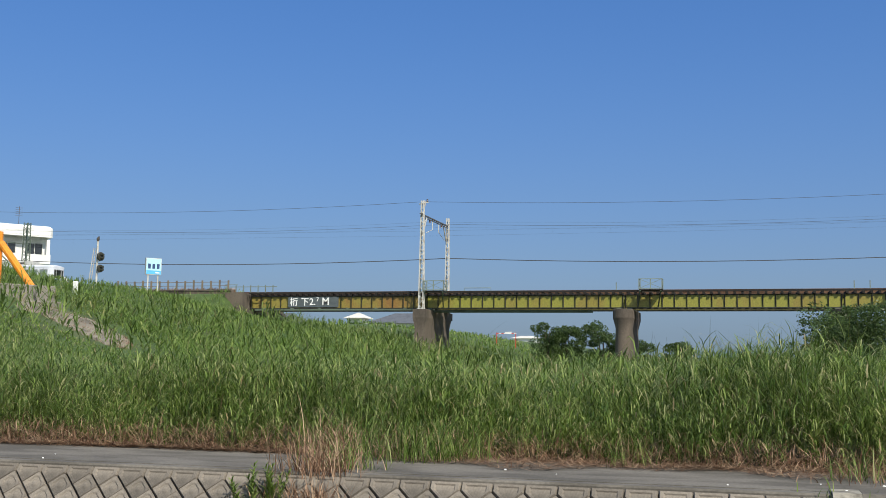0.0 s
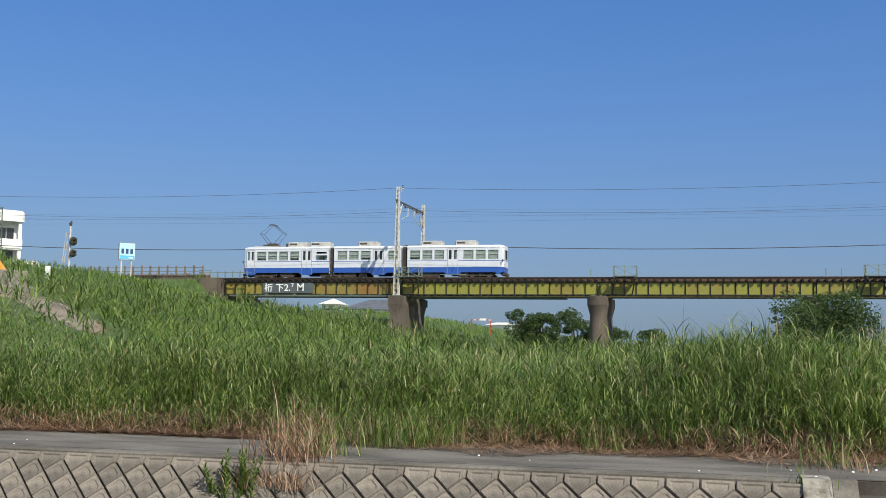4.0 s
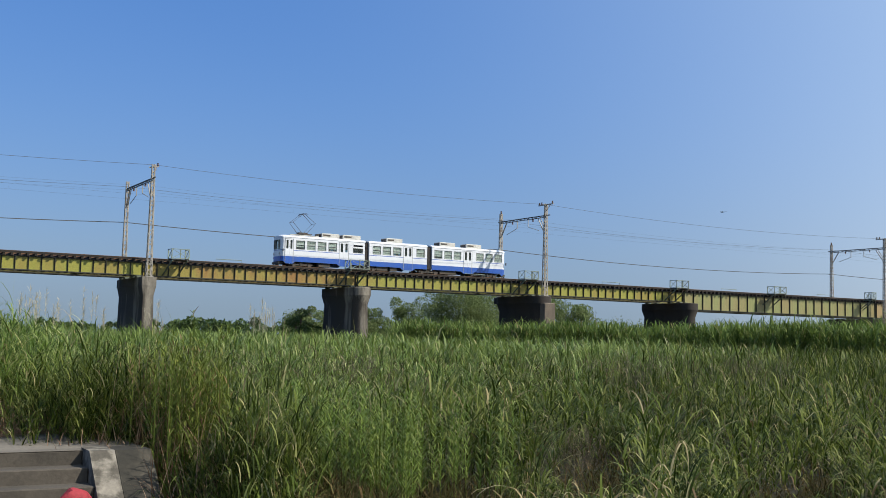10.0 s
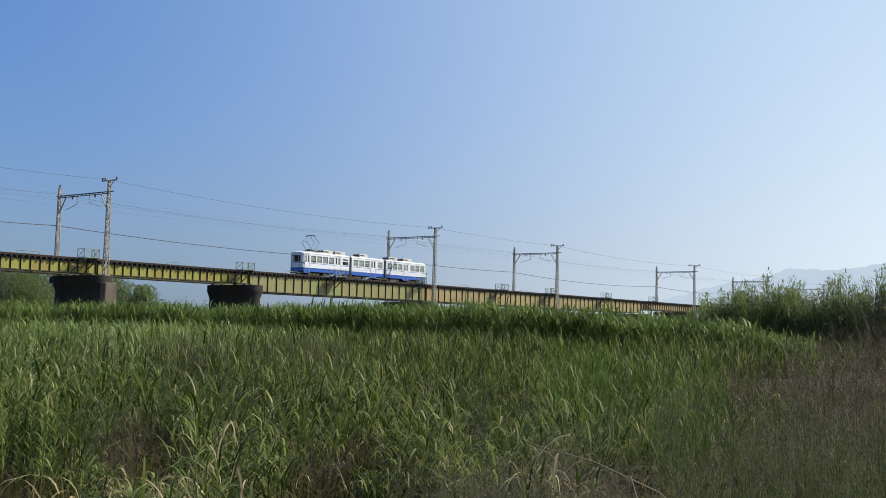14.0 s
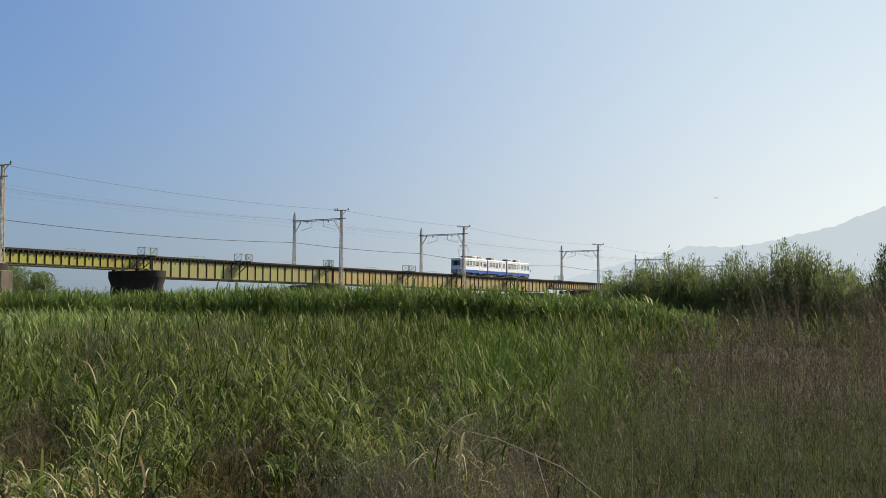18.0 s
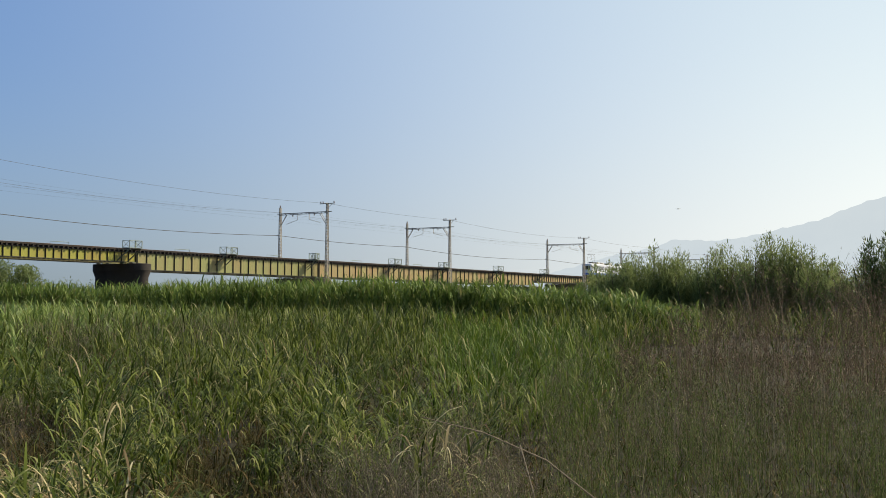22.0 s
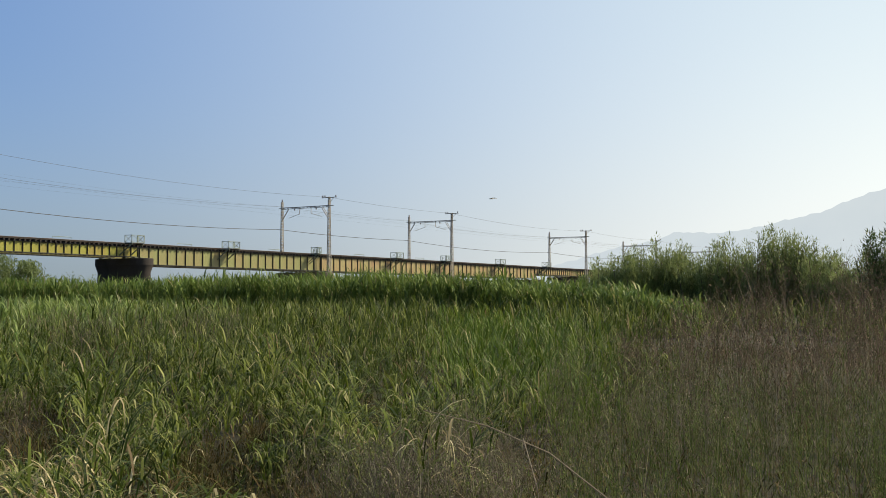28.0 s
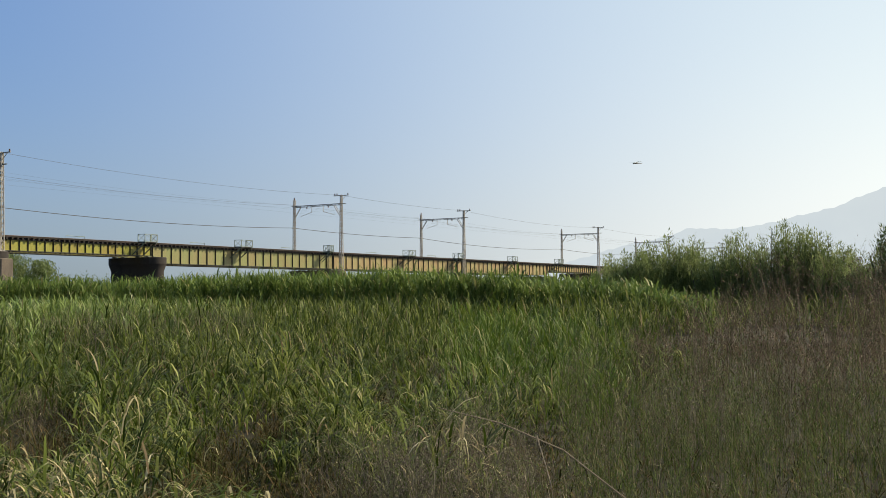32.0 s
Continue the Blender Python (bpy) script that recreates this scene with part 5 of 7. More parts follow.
def scatter(n, x0, x1, y0, y1):
    return np.stack([rng.uniform(x0, x1, n), rng.uniform(y0, y1, n)], 1)


def sector(n, a0, a1, d0, d1):
    """Points between two bearings and two distances from the viewer, even in density."""
    a = np.radians(rng.uniform(a0, a1, n))
    d = np.sqrt(rng.uniform(d0 * d0, d1 * d1, n))
    return np.stack([d * np.sin(a), d * np.cos(a)], 1)


def patch(xy, scale, seed=0):
    """Slow variation over the plan, about -1 to 1."""
    return np.sin(xy[:, 0] / scale + seed) * np.cos(xy[:, 1] / scale * 1.3 + seed * 2.1) + 0.5 * np.sin(xy[:, 0] / scale * 2.7 + xy[:, 1] / scale * 2.2 + seed)


# cane grass behind the revetment
xy = clumped(scatter(640, -18, 3.2, 14.5, 17.2), 8, 0.36)
h = 1.5 + 0.35 * np.exp(-((xy[:, 0] - 0.6) / 2.6) ** 2) + 0.2 * patch(xy, 1.7) + rng.normal(0, 0.17, len(xy)) - 0.85 * np.clip((15.7 - xy[:, 1]) / 1.2, 0, 1)
a = tall_grass(xy, h, 13, 0.0155, 4, leaf_len=0.36, low=0.1, lean=(0.25, 1.1), arch=1.55)
xy = scatter(7600, -26, 14, 17.2, 31)
h = 1.46 + 0.2 * patch(xy, 2.4, 1) + rng.normal(0, 0.18, len(xy)) + 0.42 * np.exp(-((xy[:, 0] - 0.6) / 2.6) ** 2)
b = tall_grass(xy, h, 8, 0.021, 3, low=0.35, leaf_len=0.38, lean=(0.3, 1.1), arch=1.7, stem=False)
stuff("cane_grass", joined([a, b]), REED, "tall green cane grass with arching leaves behind the concrete ledge", "grass")
xy = scatter(13000, -34, 80, 32, 112)
h = 1.68 + 0.25 * patch(xy, 5.0) + rng.normal(0, 0.2, len(xy))
stuff("field_grass", tall_grass(xy, h, 5, 0.08, 2, stem=False, low=0.4, lean=(0.3, 1.2)), FIELD, "tall green grass covering the river plain under the bridge", "grass")
# flowering stalks that stand over the grass
xy = scatter(70, -12, 14, 19, 40)
h = rng.uniform(2.0, 2.6, len(xy))
z = ground_z(xy[:, 0], xy[:, 1])
g = [blades(np.column_stack([xy, z]), rng.uniform(0, 6.28, len(xy)), h, np.full(len(xy), 0.018), rng.uniform(0, 0.1, len(xy)), rng.uniform(0.1, 1.6, len(xy)), 6)]
stuff("seed_stalks", joined(g), MEADOW, "thin bent flowering stalks above the cane grass", "grass")
# pale plumes far out in the field
xy = np.concatenate([clumped(scatter(9, 7, 24, 52, 66), 6, 0.7)])
z = ground_z(xy[:, 0], xy[:, 1])
g = []
hh = rng.uniform(2.5, 3.8, len(xy))
for k in range(46):
    f = rng.uniform(0.62, 1.0, len(xy))
    g.append(blades(np.column_stack([xy, z + hh * f * 0.95]), rng.uniform(0, 6.28, len(xy)), rng.uniform(0.2, 0.5, len(xy)), np.full(len(xy), 0.016), rng.uniform(0.1, 0.9, len(xy)), rng.uniform(0.4, 1.8, len(xy)), 3))
    if k == 0:
        g.append(blades(np.column_stack([xy, z]), rng.uniform(0, 6.28, len(xy)), hh, np.full(len(xy), 0.014), rng.uniform(0, 0.15, len(xy)), rng.uniform(0, 0.3, len(xy)), 3))
stuff("plume_grass", joined(g), PLUME, "pale feathery plumes standing in the field", "grass")
# dry litter and withered lower leaves along the ledge
n = 13000
lx = rng.uniform(-18, 3.2, n)
reach = np.interp(lx, [-18, -6, -4.5, -3, 3.2], [0.35, 0.35, 1.2, 1.15, 0.9]) * (0.8 + 0.25 * np.sin(lx * 1.7) + 0.15 * np.sin(lx * 4.1))
p = np.column_stack([lx, 14.35 - reach * rng.uniform(0, 1, n) ** 1.4, -1.247 + rng.uniform(0, 0.03, n)])
a = blades(p, rng.uniform(0, 6.283, n), rng.uniform(0.1, 0.4, n), rng.uniform(0.007, 0.018, n), rng.uniform(1.35, 1.6, n), rng.uniform(-0.15, 0.15, n), 2)
n = 3400
p = np.column_stack([rng.uniform(-18, 3.2, n), rng.uniform(14.15, 15.2, n), -1.27 + rng.uniform(0, 0.3, n)])
b = blades(p, rng.uniform(0, 6.283, n), rng.uniform(0.15, 0.4, n), rng.uniform(0.007, 0.014, n), rng.uniform(0.4, 1.4, n), rng.uniform(0.4, 2.0, n), 4)
n = 2600
p = np.column_stack([rng.uniform(-18, 3.2, n), 14.3 + np.abs(rng.normal(0, 0.22, n)), -1.27 + rng.uniform(0, 0.12, n)])
c = blades(p, rng.uniform(0, 6.283, n), rng.uniform(0.15, 0.42, n), rng.uniform(0.005, 0.012, n), rng.uniform(0.0, 1.2, n), rng.uniform(0.2, 2.4, n), 3)
n = 6000
lx = rng.uniform(-18, 3.2, n)
u = rng.uniform(0, 1, n)
p = np.column_stack([lx, 14.0 + 0.5 * u, -1.24 + 0.3 * u * rng.uniform(0, 1, n)])
e = blades(p, rng.uniform(0, 6.283, n), rng.uniform(0.1, 0.35, n), rng.uniform(0.007, 0.016, n), rng.uniform(1.0, 1.7, n), rng.uniform(-0.2, 0.6, n), 2)
stuff("dry_litter", joined([a, b, c, e]), STRAW, "brown withered grass and straw along the ledge", "dry grass")
# tufts that grow through the concrete
tufts = [(-4.85, 11.95, 0.55, 260, 1), (-4.75, 11.6, 0.35, 200, 1), (-4.7, 12.4, 0.6, 160, 0), (-5.0, 12.9, 0.7, 110, 1), (-5.3, 13.5, 0.9, 80, 1), (-5.1, 13.6, 0.95, 160, 0), (-4.2, 13.7, 0.85, 200, 0), (-3.7, 14.0, 0.75, 180, 0), (1.12, 13.4, 0.62, 80, 0), (1.05, 13.0, 0.4, 45, 1), (0.75, 11.83, 0.34, 12, 0), (2.9, 12.6, 0.3, 22, 1), (-1.5, 14.1, 0.6, 60, 0), (-11.5, 14.1, 0.6, 60, 0)]
for x, y, hh, n, dry in tufts:
    p = np.column_stack([rng.normal(x, 0.24, n), rng.normal(y, 0.16, n), np.full(n, -1.3 if y > 11.8 else -1.55)])
    g = blades(p, rng.uniform(0, 6.283, n), hh * rng.uniform(0.4, 1.1, n), rng.uniform(0.007, 0.014, n), rng.uniform(0.0, 0.7, n), rng.uniform(0.3, 2.0, n), 5)
    tagged(new("grass_tuft", tri_mesh("grass_tuft", *g, STRAW if dry else REED)), kind="stuff", label="withered tuft of grass rooted in the ledge" if dry else "green tuft of grass rooted in a concrete joint", category="grass")
# leafy weed at the edge of the blocks
g = []
wd = np.random.default_rng(21)
for k in range(16):
    fx, fy, hh = wd.normal(-5.28, 0.11), wd.normal(11.55, 0.06), wd.uniform(0.3, 0.62)
    lx, ly = wd.normal(0, 0.12), wd.normal(0, 0.1)
    n = 34
    f = np.linspace(0.1, 1, n)
    p = np.column_stack([fx + lx * f, fy + ly * f, -1.78 + hh * f * 1.05])
    g.append(blades(p, np.arange(n) * 2.4, (0.15 - 0.07 * f) * wd.uniform(0.8, 1.2, n), np.full(n, 0.022), wd.uniform(0.5, 1.0, n), wd.uniform(0.1, 0.7, n), 3))
    g.append(blades(np.array([[fx, fy, -1.82]]), np.array([math.atan2(ly, lx)]), np.array([hh]), np.array([0.012]), np.array([0.15]), np.array([0.1]), 2))
tagged(new("weed", tri_mesh("weed", *joined(g), WEED)), "bright green leafy weed growing between the blocks", "weed", kind="stuff")
# meadow: undergrowth with the shade of the gaps in its colour, then clumps of arching grass
def on_meadow(xy):
    return xy[:, 0] > 3.7


def bearing(xy):
    return np.degrees(np.arctan2(xy[:, 0], xy[:, 1]))


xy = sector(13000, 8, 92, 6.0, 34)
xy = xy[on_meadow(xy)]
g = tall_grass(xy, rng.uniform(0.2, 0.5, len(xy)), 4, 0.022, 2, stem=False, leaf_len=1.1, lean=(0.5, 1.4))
stuff("undergrowth", g, DUFF, "withered undergrowth below the meadow grass, shade in its dark tone", "undergrowth")
# runs of lowered grass, open towards the bank: bearing, distance and height of the far end, half width
OPEN = [(47.1, 14.2, -2.0, 0.43), (43.6, 11.8, -1.9, 0.23), (51.9, 11.8, -2.0, 0.39), (49.6, 16.5, -1.8, 0.28), (62.0, 13.2, -2.0, 0.39), (39.4, 16.5, -1.9, 0.36), (29.6, 13.2, -2.0, 0.36), (33.0, 14.0, -1.95, 0.32), (26.0, 13.4, -1.95, 0.28), (55.2, 18.0, -1.75, 0.3), (37.2, 14.4, -1.55, 0.4), (24.6, 12.3, -1.65, 0.27), (27.2, 11.6, -1.65, 0.31), (31.4, 12.8, -1.7, 0.28), (34.0, 12.0, -1.7, 0.20)]


def trampled(xy, z, ht):
    """Keeps grass in a run low, lower towards its far end."""
    d, b = np.hypot(xy[:, 0], xy[:, 1]), np.degrees(np.arctan2(xy[:, 0], xy[:, 1]))
    for b0, d0, zl, w in OPEN:
        off = np.abs(b - b0 + rng.normal(0, 0.25, len(b))) * np.pi / 180 * d0
        low = np.clip(zl * d / d0 - z - 0.22, 0.12, None)
        ht = np.where((off < w) & (d < d0), np.minimum(ht, low), ht)
    return ht


q = []
# litter in dark tones paints the shaded floor of each gap
for b0, d0, zl, w in OPEN:
    n = int(150 * d0 / 12 * w / 0.5)
    dd, bb = d0 - rng.uniform(-0.3, 4.0, n), np.radians(b0 + np.degrees(rng.normal(0, 0.7 * w, n) / d0))
    q.append(np.stack([dd * np.sin(bb), dd * np.cos(bb)], 1))
q = np.concatenate(q)
q = q[on_meadow(q)]
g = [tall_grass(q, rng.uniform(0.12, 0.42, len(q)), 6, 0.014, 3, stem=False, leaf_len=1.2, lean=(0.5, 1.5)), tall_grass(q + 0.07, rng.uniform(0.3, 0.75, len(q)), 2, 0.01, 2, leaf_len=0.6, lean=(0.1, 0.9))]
stuff("gap_litter", joined(g), DUFF, "brown fallen stems on the floor of the gaps, shade in their dark tone", "dry grass")


# tussocks: culms that fan out from one root, with long arching leaves
def spaced(n, a0, a1, d0, d1, gap):
    """Scattered roots that keep a distance from one another."""
    c = sector(n, a0, a1, d0, d1)
    c = c[on_meadow(c)]
    kept = []
    for q in c:
        if not kept or np.min(np.hypot(*(np.array(kept) - q).T)) > gap:
            kept.append(q)
    return np.array(kept)


def tussock(ctr, top, per, r, leaves, lw, segs, leaf, arch=1.0, low=0.25, lean=(0.1, 0.7), fan=0.3, culm=True):
    c, t = np.repeat(ctr, per, 0), np.repeat(top, per)
    n = len(c)
    a, d = rng.uniform(0, 6.283, n), np.sqrt(rng.uniform(0, 1, n))
    xy = c + (r * d)[:, None] * np.stack([np.cos(a), np.sin(a)], 1)
    ht = t * rng.uniform(0.62, 1.08, n) * (1 - 0.22 * d ** 2)
    base = np.column_stack([xy, ground_z(xy[:, 0], xy[:, 1]) - 0.03])
    ht = trampled(xy, base[:, 2], ht)
    tilt = (0.04 + fan * d) * rng.uniform(0.5, 1.3, n)
    out = [blades(base, a, ht, np.full(n, lw * 0.45), tilt * 0.7, tilt * 0.6, 2)] if culm else []
    for k in range(leaves):
        f = low + (0.95 - low) * (k + rng.uniform(0, 1, n)) / leaves
        p = base.copy()
        p[:, 0] += np.cos(a) * np.sin(tilt) * f * ht
        p[:, 1] += np.sin(a) * np.sin(tilt) * f * ht
        p[:, 2] += np.cos(tilt) * f * ht * 0.97
        out.append(blades(p, a + rng.normal(0, 1.25, n), leaf * rng.uniform(0.5, 1.2, n) * np.clip(ht, 0.25, 1.2), lw * rng.uniform(0.6, 1.25, n), rng.uniform(*lean, n), arch * rng.uniform(0.7, 2.3, n), segs))
    return joined(out)


def away_from(c, spots):
    keep = np.ones(len(c), bool)
    for x, y, r in spots:
        keep &= np.hypot(c[:, 0] - x, c[:, 1] - y) > r
    return keep


def dist(c):
    return np.hypot(c[:, 0], c[:, 1])


def at(b, d):
    """A place in the meadow by bearing and by paces of 1.22 m."""
    return 1.22 * d * math.sin(radians(b)), 1.22 * d * math.cos(radians(b))


# gaps between the tussocks, seen into from the bank: bearing and distance of the far end, length, half width
GAPS = [(47.1, 11.6, 4.2, 0.34), (43.6, 9.6, 2.4, 0.22), (51.9, 9.4, 3.0, 0.36), (49.6, 13.5, 2.6, 0.3), (62.0, 10.8, 4.0, 0.42), (39.4, 13.4, 3.4, 0.42), (30.0, 10.8, 3.8, 0.4), (33.0, 11.4, 3.0, 0.3), (36.2, 9.6, 2.6, 0.25), (26.2, 11.0, 3.0, 0.3), (55.2, 15.5, 3.0, 0.4), (45.2, 16.0, 3.0, 0.4), (58.0, 18.0, 3.0, 0.45), (41.5, 19.5, 3.0, 0.5), (52.5, 21.0, 3.0, 0.5), (34.5, 18.0, 3.0, 0.5)]
RUNS = [(*at(b, d), *at(b, d - ln), w) for b, d, ln, w in GAPS]
STANDS = [(*at(b, d), r) for b, d, r in ((37.2, 12.2, 0.75), (36.2, 13.4, 0.5), (56.6, 8.0, 0.6), (58.6, 8.4, 0.6), (60.6, 8.2, 0.6), (57.6, 6.9, 0.6), (60.0, 6.8, 0.6), (55.6, 7.2, 0.5), (59.4, 9.6, 0.5))]


def open_ground(c):
    return np.isin(c[:, 0], clear_of(c, RUNS)[:, 0]) & away_from(c, STANDS)


def swell(c):
    """Higher grass behind each gap."""
    up = np.zeros(len(c))
    for b, d, ln, w in GAPS:
        x, y = at(b, d + 0.8)
        up = np.maximum(up, np.exp(-(((c[:, 0] - x) ** 2 + (c[:, 1] - y) ** 2) / 0.7)))
    return 1 + 0.3 * up


# nearest part
ctr = spaced(4200, 12, 91, 7.5, 14.5, 0.53)
ctr = ctr[open_ground(ctr)]
b_ = bearing(ctr) + rng.normal(0, 1.2, len(ctr))
ok = b_ < np.interp(dist(ctr), [7.2, 11.5, 14.5], [54.5, 56.5, 62])
ctr, b_ = ctr[ok], b_[ok]
top = np.clip(0.96 + 0.2 * patch(ctr, 0.42) + 0.12 * patch(ctr, 1.2) + rng.normal(0, 0.2, len(ctr)) - 0.06 * (dist(ctr) < 8.5), 0.5, 1.4) * swell(ctr)
dry = (b_ > 38) & (b_ < 55) & (dist(ctr) < 11.5)
near_lush = tussock(ctr[~dry], top[~dry], 22, 0.33, 11, 0.021, 5, 0.56, 1.5, low=0.2, lean=(0.25, 1.15))
near_dry = tussock(ctr[dry], top[dry], 21, 0.33, 10, 0.021, 5, 0.57, 1.5, low=0.2, lean=(0.25, 1.15))
withered = tussock(ctr[dry], top[dry], 9, 0.34, 5, 0.02, 6, 0.56, 1.6, low=0.35, lean=(0.25, 1.1))
withered_b = tussock(ctr, top * 0.7, 6, 0.3, 4, 0.011, 4, 0.45, 1.5, low=0.05)
stuff("lush_grass", joined([near_lush, near_dry]), LUSH, "lush green tussocks of arching grass on the near meadow", "grass")


def is_fresh(q):
    return (bearing(q) > 58.5) & (bearing(q) < 66.5) & (dist(q) > 14.5) & (dist(q) < 36) & (patch(q, 2.1, 2) > -0.6)


# middle ground
ctr = spaced(4800, 8, 91, 14.5, 23, 0.68)
ctr = ctr[open_ground(ctr)]
b_ = bearing(ctr) + rng.normal(0, 1.0, len(ctr))
ok = (b_ < np.interp(dist(ctr), [14.5, 18, 23], [65, 68, 69.5])) & ((ctr[:, 0] > 6) | (ctr[:, 1] > 15)) & (patch(ctr, 0.6, 3) > -0.95)
ctr = ctr[ok]
top = np.clip(1.03 + 0.18 * patch(ctr, 0.5) + 0.1 * patch(ctr, 1.9) + rng.normal(0, 0.17, len(ctr)), 0.6, 1.45) * swell(ctr)
fr = is_fresh(ctr)
rough = ~fr & (patch(ctr, 1.3, 5) > 0.15)
lush = ~fr & ~rough
stuff("meadow_tussocks", tussock(ctr[lush], top[lush], 24, 0.42, 9, 0.025, 4, 0.58, 1.4, lean=(0.2, 1.0), culm=False), LUSH, "green tussocks of upright grass in the meadow", "grass")
rough_mid = tussock(ctr[rough], top[rough], 24, 0.42, 9, 0.025, 4, 0.58, 1.4, lean=(0.2, 1.0), culm=False)
mid_fresh = tussock(ctr[fr], top[fr], 22, 0.38, 9, 0.02, 3, 0.44, 1.2, lean=(0.05, 0.5), culm=False)
dr = rng.uniform(0, 1, len(ctr)) < 0.45
withered_c = tussock(ctr[dr], top[dr], 4, 0.4, 4, 0.016, 3, 0.45, 1.3, low=0.2, culm=False)
stuff("withered_blades", joined([withered, withered_b, withered_c]), WITHERED, "pale withered arching blades among the green grass", "dry grass")
# beyond it
ctr = spaced(3600, 6, 91, 23, 32, 0.82)
b_ = bearing(ctr)
ctr = ctr[(b_ < 69) & open_ground(ctr)]
top = np.interp(dist(ctr), [23, 32], [1.2, 1.32]) + 0.1 * patch(ctr, 1.1) + rng.normal(0, 0.09, len(ctr))
fr = is_fresh(ctr)
rough = ~fr & (patch(ctr, 1.7, 5) > 0.2)
rough_far = tussock(ctr[rough], top[rough], 20, 0.5, 8, 0.025, 2, 0.45, 1.2, culm=False)
stuff("meadow_grass", joined([rough_mid, rough_far]), MEADOW, "rough darker green meadow grass", "grass")
lush = ~fr & ~rough
lush_far = tussock(ctr[lush], top[lush], 20, 0.5, 8, 0.025, 2, 0.45, 1.2, culm=False)
beyond_fresh = tussock(ctr[fr], top[fr], 20, 0.5, 8, 0.028, 2, 0.45, 1.1, culm=False)
# far part
ctr = sector(1250, 6, 91, 32, 56)
b_ = bearing(ctr)
ok = ((b_ < 69) | (rng.uniform(0, 1, len(b_)) < 0.25)) & ((ctr[:, 0] > 6) | (ctr[:, 1] > 26))
ctr = ctr[ok]
top = np.interp(dist(ctr), [32, 44, 56], [1.3, 1.5, 1.6]) + 0.1 * patch(ctr, 2.6) + rng.normal(0, 0.09, len(ctr))
fr = is_fresh(ctr)
# paler leaf colour below bearing 43 paints the sun's effect there
pale = ~fr & (bearing(ctr) + rng.normal(0, 2, len(ctr)) < 43)
dark = ~fr & ~pale
stuff("sunlit_meadow_grass", tussock(ctr[pale], top[pale], 10, 0.8, 6, 0.045, 2, 0.6, 0.8, culm=False), FIELD, "far meadow tall grass, its sunnier side in a paler green", "grass")
far_lush = tussock(ctr[dark], top[dark], 10, 0.8, 6, 0.045, 2, 0.6, 0.8, culm=False)
stuff("far_meadow_grass", joined([lush_far, far_lush]), LUSH, "tall green grass on the far meadow", "grass")
far_fresh = tussock(ctr[fr], top[fr], 10, 0.8, 6, 0.05, 2, 0.6, 0.75, culm=False)
stuff("fresh_grass", joined([mid_fresh, beyond_fresh, far_fresh]), BRIGHT, "bright yellow-green young grass in the meadow", "grass")
# dense shaded grass at the head of the steps and bright grass beyond them
for ctr, drop, mat in ((np.concatenate([scatter(16, 2.5, 3.7, 13.1, 15.0), scatter(16, 3.2, 6.0, 13.5, 17.5)]), 0.0, LUSH), (np.concatenate([scatter(9, 4.3, 6.2, 10.6, 12.8), scatter(26, 3.6, 5.0, 8.6, 11.4)]), 0.4, LUSH)):
    z_ = ground_z(ctr[:, 0], ctr[:, 1])
    stuff("bank_grass", tussock(ctr, np.clip(rng.uniform(-0.5, -0.05, len(ctr)) - z_ - drop, 0.8, 2.4), 28, 0.4, 9, 0.016, 5, 0.42, 1.45, low=0.15), mat, "dense drooping green grass beside the steps", "grass")
# reed belt
n = 9500
a = np.radians(28 + 44 * rng.uniform(0, 1, n))
d0 = np.interp(np.degrees(a), [28, 38, 56, 66, 74, 96], [78, 72, 53, 46, 44, 44])
d = d0 + 16 * rng.uniform(0, 1, n) ** 1.5
xy = np.stack([d * np.sin(a), d * np.cos(a)], 1)
h = (3.2 + np.interp(np.degrees(a), [44, 49, 53, 59], [0.0, 0.26, 0.16, -0.12]) + 0.22 * patch(xy, 3) + rng.normal(0, 0.22, n)) * np.interp(np.degrees(a) + rng.normal(0, 1.2, n), [61, 66, 71], [1.0, 0.84, 0.5])
stuff("reed_belt", tall_grass(xy, h, 7, 0.1, 2, leaf_len=0.33, low=0.15), REEDBELT, "dense belt of tall dark green reeds before the bridge", "reeds")
# bare strip of the path down the levee: upper and lower edge
PATH_UP = [(-35.0, 46.2), (-34.6, 47.5), (-33.8, 47.75), (-32.0, 47.5), (-30.2, 46.5), (-27.4, 43.7), (-26.1, 42.4)]
PATH_LOW = [(-32.9, 43.4), (-32.1, 43.9), (-30.0, 42.4), (-28.1, 41.0), (-25.8, 39.3), (-24.7, 39.0), (-24.4, 39.8)]
LEVEE_BARE = [(a_[0], a_[1], b_[0], b_[1], 1.0) for a_, b_ in zip(PATH_UP, PATH_LOW)]
SHORT = [(a_[0], a_[1], a_[0] + 3.2, a_[1] - 4.6, 1.5) for a_ in PATH_LOW] + [(a_[0], a_[1], b_[0], b_[1], 0.8) for a_, b_ in zip(PATH_LOW, PATH_LOW[1:])] + [(-36.2, 52.6, -33.0, 48.0, 0.8)]
SHORT += [(a_[0] + 2.0, a_[1] - 3.0, a_[0] + 6.0, a_[1] - 9.0, 1.2) for a_ in PATH_LOW]
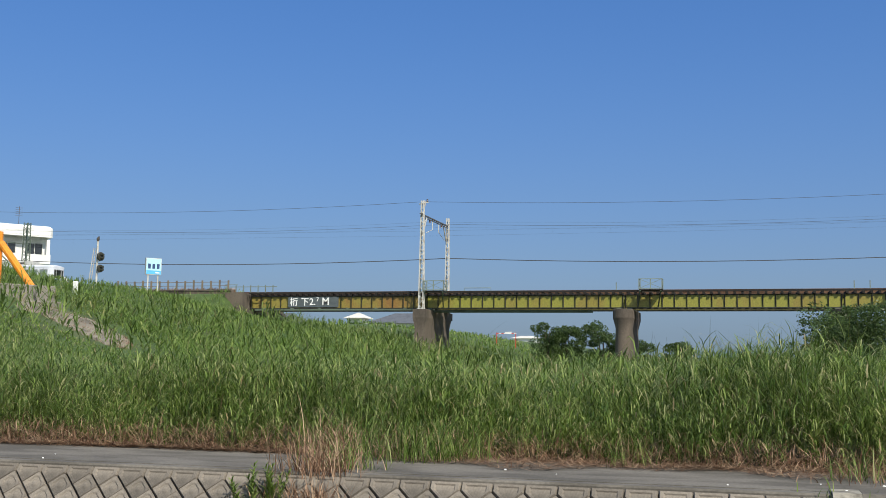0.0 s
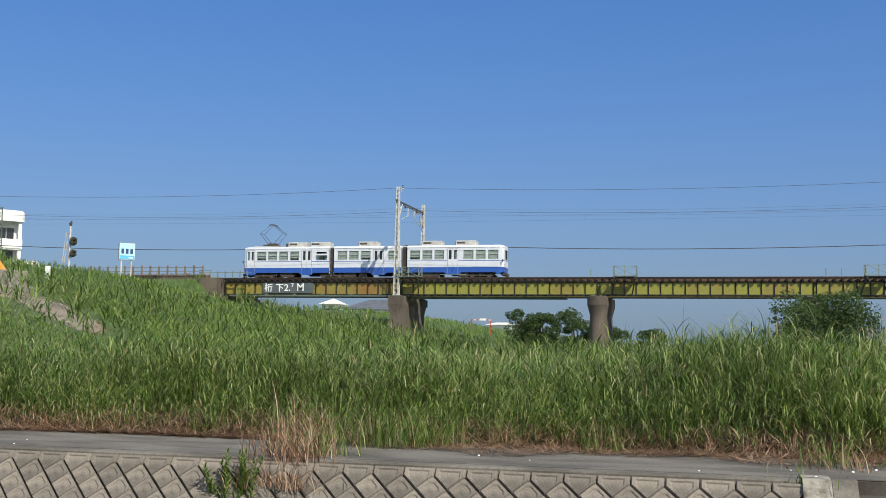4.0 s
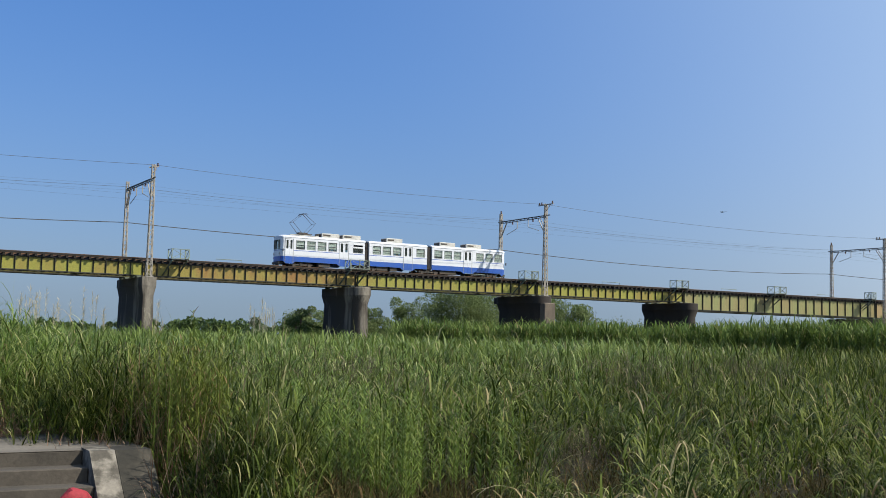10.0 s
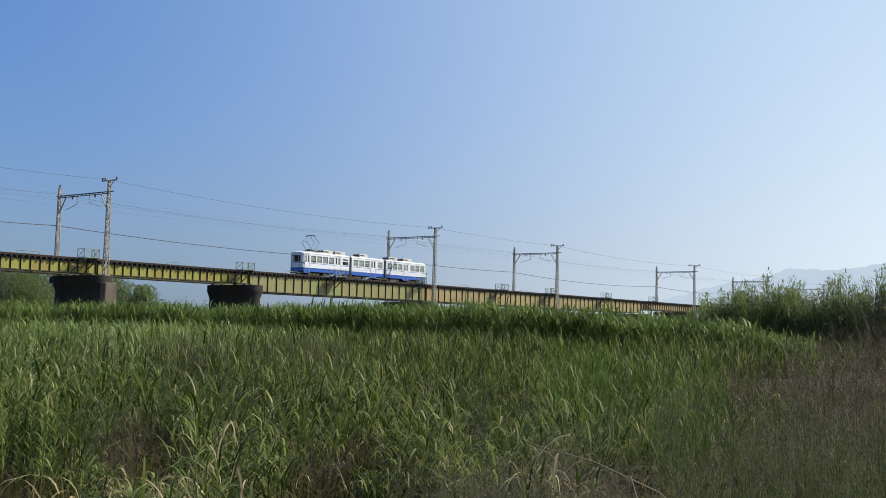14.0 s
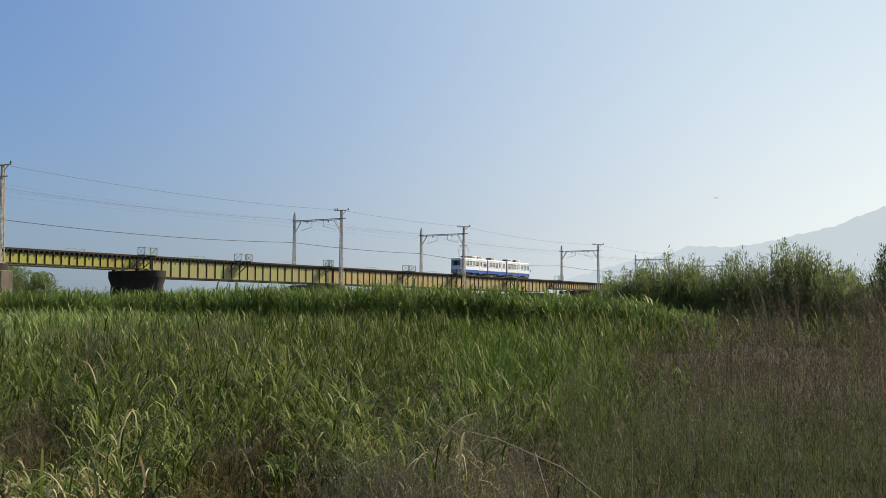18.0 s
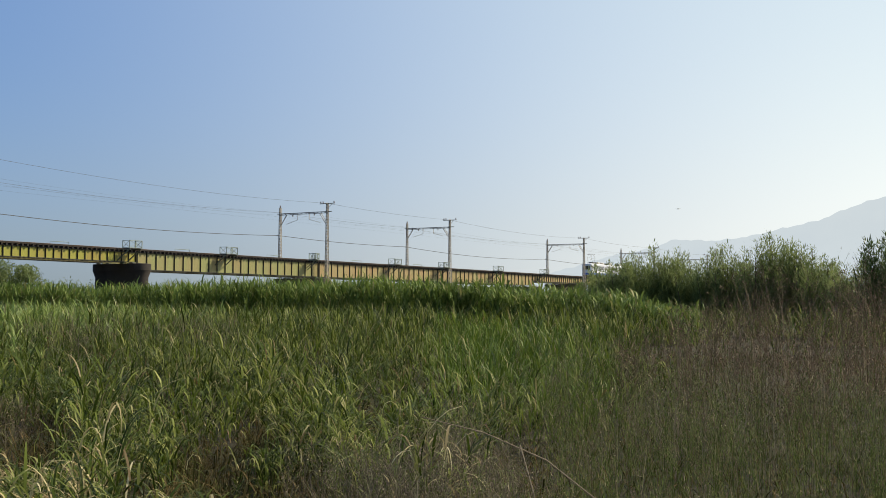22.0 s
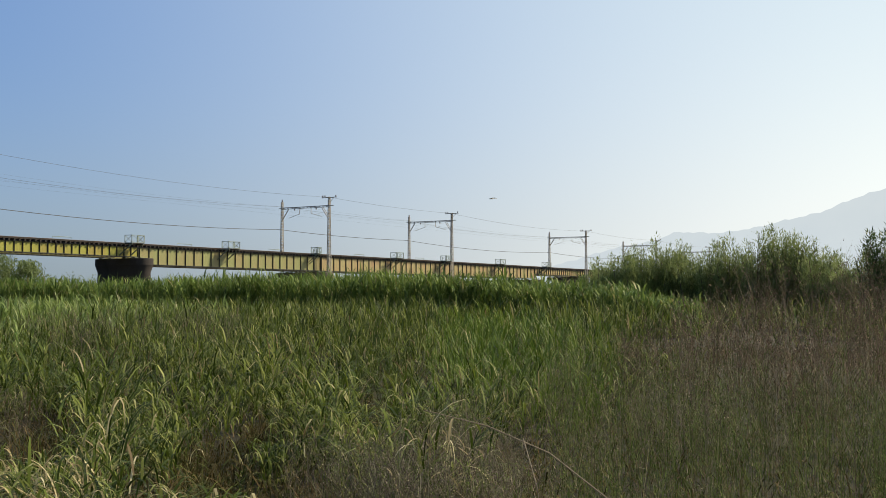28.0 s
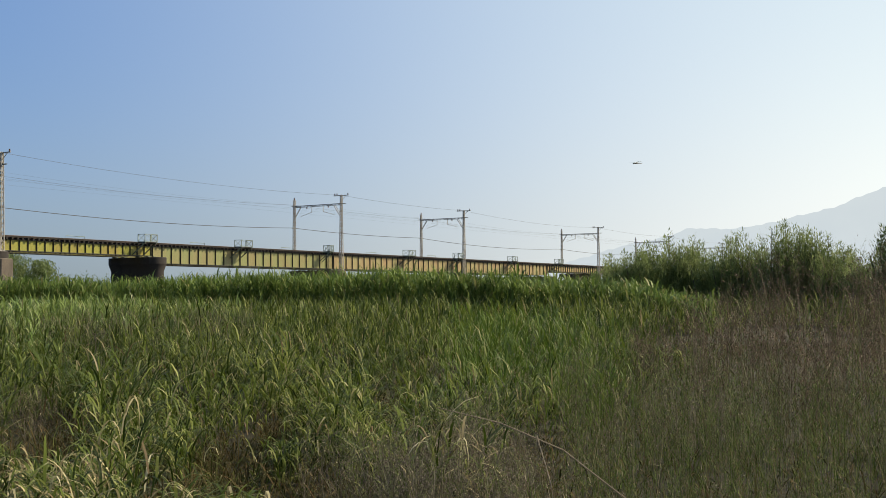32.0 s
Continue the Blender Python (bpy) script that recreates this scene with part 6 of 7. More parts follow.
# levee grass
xy = clear_of(scatter(15000, -47, -15, 36, 92), LEVEE_BARE)
tall_xy = clear_of(xy, SHORT)
h = 0.52 + 0.14 * patch(tall_xy, 3.5) + rng.normal(0, 0.1, len(tall_xy))
h = h * np.where((tall_xy[:, 1] > 60) & (tall_xy[:, 0] < -33), 0.8, 1.0)
a = tall_grass(tall_xy, h, 7, 0.042, 2, stem=False, leaf_len=0.8, lean=(0.2, 1.0), low=0.15, arch=1.0)
xy = clear_of(scatter(9000, -38, -20, 34, 54), LEVEE_BARE)
b = tall_grass(xy, rng.uniform(0.08, 0.2, len(xy)), 4, 0.045, 2, stem=False, leaf_len=1.0, lean=(0.2, 1.1))
xy = scatter(5000, -60, -15, 92, 190)
c = tall_grass(xy, 0.5 + rng.normal(0, 0.1, len(xy)), 4, 0.12, 2, stem=False, leaf_len=0.9, lean=(0.1, 0.9))
xy = scatter(2500, -56, -44, 36, 90)
e = tall_grass(xy, np.where(xy[:, 1] > 58, 0.5, 0.6) + rng.normal(0, 0.04, len(xy)), 4, 0.04, 2, stem=False, leaf_len=0.9, lean=(0.1, 0.9))
stuff("levee_grass", joined([a, b, c, e]), LEVEE_LEAF, "knee-high green grass on the levee slope", "grass")
xy = scatter(1500, -57, -46.5, 92.4, 93.2)
stuff("embankment_grass", tall_grass(xy, rng.uniform(0.3, 0.7, len(xy)), 4, 0.05, 2, stem=False, leaf_len=0.9), STRAW, "dry yellow grass along the embankment top", "dry grass")
PATH = worn("trodden_grey_soil", (0.25, 0.21, 0.165), (0.14, 0.125, 0.085), 0.95, big=0.9, small=9, bumps=0.9)
pm = Mesh()
rings = []
pr = random.Random(31)
for k in range(len(PATH_UP) - 1):
    for q in range(5):
        t = q / 5
        (xu, yu), (xl, yl) = [tuple(a_ + (b_ - a_) * t for a_, b_ in zip(p_[k], p_[k + 1])) for p_ in (PATH_UP, PATH_LOW)]
        e0, e1 = pr.uniform(-0.08, 0.06), pr.uniform(0.94, 1.08)
        fs_ = [e0 + (e1 - e0) * c / 10 for c in range(11)]
        rings.append([(xl + (xu - xl) * f, yl + (yu - yl) * f, float(ground_z(xl + (xu - xl) * f, yl + (yu - yl) * f)) + (0.05 if 0 < c < 10 else -0.12)) for c, f in enumerate(fs_)])
pm.loft(rings, caps=False, closed=False)
tagged(part("levee_path", pm, PATH), "trodden grey earth path down the levee slope", "path", kind="structure")
n = 2200
f, u = rng.uniform(0, 5.99, n), rng.uniform(0, 1, n)
k_ = f.astype(int)
up_, lo_ = np.array(PATH_UP), np.array(PATH_LOW)
fr = (f - k_)[:, None]
xy = (up_[k_] * (1 - fr) + up_[k_ + 1] * fr) * u[:, None] + (lo_[k_] * (1 - fr) + lo_[k_ + 1] * fr) * (1 - u[:, None])
stuff("path_straw", tall_grass(xy, rng.uniform(0.05, 0.18, n), 3, 0.03, 2, stem=False, leaf_len=1.0, lean=(0.6, 1.4)), STRAW, "thin dry grass on the trodden path", "dry grass")

# ---- trees and shrubs ----
def leaf_cloud(centres, radii, n, size, squash=0.8):
    """Small leaves in uneven clumps: three-sided folded leaves as pairs of triangles."""
    k = rng.integers(0, len(centres), n)
    v = rng.normal(0, 1, (n, 3))
    v /= np.linalg.norm(v, axis=1)[:, None]
    r = radii[k] * rng.uniform(0.35, 1.0, n) ** 0.5
    p = centres[k] + v * r[:, None] * np.array([1, 1, squash])
    a = rng.normal(0, 1, (n, 3))
    a /= np.linalg.norm(a, axis=1)[:, None]
    b = np.cross(a, rng.normal(0, 1, (n, 3)))
    b /= np.linalg.norm(b, axis=1)[:, None]
    s = size * rng.uniform(0.6, 1.3, n)
    co = np.stack([p - a * s[:, None], p + b * s[:, None] * 0.45, p + a * s[:, None], p - b * s[:, None] * 0.45], 1).reshape(-1, 3)
    i = np.arange(n)[:, None] * 4
    tris = np.concatenate([i + np.array([0, 1, 2]), i + np.array([0, 2, 3])])
    return co, tris


def tree(name, label, x, y, height, spread_r, mat, leaves, size, clumps, base=0.25, seed=0, trunk_r=0.14):
    z0 = float(ground_z(x, y)) - 0.05
    rd = random.Random(seed)
    t = thing(name, label, "tree" if name == "tree" else "shrub", "trees and shrubs of the plain", at=(x, y, z0))
    tm = Mesh()
    cs, rs = [], []
    for s in range(3 if name != "tree" else 1):
        lean = (rd.uniform(-0.2, 0.2) * spread_r, rd.uniform(-0.2, 0.2) * spread_r)
        tm.tube([(lean[0] * 0.2, lean[1] * 0.2, 0), (lean[0] * 0.6, lean[1] * 0.6, height * 0.4), (lean[0], lean[1], height * 0.85)], [trunk_r, trunk_r * 0.7, trunk_r * 0.2], 7)
    part("trunk", tm, BARK, t)
    for k in range(clumps):
        a, u = rd.uniform(0, 6.283), rd.uniform(base, 1)
        w = math.sin(math.pi * min(1, 0.15 + 0.85 * (1 - u) ** 0.7)) if u > 0.75 else 1.0
        rr = spread_r * rd.uniform(0.25, 0.95) * max(0.25, min(1, w + 0.15))
        c = (rr * math.cos(a), rr * math.sin(a), height * u * (1 - 0.12 * (rr / spread_r) ** 2))
        cs.append(c)
        rs.append(rd.uniform(0.24, 0.42) * spread_r)
        lm = Mesh()
        lm.tube([(0, 0, max(0.2, c[2] * 0.45)), (c[0] * 0.5, c[1] * 0.5, c[2] * 0.75), c], [trunk_r * 0.4, trunk_r * 0.25, trunk_r * 0.08], 5)
        if k < 14:
            part("limb", lm, BARK, t)
    part("crown", tri_mesh("crown", *leaf_cloud(np.array(cs), np.array(rs), leaves, size), mat), None, t)
    return t


tree("shrub", "dark green shrub overgrown round a bridge pier", 7.4, 88.5, 5.6, 4.3, FOLIAGE, 32000, 0.12, 70, 0.05, 1)
tree("shrub", "dark green shrub overgrown round a bridge pier", 4.6, 89.0, 4.2, 2.0, FOLIAGE, 3500, 0.11, 18, 0.15, 11)
tree("shrub", "vine-covered green growth on the face of a pier", 7.4, 90.4, 6.2, 1.2, FOLIAGE, 3000, 0.1, 16, 0.4, 12)
tree("tree", "round dark green tree beyond the bridge", -18.4, 140, 6.3, 2.6, FOLIAGE, 7000, 0.14, 34, 0.1, 2)
for k, (x, h_, r_) in enumerate(((-25, 5.0, 2.0), (-22.5, 5.2, 1.8), (-15.5, 5.2, 1.8), (-12.5, 4.6, 1.7), (-9, 4.4, 1.8))):
    tree("shrub", "low green shrub beyond the bridge", x, 138 + k % 3, h_ * 0.9, r_ * 1.25, FOLIAGE, 6500, 0.15, 34, 0.02, 20 + k)
tree("tree", "broad grey-green willow behind the bridge pier", 70, 114, 7.9, 4.8, WILLOW_FAR, 34000, 0.115, 90, 0.05, 3)
tree("tree", "broad grey-green willow behind the bridge pier", 82, 116, 7.6, 4.6, WILLOW_FAR, 28000, 0.115, 80, 0.05, 4)
tree("tree", "broad grey-green willow behind the bridge pier", 76, 118, 6.8, 4.2, WILLOW_FAR, 20000, 0.115, 56, 0.05, 14)
tree("shrub", "low green willow shrub behind the bridge", 88, 115, 5.8, 3.8, WILLOW_FAR, 11000, 0.14, 30, 0.1, 5)
for k, (x, h_, r_) in enumerate(((63, 6.0, 2.8), (58.5, 5.0, 2.6), (54, 4.8, 2.6), (50.5, 4.6, 2.2))):
    tree("shrub", "low grey-green willow shrub behind the bridge", x, 115 + k % 2, h_, r_, WILLOW_FAR, 10000, 0.115, 34, 0.03, 70 + k)
tree("shrub", "dark thicket beside the bridge pier", 42.2, 99, 3.6, 2.0, FOLIAGE, 3500, 0.11, 18, 0.2, 6)
# willow shrubs before the far end of the bridge: upright leafy shoots from one stool
def willow(az, d, top, r, mat, shoots, leaves, seed):
    x, y = d * math.sin(radians(az)), d * math.cos(radians(az))
    z0 = float(ground_z(x, y)) - 0.05
    rd = np.random.default_rng(seed)
    height = top - z0
    t = thing("willow_shrub", "pale green willow shrub with upright leafy shoots", "shrub", "trees and shrubs of the plain", at=(x, y, z0))
    geo = []
    a, q = rd.uniform(0, 6.283, shoots), np.sqrt(rd.uniform(0, 1, shoots))
    hs = height * rd.uniform(0.68, 1.0, shoots) * (1 - 0.3 * q ** 2)
    for k in range(shoots):
        tip = np.array([r * q[k] * math.cos(a[k]), r * q[k] * math.sin(a[k]), hs[k]])
        foot = np.array([tip[0] * 0.25, tip[1] * 0.25, 0.0])
        bend = np.array([tip[0] * 0.8, tip[1] * 0.8, hs[k] * 0.55])
        if k < 9:
            part("stem", Mesh().tube([foot, bend, tip], [0.05, 0.03, 0.008], 5), BARK, t)
        n = leaves
        f = 1 - 0.82 * rd.uniform(0, 1, n) ** 0.8
        c = foot * ((1 - f) ** 2)[:, None] + bend * (2 * f * (1 - f))[:, None] + tip * (f ** 2)[:, None]
        w = (0.16 + 0.62 * np.sqrt(1 - f)) * (0.6 + 0.25 * r / 2)
        ang = rd.uniform(0, 6.283, n)
        rad = w * np.sqrt(rd.uniform(0, 1, n))
        c = c + np.column_stack([rad * np.cos(ang), rad * np.sin(ang), rd.normal(0, 0.08, n)])
        geo.append(blades(c, ang, rd.uniform(0.13, 0.24, n), rd.uniform(0.07, 0.11, n), rd.uniform(0.2, 1.5, n), np.zeros(n), 1))
    part("crown", tri_mesh("crown", *joined(geo), mat), None, t)


for k, (az, d, top, r_) in enumerate(((67.1, 63, 2.3, 1.5), (68.2, 64, 3.6, 2.1), (69.5, 63, 3.9, 2.2), (70.8, 64, 3.8, 2.1), (72.1, 62, 3.0, 1.8), (73.1, 61, 3.8, 1.8), (74.6, 60, 3.9, 2.0), (75.9, 60, 4.3, 1.8), (76.9, 60, 3.9, 1.6), (78.2, 58, 3.0, 1.8), (79.7, 56, 2.5, 1.8), (81.4, 46, 3.5, 1.5), (82.8, 50, 3.4, 2.2), (85.5, 50, 3.6, 2.6))):
    willow(az, d, top, r_, FOLIAGE if k == 11 else WILLOW, 40, 430, 40 + k)


# far woods along the horizon
def wood(name, label, pts, count, size, mat, height):
    """A far line of woods: leaf clumps of uneven height along a line."""
    pts = np.array(pts, float)
    seg = rng.integers(0, len(pts) - 1, count)
    t = rng.uniform(0, 1, count)[:, None]
    c = pts[seg] * (1 - t) + pts[seg + 1] * t
    hgt = height * (0.55 + 0.3 * np.abs(np.sin(c[:, 0] / 23 + c[:, 1] / 31)) + 0.25 * rng.uniform(0, 1, count))
    cen = np.column_stack([c, -1.2 + hgt * rng.uniform(0.2, 0.9, count)])
    geo = leaf_cloud(cen, hgt * 0.28, count * 60, size)
    return stuff(name, geo, mat, label, "woods")


wood("far_woods", "distant dark green woods along the river plain", [(-30, 420), (60, 400), (160, 330), (260, 270), (420, 250), (620, 250)], 560, 0.8, FOLIAGE, 6.5)
wood("far_woods", "distant hedge of green bushes behind the bridge", [(38, 150), (62, 158), (88, 165), (110, 168), (150, 170)], 260, 0.3, FOLIAGE, 3.4)
wood("far_woods", "low green bushes close behind the bridge piers", [(46, 113), (60, 113), (88, 114), (106, 113)], 260, 0.14, WILLOW_FAR, 4.6)
wood("willow_thicket", "dense green thicket behind the willow shrubs", [(65.5, 28), (69, 21), (71, 12), (71, 3)], 150, 0.13, WILLOW_FAR, 4.2)

# ---- dry weeds ----
def weed_bush(xy, height, branches, reach, twig, seeds, seed_size, spread=(0.35, 1.0), foot=0.3, slender=False):
    """Wiry stems that fork into sprays; small leaves or seed heads sit along the outer half of each spray."""
    n = len(xy)
    base = np.column_stack([xy, ground_z(xy[:, 0], xy[:, 1]) - 0.03])
    az, tilt = rng.uniform(0, 6.283, n), rng.uniform(0, 0.22, n)
    g = [blades(base, az, height, np.full(n, twig * 1.3), tilt, tilt * 0.5, 2)]
    heads = []
    for k in range(branches):
        f = foot + (0.97 - foot) * rng.uniform(0, 1, n)
        p = base.copy()
        p[:, 0] += np.cos(az) * np.sin(tilt) * f * height
        p[:, 1] += np.sin(az) * np.sin(tilt) * f * height
        p[:, 2] += height * f * 0.96
        b, ln, lean = rng.uniform(0, 6.283, n), height * reach * rng.uniform(0.5, 1.2, n) * (1.25 - 0.7 * f), rng.uniform(*spread, n)
        g.append(blades(p, b, ln, np.full(n, twig), lean, rng.uniform(-0.5, 0.5, n), 2))
        for q in range(seeds):
            u = ln * rng.uniform(0.3, 1.05, n)
            heads.append(p + np.column_stack([u * np.sin(lean) * np.cos(b), u * np.sin(lean) * np.sin(b), u * np.cos(lean)]) + rng.normal(0, 0.02, (n, 3)))
    heads = np.concatenate(heads)
    if slender:
        m = len(heads)
        g.append(blades(heads, rng.uniform(0, 6.283, m), seed_size * rng.uniform(1.2, 3.0, m), np.full(m, seed_size * 0.42), rng.uniform(0.1, 1.3, m), np.zeros(m), 1))
    else:
        g.append(leaf_cloud(heads, np.full(len(heads), 0.02), len(heads), seed_size, 1.0))
    return joined(g)


# the tall brown stand
ctr = spaced(1700, 66, 91, 13.5, 24, 0.95)
d, b_ = dist(ctr), bearing(ctr)
ok = b_ > 69.5 + rng.normal(0, 1.2, len(d)) + 0.2 * (17 - d)
ctr, d, b_ = ctr[ok], d[ok], b_[ok]
top = np.interp(b_, [68, 72, 76, 91], [1.3, 2.05, 2.65, 2.6]) * np.interp(d, [13.5, 17.5, 24], [0.6, 1.0, 1.05]) * rng.uniform(0.82, 1.14, len(d)) + 0.1 * patch(ctr, 0.6)
xy = clumped(ctr, 16, 0.36)
h = np.clip(np.repeat(top, 16), 0.5, 2.9) * rng.uniform(0.66, 1.06, len(xy))
stuff("dry_weeds", weed_bush(xy, h, 17, 0.26, 0.006, 3, 0.017), BROWN, "tall brown dried weeds gone to seed", "weeds")
# grey-brown wiry stands
xy = np.concatenate([np.random.default_rng(3 + k).normal(at(b, d), s_, (n_, 2)) for k, (b, d, s_, n_) in enumerate(((37.2, 12.2, 0.3, 34), (56.6, 8.0, 0.34, 62), (58.6, 8.4, 0.34, 62), (60.6, 8.2, 0.34, 62), (57.6, 6.9, 0.34, 62), (60.0, 6.8, 0.34, 62), (55.6, 7.2, 0.26, 46), (59.4, 9.6, 0.3, 40), (63.5, 12.5, 0.4, 40), (66.0, 15.0, 0.5, 50), (64.0, 22.0, 0.5, 60), (67.0, 19.0, 0.5, 50), (69.5, 10.5, 0.5, 40)))])
h = rng.uniform(0.72, 1.05, len(xy)) * np.where(dist(xy) > 11, 1.12, 1.0)
stuff("wiry_weeds", weed_bush(xy, h, 18, 0.33, 0.0035, 3, 0.0095, (0.3, 1.1)), GREYBROWN, "grey-brown wiry weeds gone to seed in the meadow", "weeds")
# green small-leaved weeds
ctr = spaced(2400, 60, 91, 7.0, 15.5, 0.44)
ctr = ctr[open_ground(ctr)]
ctr = ctr[bearing(ctr) > np.interp(dist(ctr), [7, 11, 15.5], [62, 62.5, 66])]
xy = clumped(ctr, 7, 0.26)
h = np.clip(np.interp(dist(xy), [7, 11, 15.5], [0.8, 1.05, 1.3]) + 0.16 * patch(xy, 0.4) + 0.1 * patch(xy, 1.0), 0.35, 1.45) * rng.uniform(0.7, 1.15, len(xy))
stuff("green_wiry_weeds", weed_bush(xy, h, 15, 0.27, 0.004, 5, 0.021, (0.15, 0.8), 0.12, True), WIRY, "small-leaved green weeds with thin brown stems", "weeds")
some = rng.uniform(0, 1, len(xy)) < 0.35
stuff("seeding_weeds", weed_bush(xy[some] + 0.1, h[some] * 1.12, 13, 0.28, 0.0035, 3, 0.01), GREYBROWN, "dry brown seed sprays among the green weeds", "weeds")
xy = np.concatenate([clumped(sector(22, 35, 48, 20, 32), 6, 0.6), clumped(sector(26, 15, 30, 16, 30), 6, 0.6)])
stuff("seed_haze", weed_bush(xy, rng.uniform(1.25, 1.55, len(xy)), 12, 0.26, 0.006, 3, 0.015, foot=0.55), GREYBROWN, "thin brown seed sprays above the meadow grass", "weeds")
# bare upright canes
xy = np.array([at(b, d) for b, d in ((67.6, 7.6), (68.4, 7.7), (68.0, 7.4), (73.2, 7.9), (73.6, 7.8), (64.4, 7.2), (77.0, 8.4), (70.6, 8.6), (80.0, 8.0))])
n = len(xy)
z = ground_z(xy[:, 0], xy[:, 1])
stuff("bare_canes", blades(np.column_stack([xy, z]), rng.uniform(0, 6.28, n), rng.uniform(0.95, 1.3, n), np.full(n, 0.007), rng.uniform(0, 0.3, n), rng.uniform(-0.2, 0.4, n), 5), WITHERED, "thin bare pale stalks standing in the weeds", "weeds")
RANK = leafy("olive_weed_leaf", [(0.0, (0.075, 0.10, 0.022)), (0.5, (0.135, 0.175, 0.038)), (0.86, (0.2, 0.23, 0.056)), (0.94, (0.17, 0.115, 0.06)), (1.0, (0.26, 0.17, 0.10))], 0.3, 0.7, 0.1)
# tall rank weeds beside the steps
xy = np.concatenate([np.random.default_rng(8).normal(c_, s_, (n_, 2)) for c_, s_, n_ in (((3.95, 12.1), 0.2, 50), ((3.9, 12.9), 0.2, 44), ((4.3, 12.4), 0.2, 24))])
n = len(xy)
z = np.maximum(ground_z(xy[:, 0], xy[:, 1]), -2.1)
hh = np.clip(-0.25 + rng.normal(0, 0.2, n) - z, 0.9, 3.4)
g = [blades(np.column_stack([xy, z]), rng.uniform(0, 6.28, n), hh, np.full(n, 0.016), rng.uniform(0, 0.12, n), rng.uniform(0, 0.2, n), 3)]
for k in range(40):
    f = rng.uniform(0.3, 1.0, n)
    p = np.column_stack([xy, z + hh * f])
    g.append(blades(p, rng.uniform(0, 6.28, n), rng.uniform(0.06, 0.15, n), np.full(n, 0.014), rng.uniform(0.3, 1.1, n), rng.uniform(0.2, 1.4, n), 3))
stuff("rank_weeds", joined(g), RANK, "tall rank green weeds beside the concrete steps", "weeds")
n = 420
xy = np.column_stack([rng.normal(3.7, 0.22, n), rng.uniform(10.6, 13.6, n)])
g = blades(np.column_stack([xy, np.maximum(ground_z(xy[:, 0], xy[:, 1]), -2.3)]), rng.uniform(0, 6.28, n), rng.uniform(0.6, 1.5, n), rng.uniform(0.008, 0.018, n), rng.uniform(0, 0.4, n), rng.uniform(0.2, 1.6, n), 5)
stuff("dead_stems", g, STRAW, "reddish dead stems at the foot of the weeds", "dry grass")
# leafy upright weeds
xy = np.concatenate([np.random.default_rng(5 + k).normal(at(b, d), s_, (n_, 2)) for k, (b, d, s_, n_) in enumerate(((24.8, 10.2, 0.22, 16), (27.2, 9.6, 0.2, 14), (28.8, 9.2, 0.16, 9), (30.2, 10.2, 0.14, 6), (33.6, 10.0, 0.12, 5), (31.6, 10.8, 0.14, 6), (26.0, 11.6, 0.25, 12), (22.8, 11.4, 0.22, 10)))])
n = len(xy)
z = ground_z(xy[:, 0], xy[:, 1])
hh = rng.uniform(1.05, 1.42, n)
g = [blades(np.column_stack([xy, z]), rng.uniform(0, 6.28, n), hh, np.full(n, 0.014), rng.uniform(0, 0.08, n), rng.uniform(0, 0.15, n), 2)]
for k in range(60):
    f = 0.25 + 0.75 * k / 60
    p = np.column_stack([xy, z + hh * f])
    g.append(blades(p, np.full(n, k * 2.4) + rng.uniform(-0.4, 0.4, n), (0.2 - 0.13 * f) * rng.uniform(0.8, 1.2, n), np.full(n, 0.016), rng.uniform(0.6, 1.1, n), rng.uniform(0.2, 0.9, n), 3))
stuff("leafy_weeds", joined(g), WEED, "upright yellow-green leafy weeds", "weeds")
# a long fallen dry stalk
fs = Mesh()
fs.tube([(6.42, 4.05, -0.74), (6.75, 3.75, -0.86), (7.0, 3.4, -1.05), (7.1, 3.0, -1.35), (7.1, 2.7, -1.6)], [0.003, 0.0045, 0.006, 0.007, 0.008], 6)
fs.tube([(6.9, 3.55, -0.95), (6.6, 3.3, -1.2), (6.5, 3.2, -1.5)], [0.004, 0.0035, 0.002], 5)
solo("fallen_stalk", fs, worn("bleached_stalk", (0.16, 0.125, 0.085), (0.09, 0.07, 0.05), 0.8), "long bleached dead stalk leaning in the weeds", "stalk")

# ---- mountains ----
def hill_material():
    m, t, b = nodes("painted_haze_mountain", 1.0)
    # glowing pale blue stands in for the haze before the ridge
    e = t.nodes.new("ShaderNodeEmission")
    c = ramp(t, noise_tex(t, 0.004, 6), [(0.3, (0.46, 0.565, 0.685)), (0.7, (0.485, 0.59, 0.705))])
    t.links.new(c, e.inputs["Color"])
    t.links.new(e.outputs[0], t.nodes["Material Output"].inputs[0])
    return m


RIDGE = [(60, 0.4), (62, 0.9), (64, 1.6), (66, 2.2), (68, 2.72), (70, 3.1), (71, 3.5), (72.2, 3.45), (73.2, 3.38), (74.6, 3.62), (76.5, 4.0), (78.1, 4.4), (80.4, 5.26), (83, 6.0), (87, 6.6), (92, 7.0), (98, 6.4), (105, 5.4), (115, 4.6), (130, 4.0), (150, 3.0), (175, 2.0)]
az = np.radians(np.linspace(60, 175, 460))
el = np.interp(np.degrees(az), [q[0] for q in RIDGE], [q[1] for q in RIDGE])
el = el + 0.05 * np.sin(az * 190) * np.cos(az * 71) + 0.03 * np.sin(az * 530)
D1, D2 = 4300.0, 4100.0
top = np.column_stack([D1 * np.sin(az), D1 * np.cos(az), D1 * np.tan(np.radians(el))])
mid = np.column_stack([(D2 + 60) * np.sin(az), (D2 + 60) * np.cos(az), D1 * np.tan(np.radians(el)) * (0.6 + 0.06 * np.sin(az * 120))])
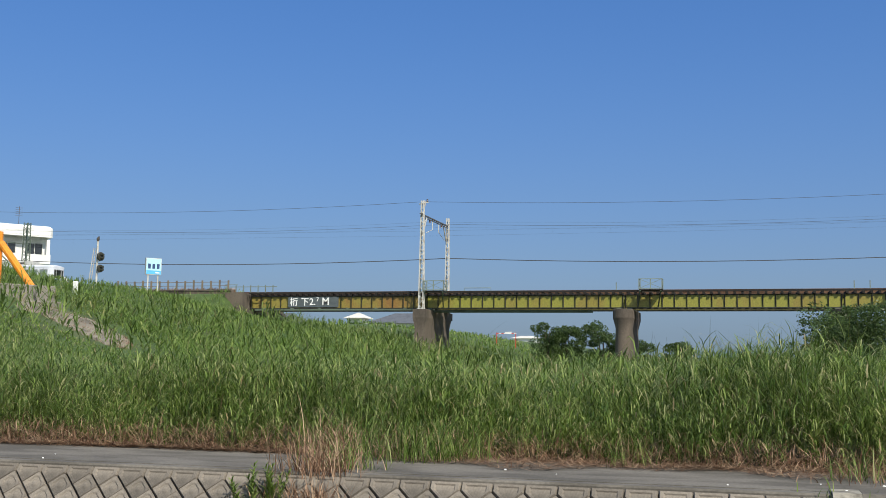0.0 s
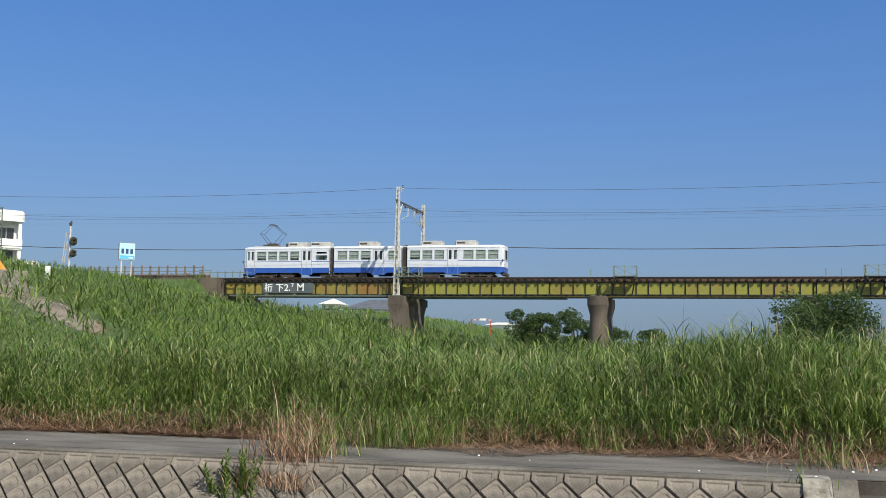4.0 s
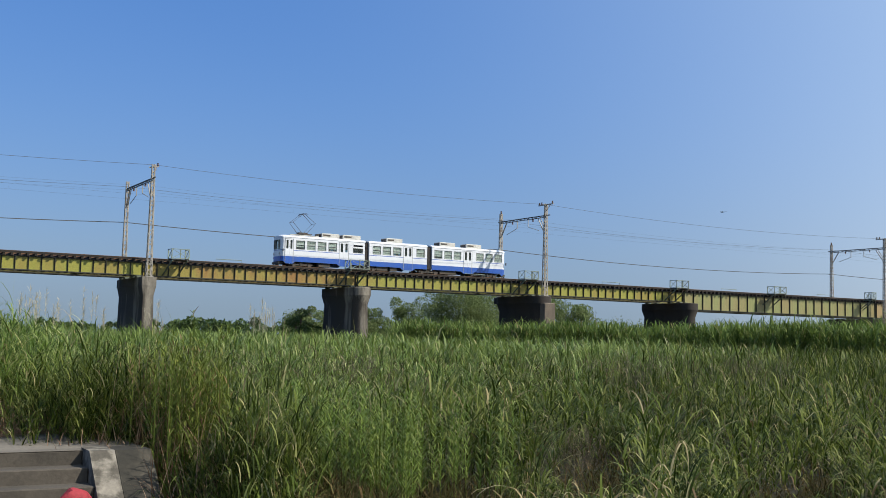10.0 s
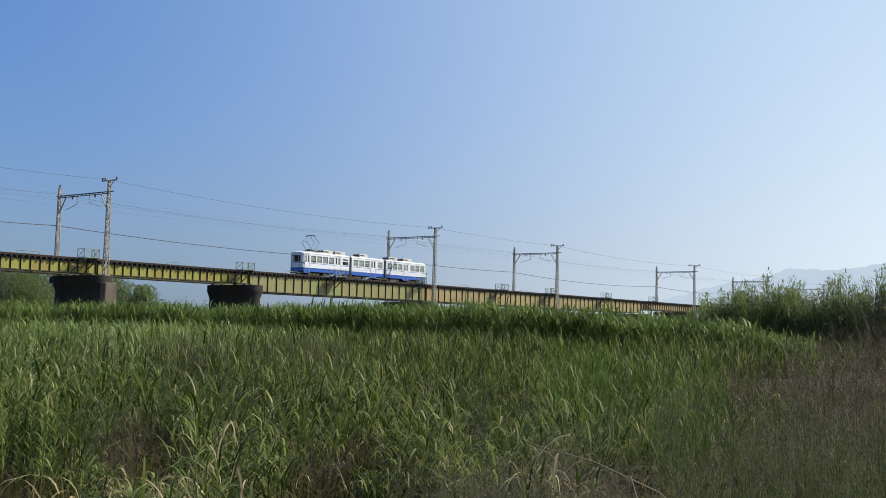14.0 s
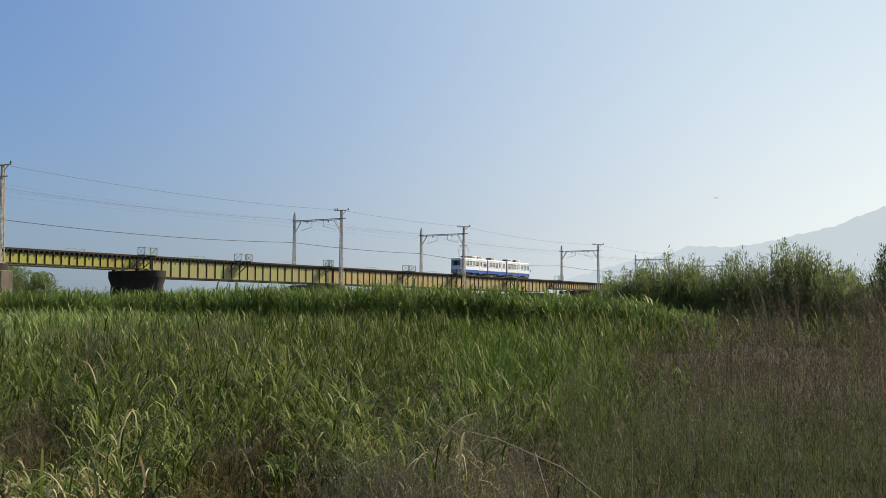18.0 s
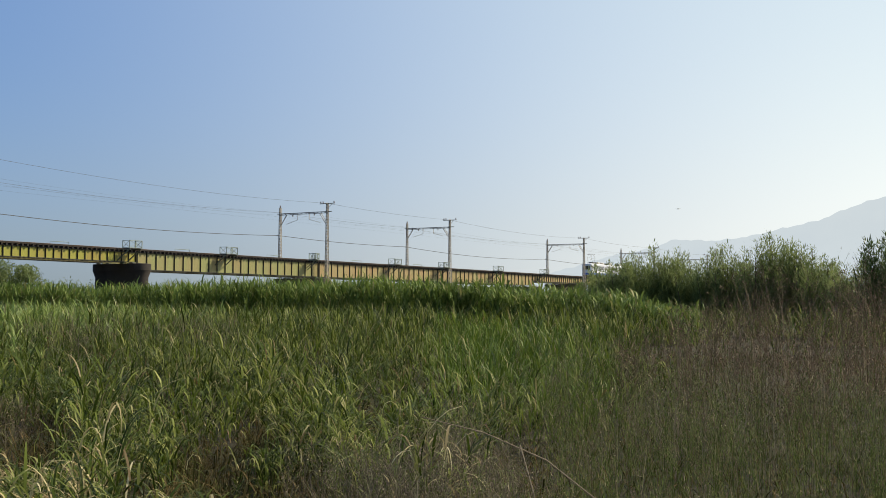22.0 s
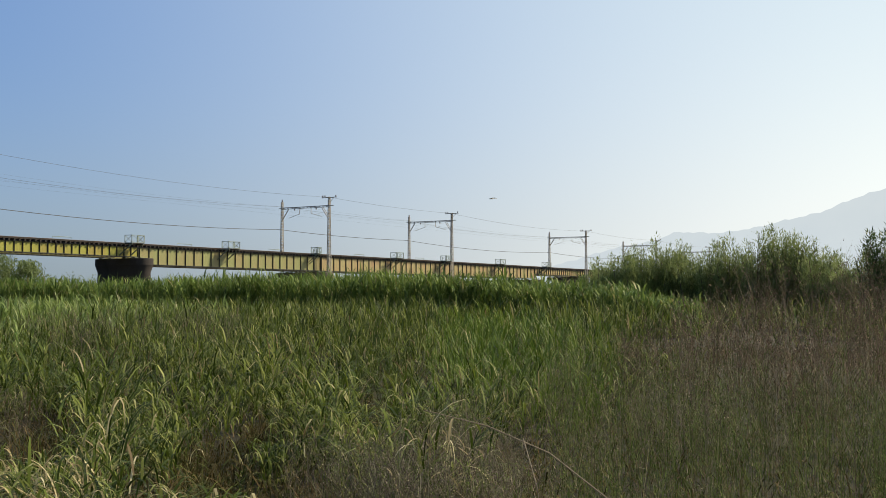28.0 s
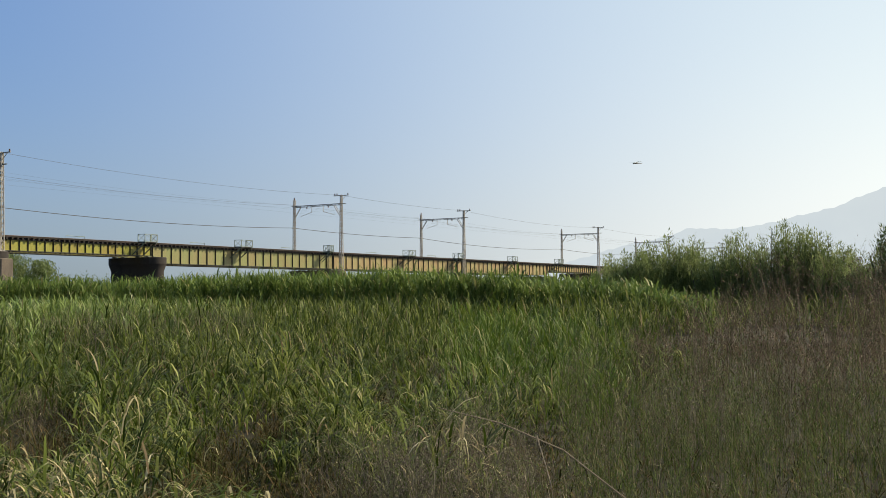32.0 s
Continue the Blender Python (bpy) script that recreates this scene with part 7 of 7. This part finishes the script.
foot = np.column_stack([D2 * np.sin(az) * 0.97, D2 * np.cos(az) * 0.97, np.full(len(az), -20.0)])
n = len(az)
i = np.arange(n - 1)
q1 = np.stack([i, i + 1, n + i + 1, n + i], 1)
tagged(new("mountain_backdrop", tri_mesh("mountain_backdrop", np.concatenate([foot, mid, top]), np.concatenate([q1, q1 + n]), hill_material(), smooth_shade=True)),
       "mountain ridge in the distance, haze painted as a pale blue glow", "mountain", kind="structure")

# ---- dragonflies ----
WING = pane_material("clear_insect_wing", (0.25, 0.22, 0.18), 0.55)
INSECT = worn("dark_insect_body", (0.05, 0.045, 0.04), (0.10, 0.08, 0.05), 0.5, big=40)


def dragonfly(size):
    f = thing("dragonfly", "small dark dragonfly with clear wings in flight", "dragonfly", "dragonflies over the meadow")
    part("body", Mesh().tube([(0.022, 0, 0.002), (0.012, 0, 0.003), (0, 0, 0.002), (-0.02, 0, 0), (-0.05, 0, -0.002)], [0.003, 0.005, 0.005, 0.0025, 0.002], 7), INSECT, f)
    part("head", Mesh().tube([(0.02, 0, 0.002), (0.024, 0, 0.002), (0.028, 0, 0.002)], [0.003, 0.0045, 0.002], 8), INSECT, f)
    for x0, sweep in ((0.01, 0.006), (0.0, -0.008)):
        for s in (-1, 1):
            w = Mesh()
            w.loft([[(x0 - 0.003, s * 0.003, 0.004), (x0 + 0.003, s * 0.003, 0.004), (x0 + 0.003, s * 0.003, 0.0046), (x0 - 0.003, s * 0.003, 0.0046)],
                    [(x0 + sweep - 0.008, s * 0.03, 0.009), (x0 + sweep + 0.004, s * 0.03, 0.009), (x0 + sweep + 0.004, s * 0.03, 0.0095), (x0 + sweep - 0.008, s * 0.03, 0.0095)],
                    [(x0 + sweep * 1.5 - 0.003, s * 0.046, 0.011), (x0 + sweep * 1.5 + 0.001, s * 0.046, 0.011), (x0 + sweep * 1.5 + 0.001, s * 0.046, 0.0114), (x0 + sweep * 1.5 - 0.003, s * 0.046, 0.0114)]])
            part("wing", w, WING, f)
    for ob in f.children:
        ob.data.transform(Matrix.Scale(size, 4))
    return f


dragonfly_a, dragonfly_b = dragonfly(1.4), dragonfly(0.62)

# ---- what moves ----
FRONT = [(0, -69.5), (1, -57.5), (2, -45.1), (3, -32.4), (4.5, -12.5), (6, 8.0), (7.5, 29.1), (9, 50.5), (11, 79.8), (13, 110.1), (15, 141.0), (17.5, 180.0), (19, 203.5), (21, 234.8), (25, 297.5), (32, 407)]
DRAGONFLY_A = [(0, 26.0, -6.0, 2.2), (10, 25.0, 1.5, 2.4), (17.5, 22.95, 7.49, 2.55), (19, 23.08, 7.18, 2.16), (20, 23.04, 7.36, 2.00), (21, 23.02, 7.48, 1.86), (22, 21.92, 7.55, 2.03), (23, 21.01, 7.06, 2.24), (24, 21.04, 6.90, 2.42), (25, 20.14, 6.40, 2.38), (27.5, 13.43, 7.17, 1.34), (28, 12.47, 6.83, 1.30), (28.5, 12.34, 7.06, 1.34), (29, 11.32, 6.80, 1.38), (29.5, 10.36, 6.46, 1.30), (30, 10.35, 6.45, 1.42), (30.5, 9.66, 5.68, 1.27), (31, 9.93, 5.24, 1.06), (31.5, 9.72, 4.54, 1.07), (32, 9.46, 3.82, 1.20)]
DRAGONFLY_B = [(0, 8.5, -6.0, 1.0), (6, 9.0, -1.0, 1.1), (9.5, 6.6, 6.0, 1.1), (10.5, 6.34, 6.69, 1.02), (11, 6.33, 6.69, 1.11), (11.5, 6.26, 6.72, 1.28), (12, 6.09, 6.88, 1.28), (12.5, 5.82, 7.07, 1.47), (13, 5.58, 7.20, 1.71), (13.5, 4.75, 7.75, 1.76), (14, 3.3, 8.2, 1.85), (16, -2.0, 9.0, 2.2), (20, -9.0, 4.0, 2.4), (32, -14.0, -6.0, 2.0)]


def motions():
    walk(train, [(t, pose(x - 12.93, Y_FAR, RAIL_TOP)) for t, x in FRONT])
    for fly, rows, turn in ((dragonfly_a, DRAGONFLY_A, 150), (dragonfly_b, DRAGONFLY_B, 120)):
        walk(fly, [(t, pose(x, y, z, 0, 8, turn + 8 * math.sin(t))) for t, x, y, z in rows])


motions()
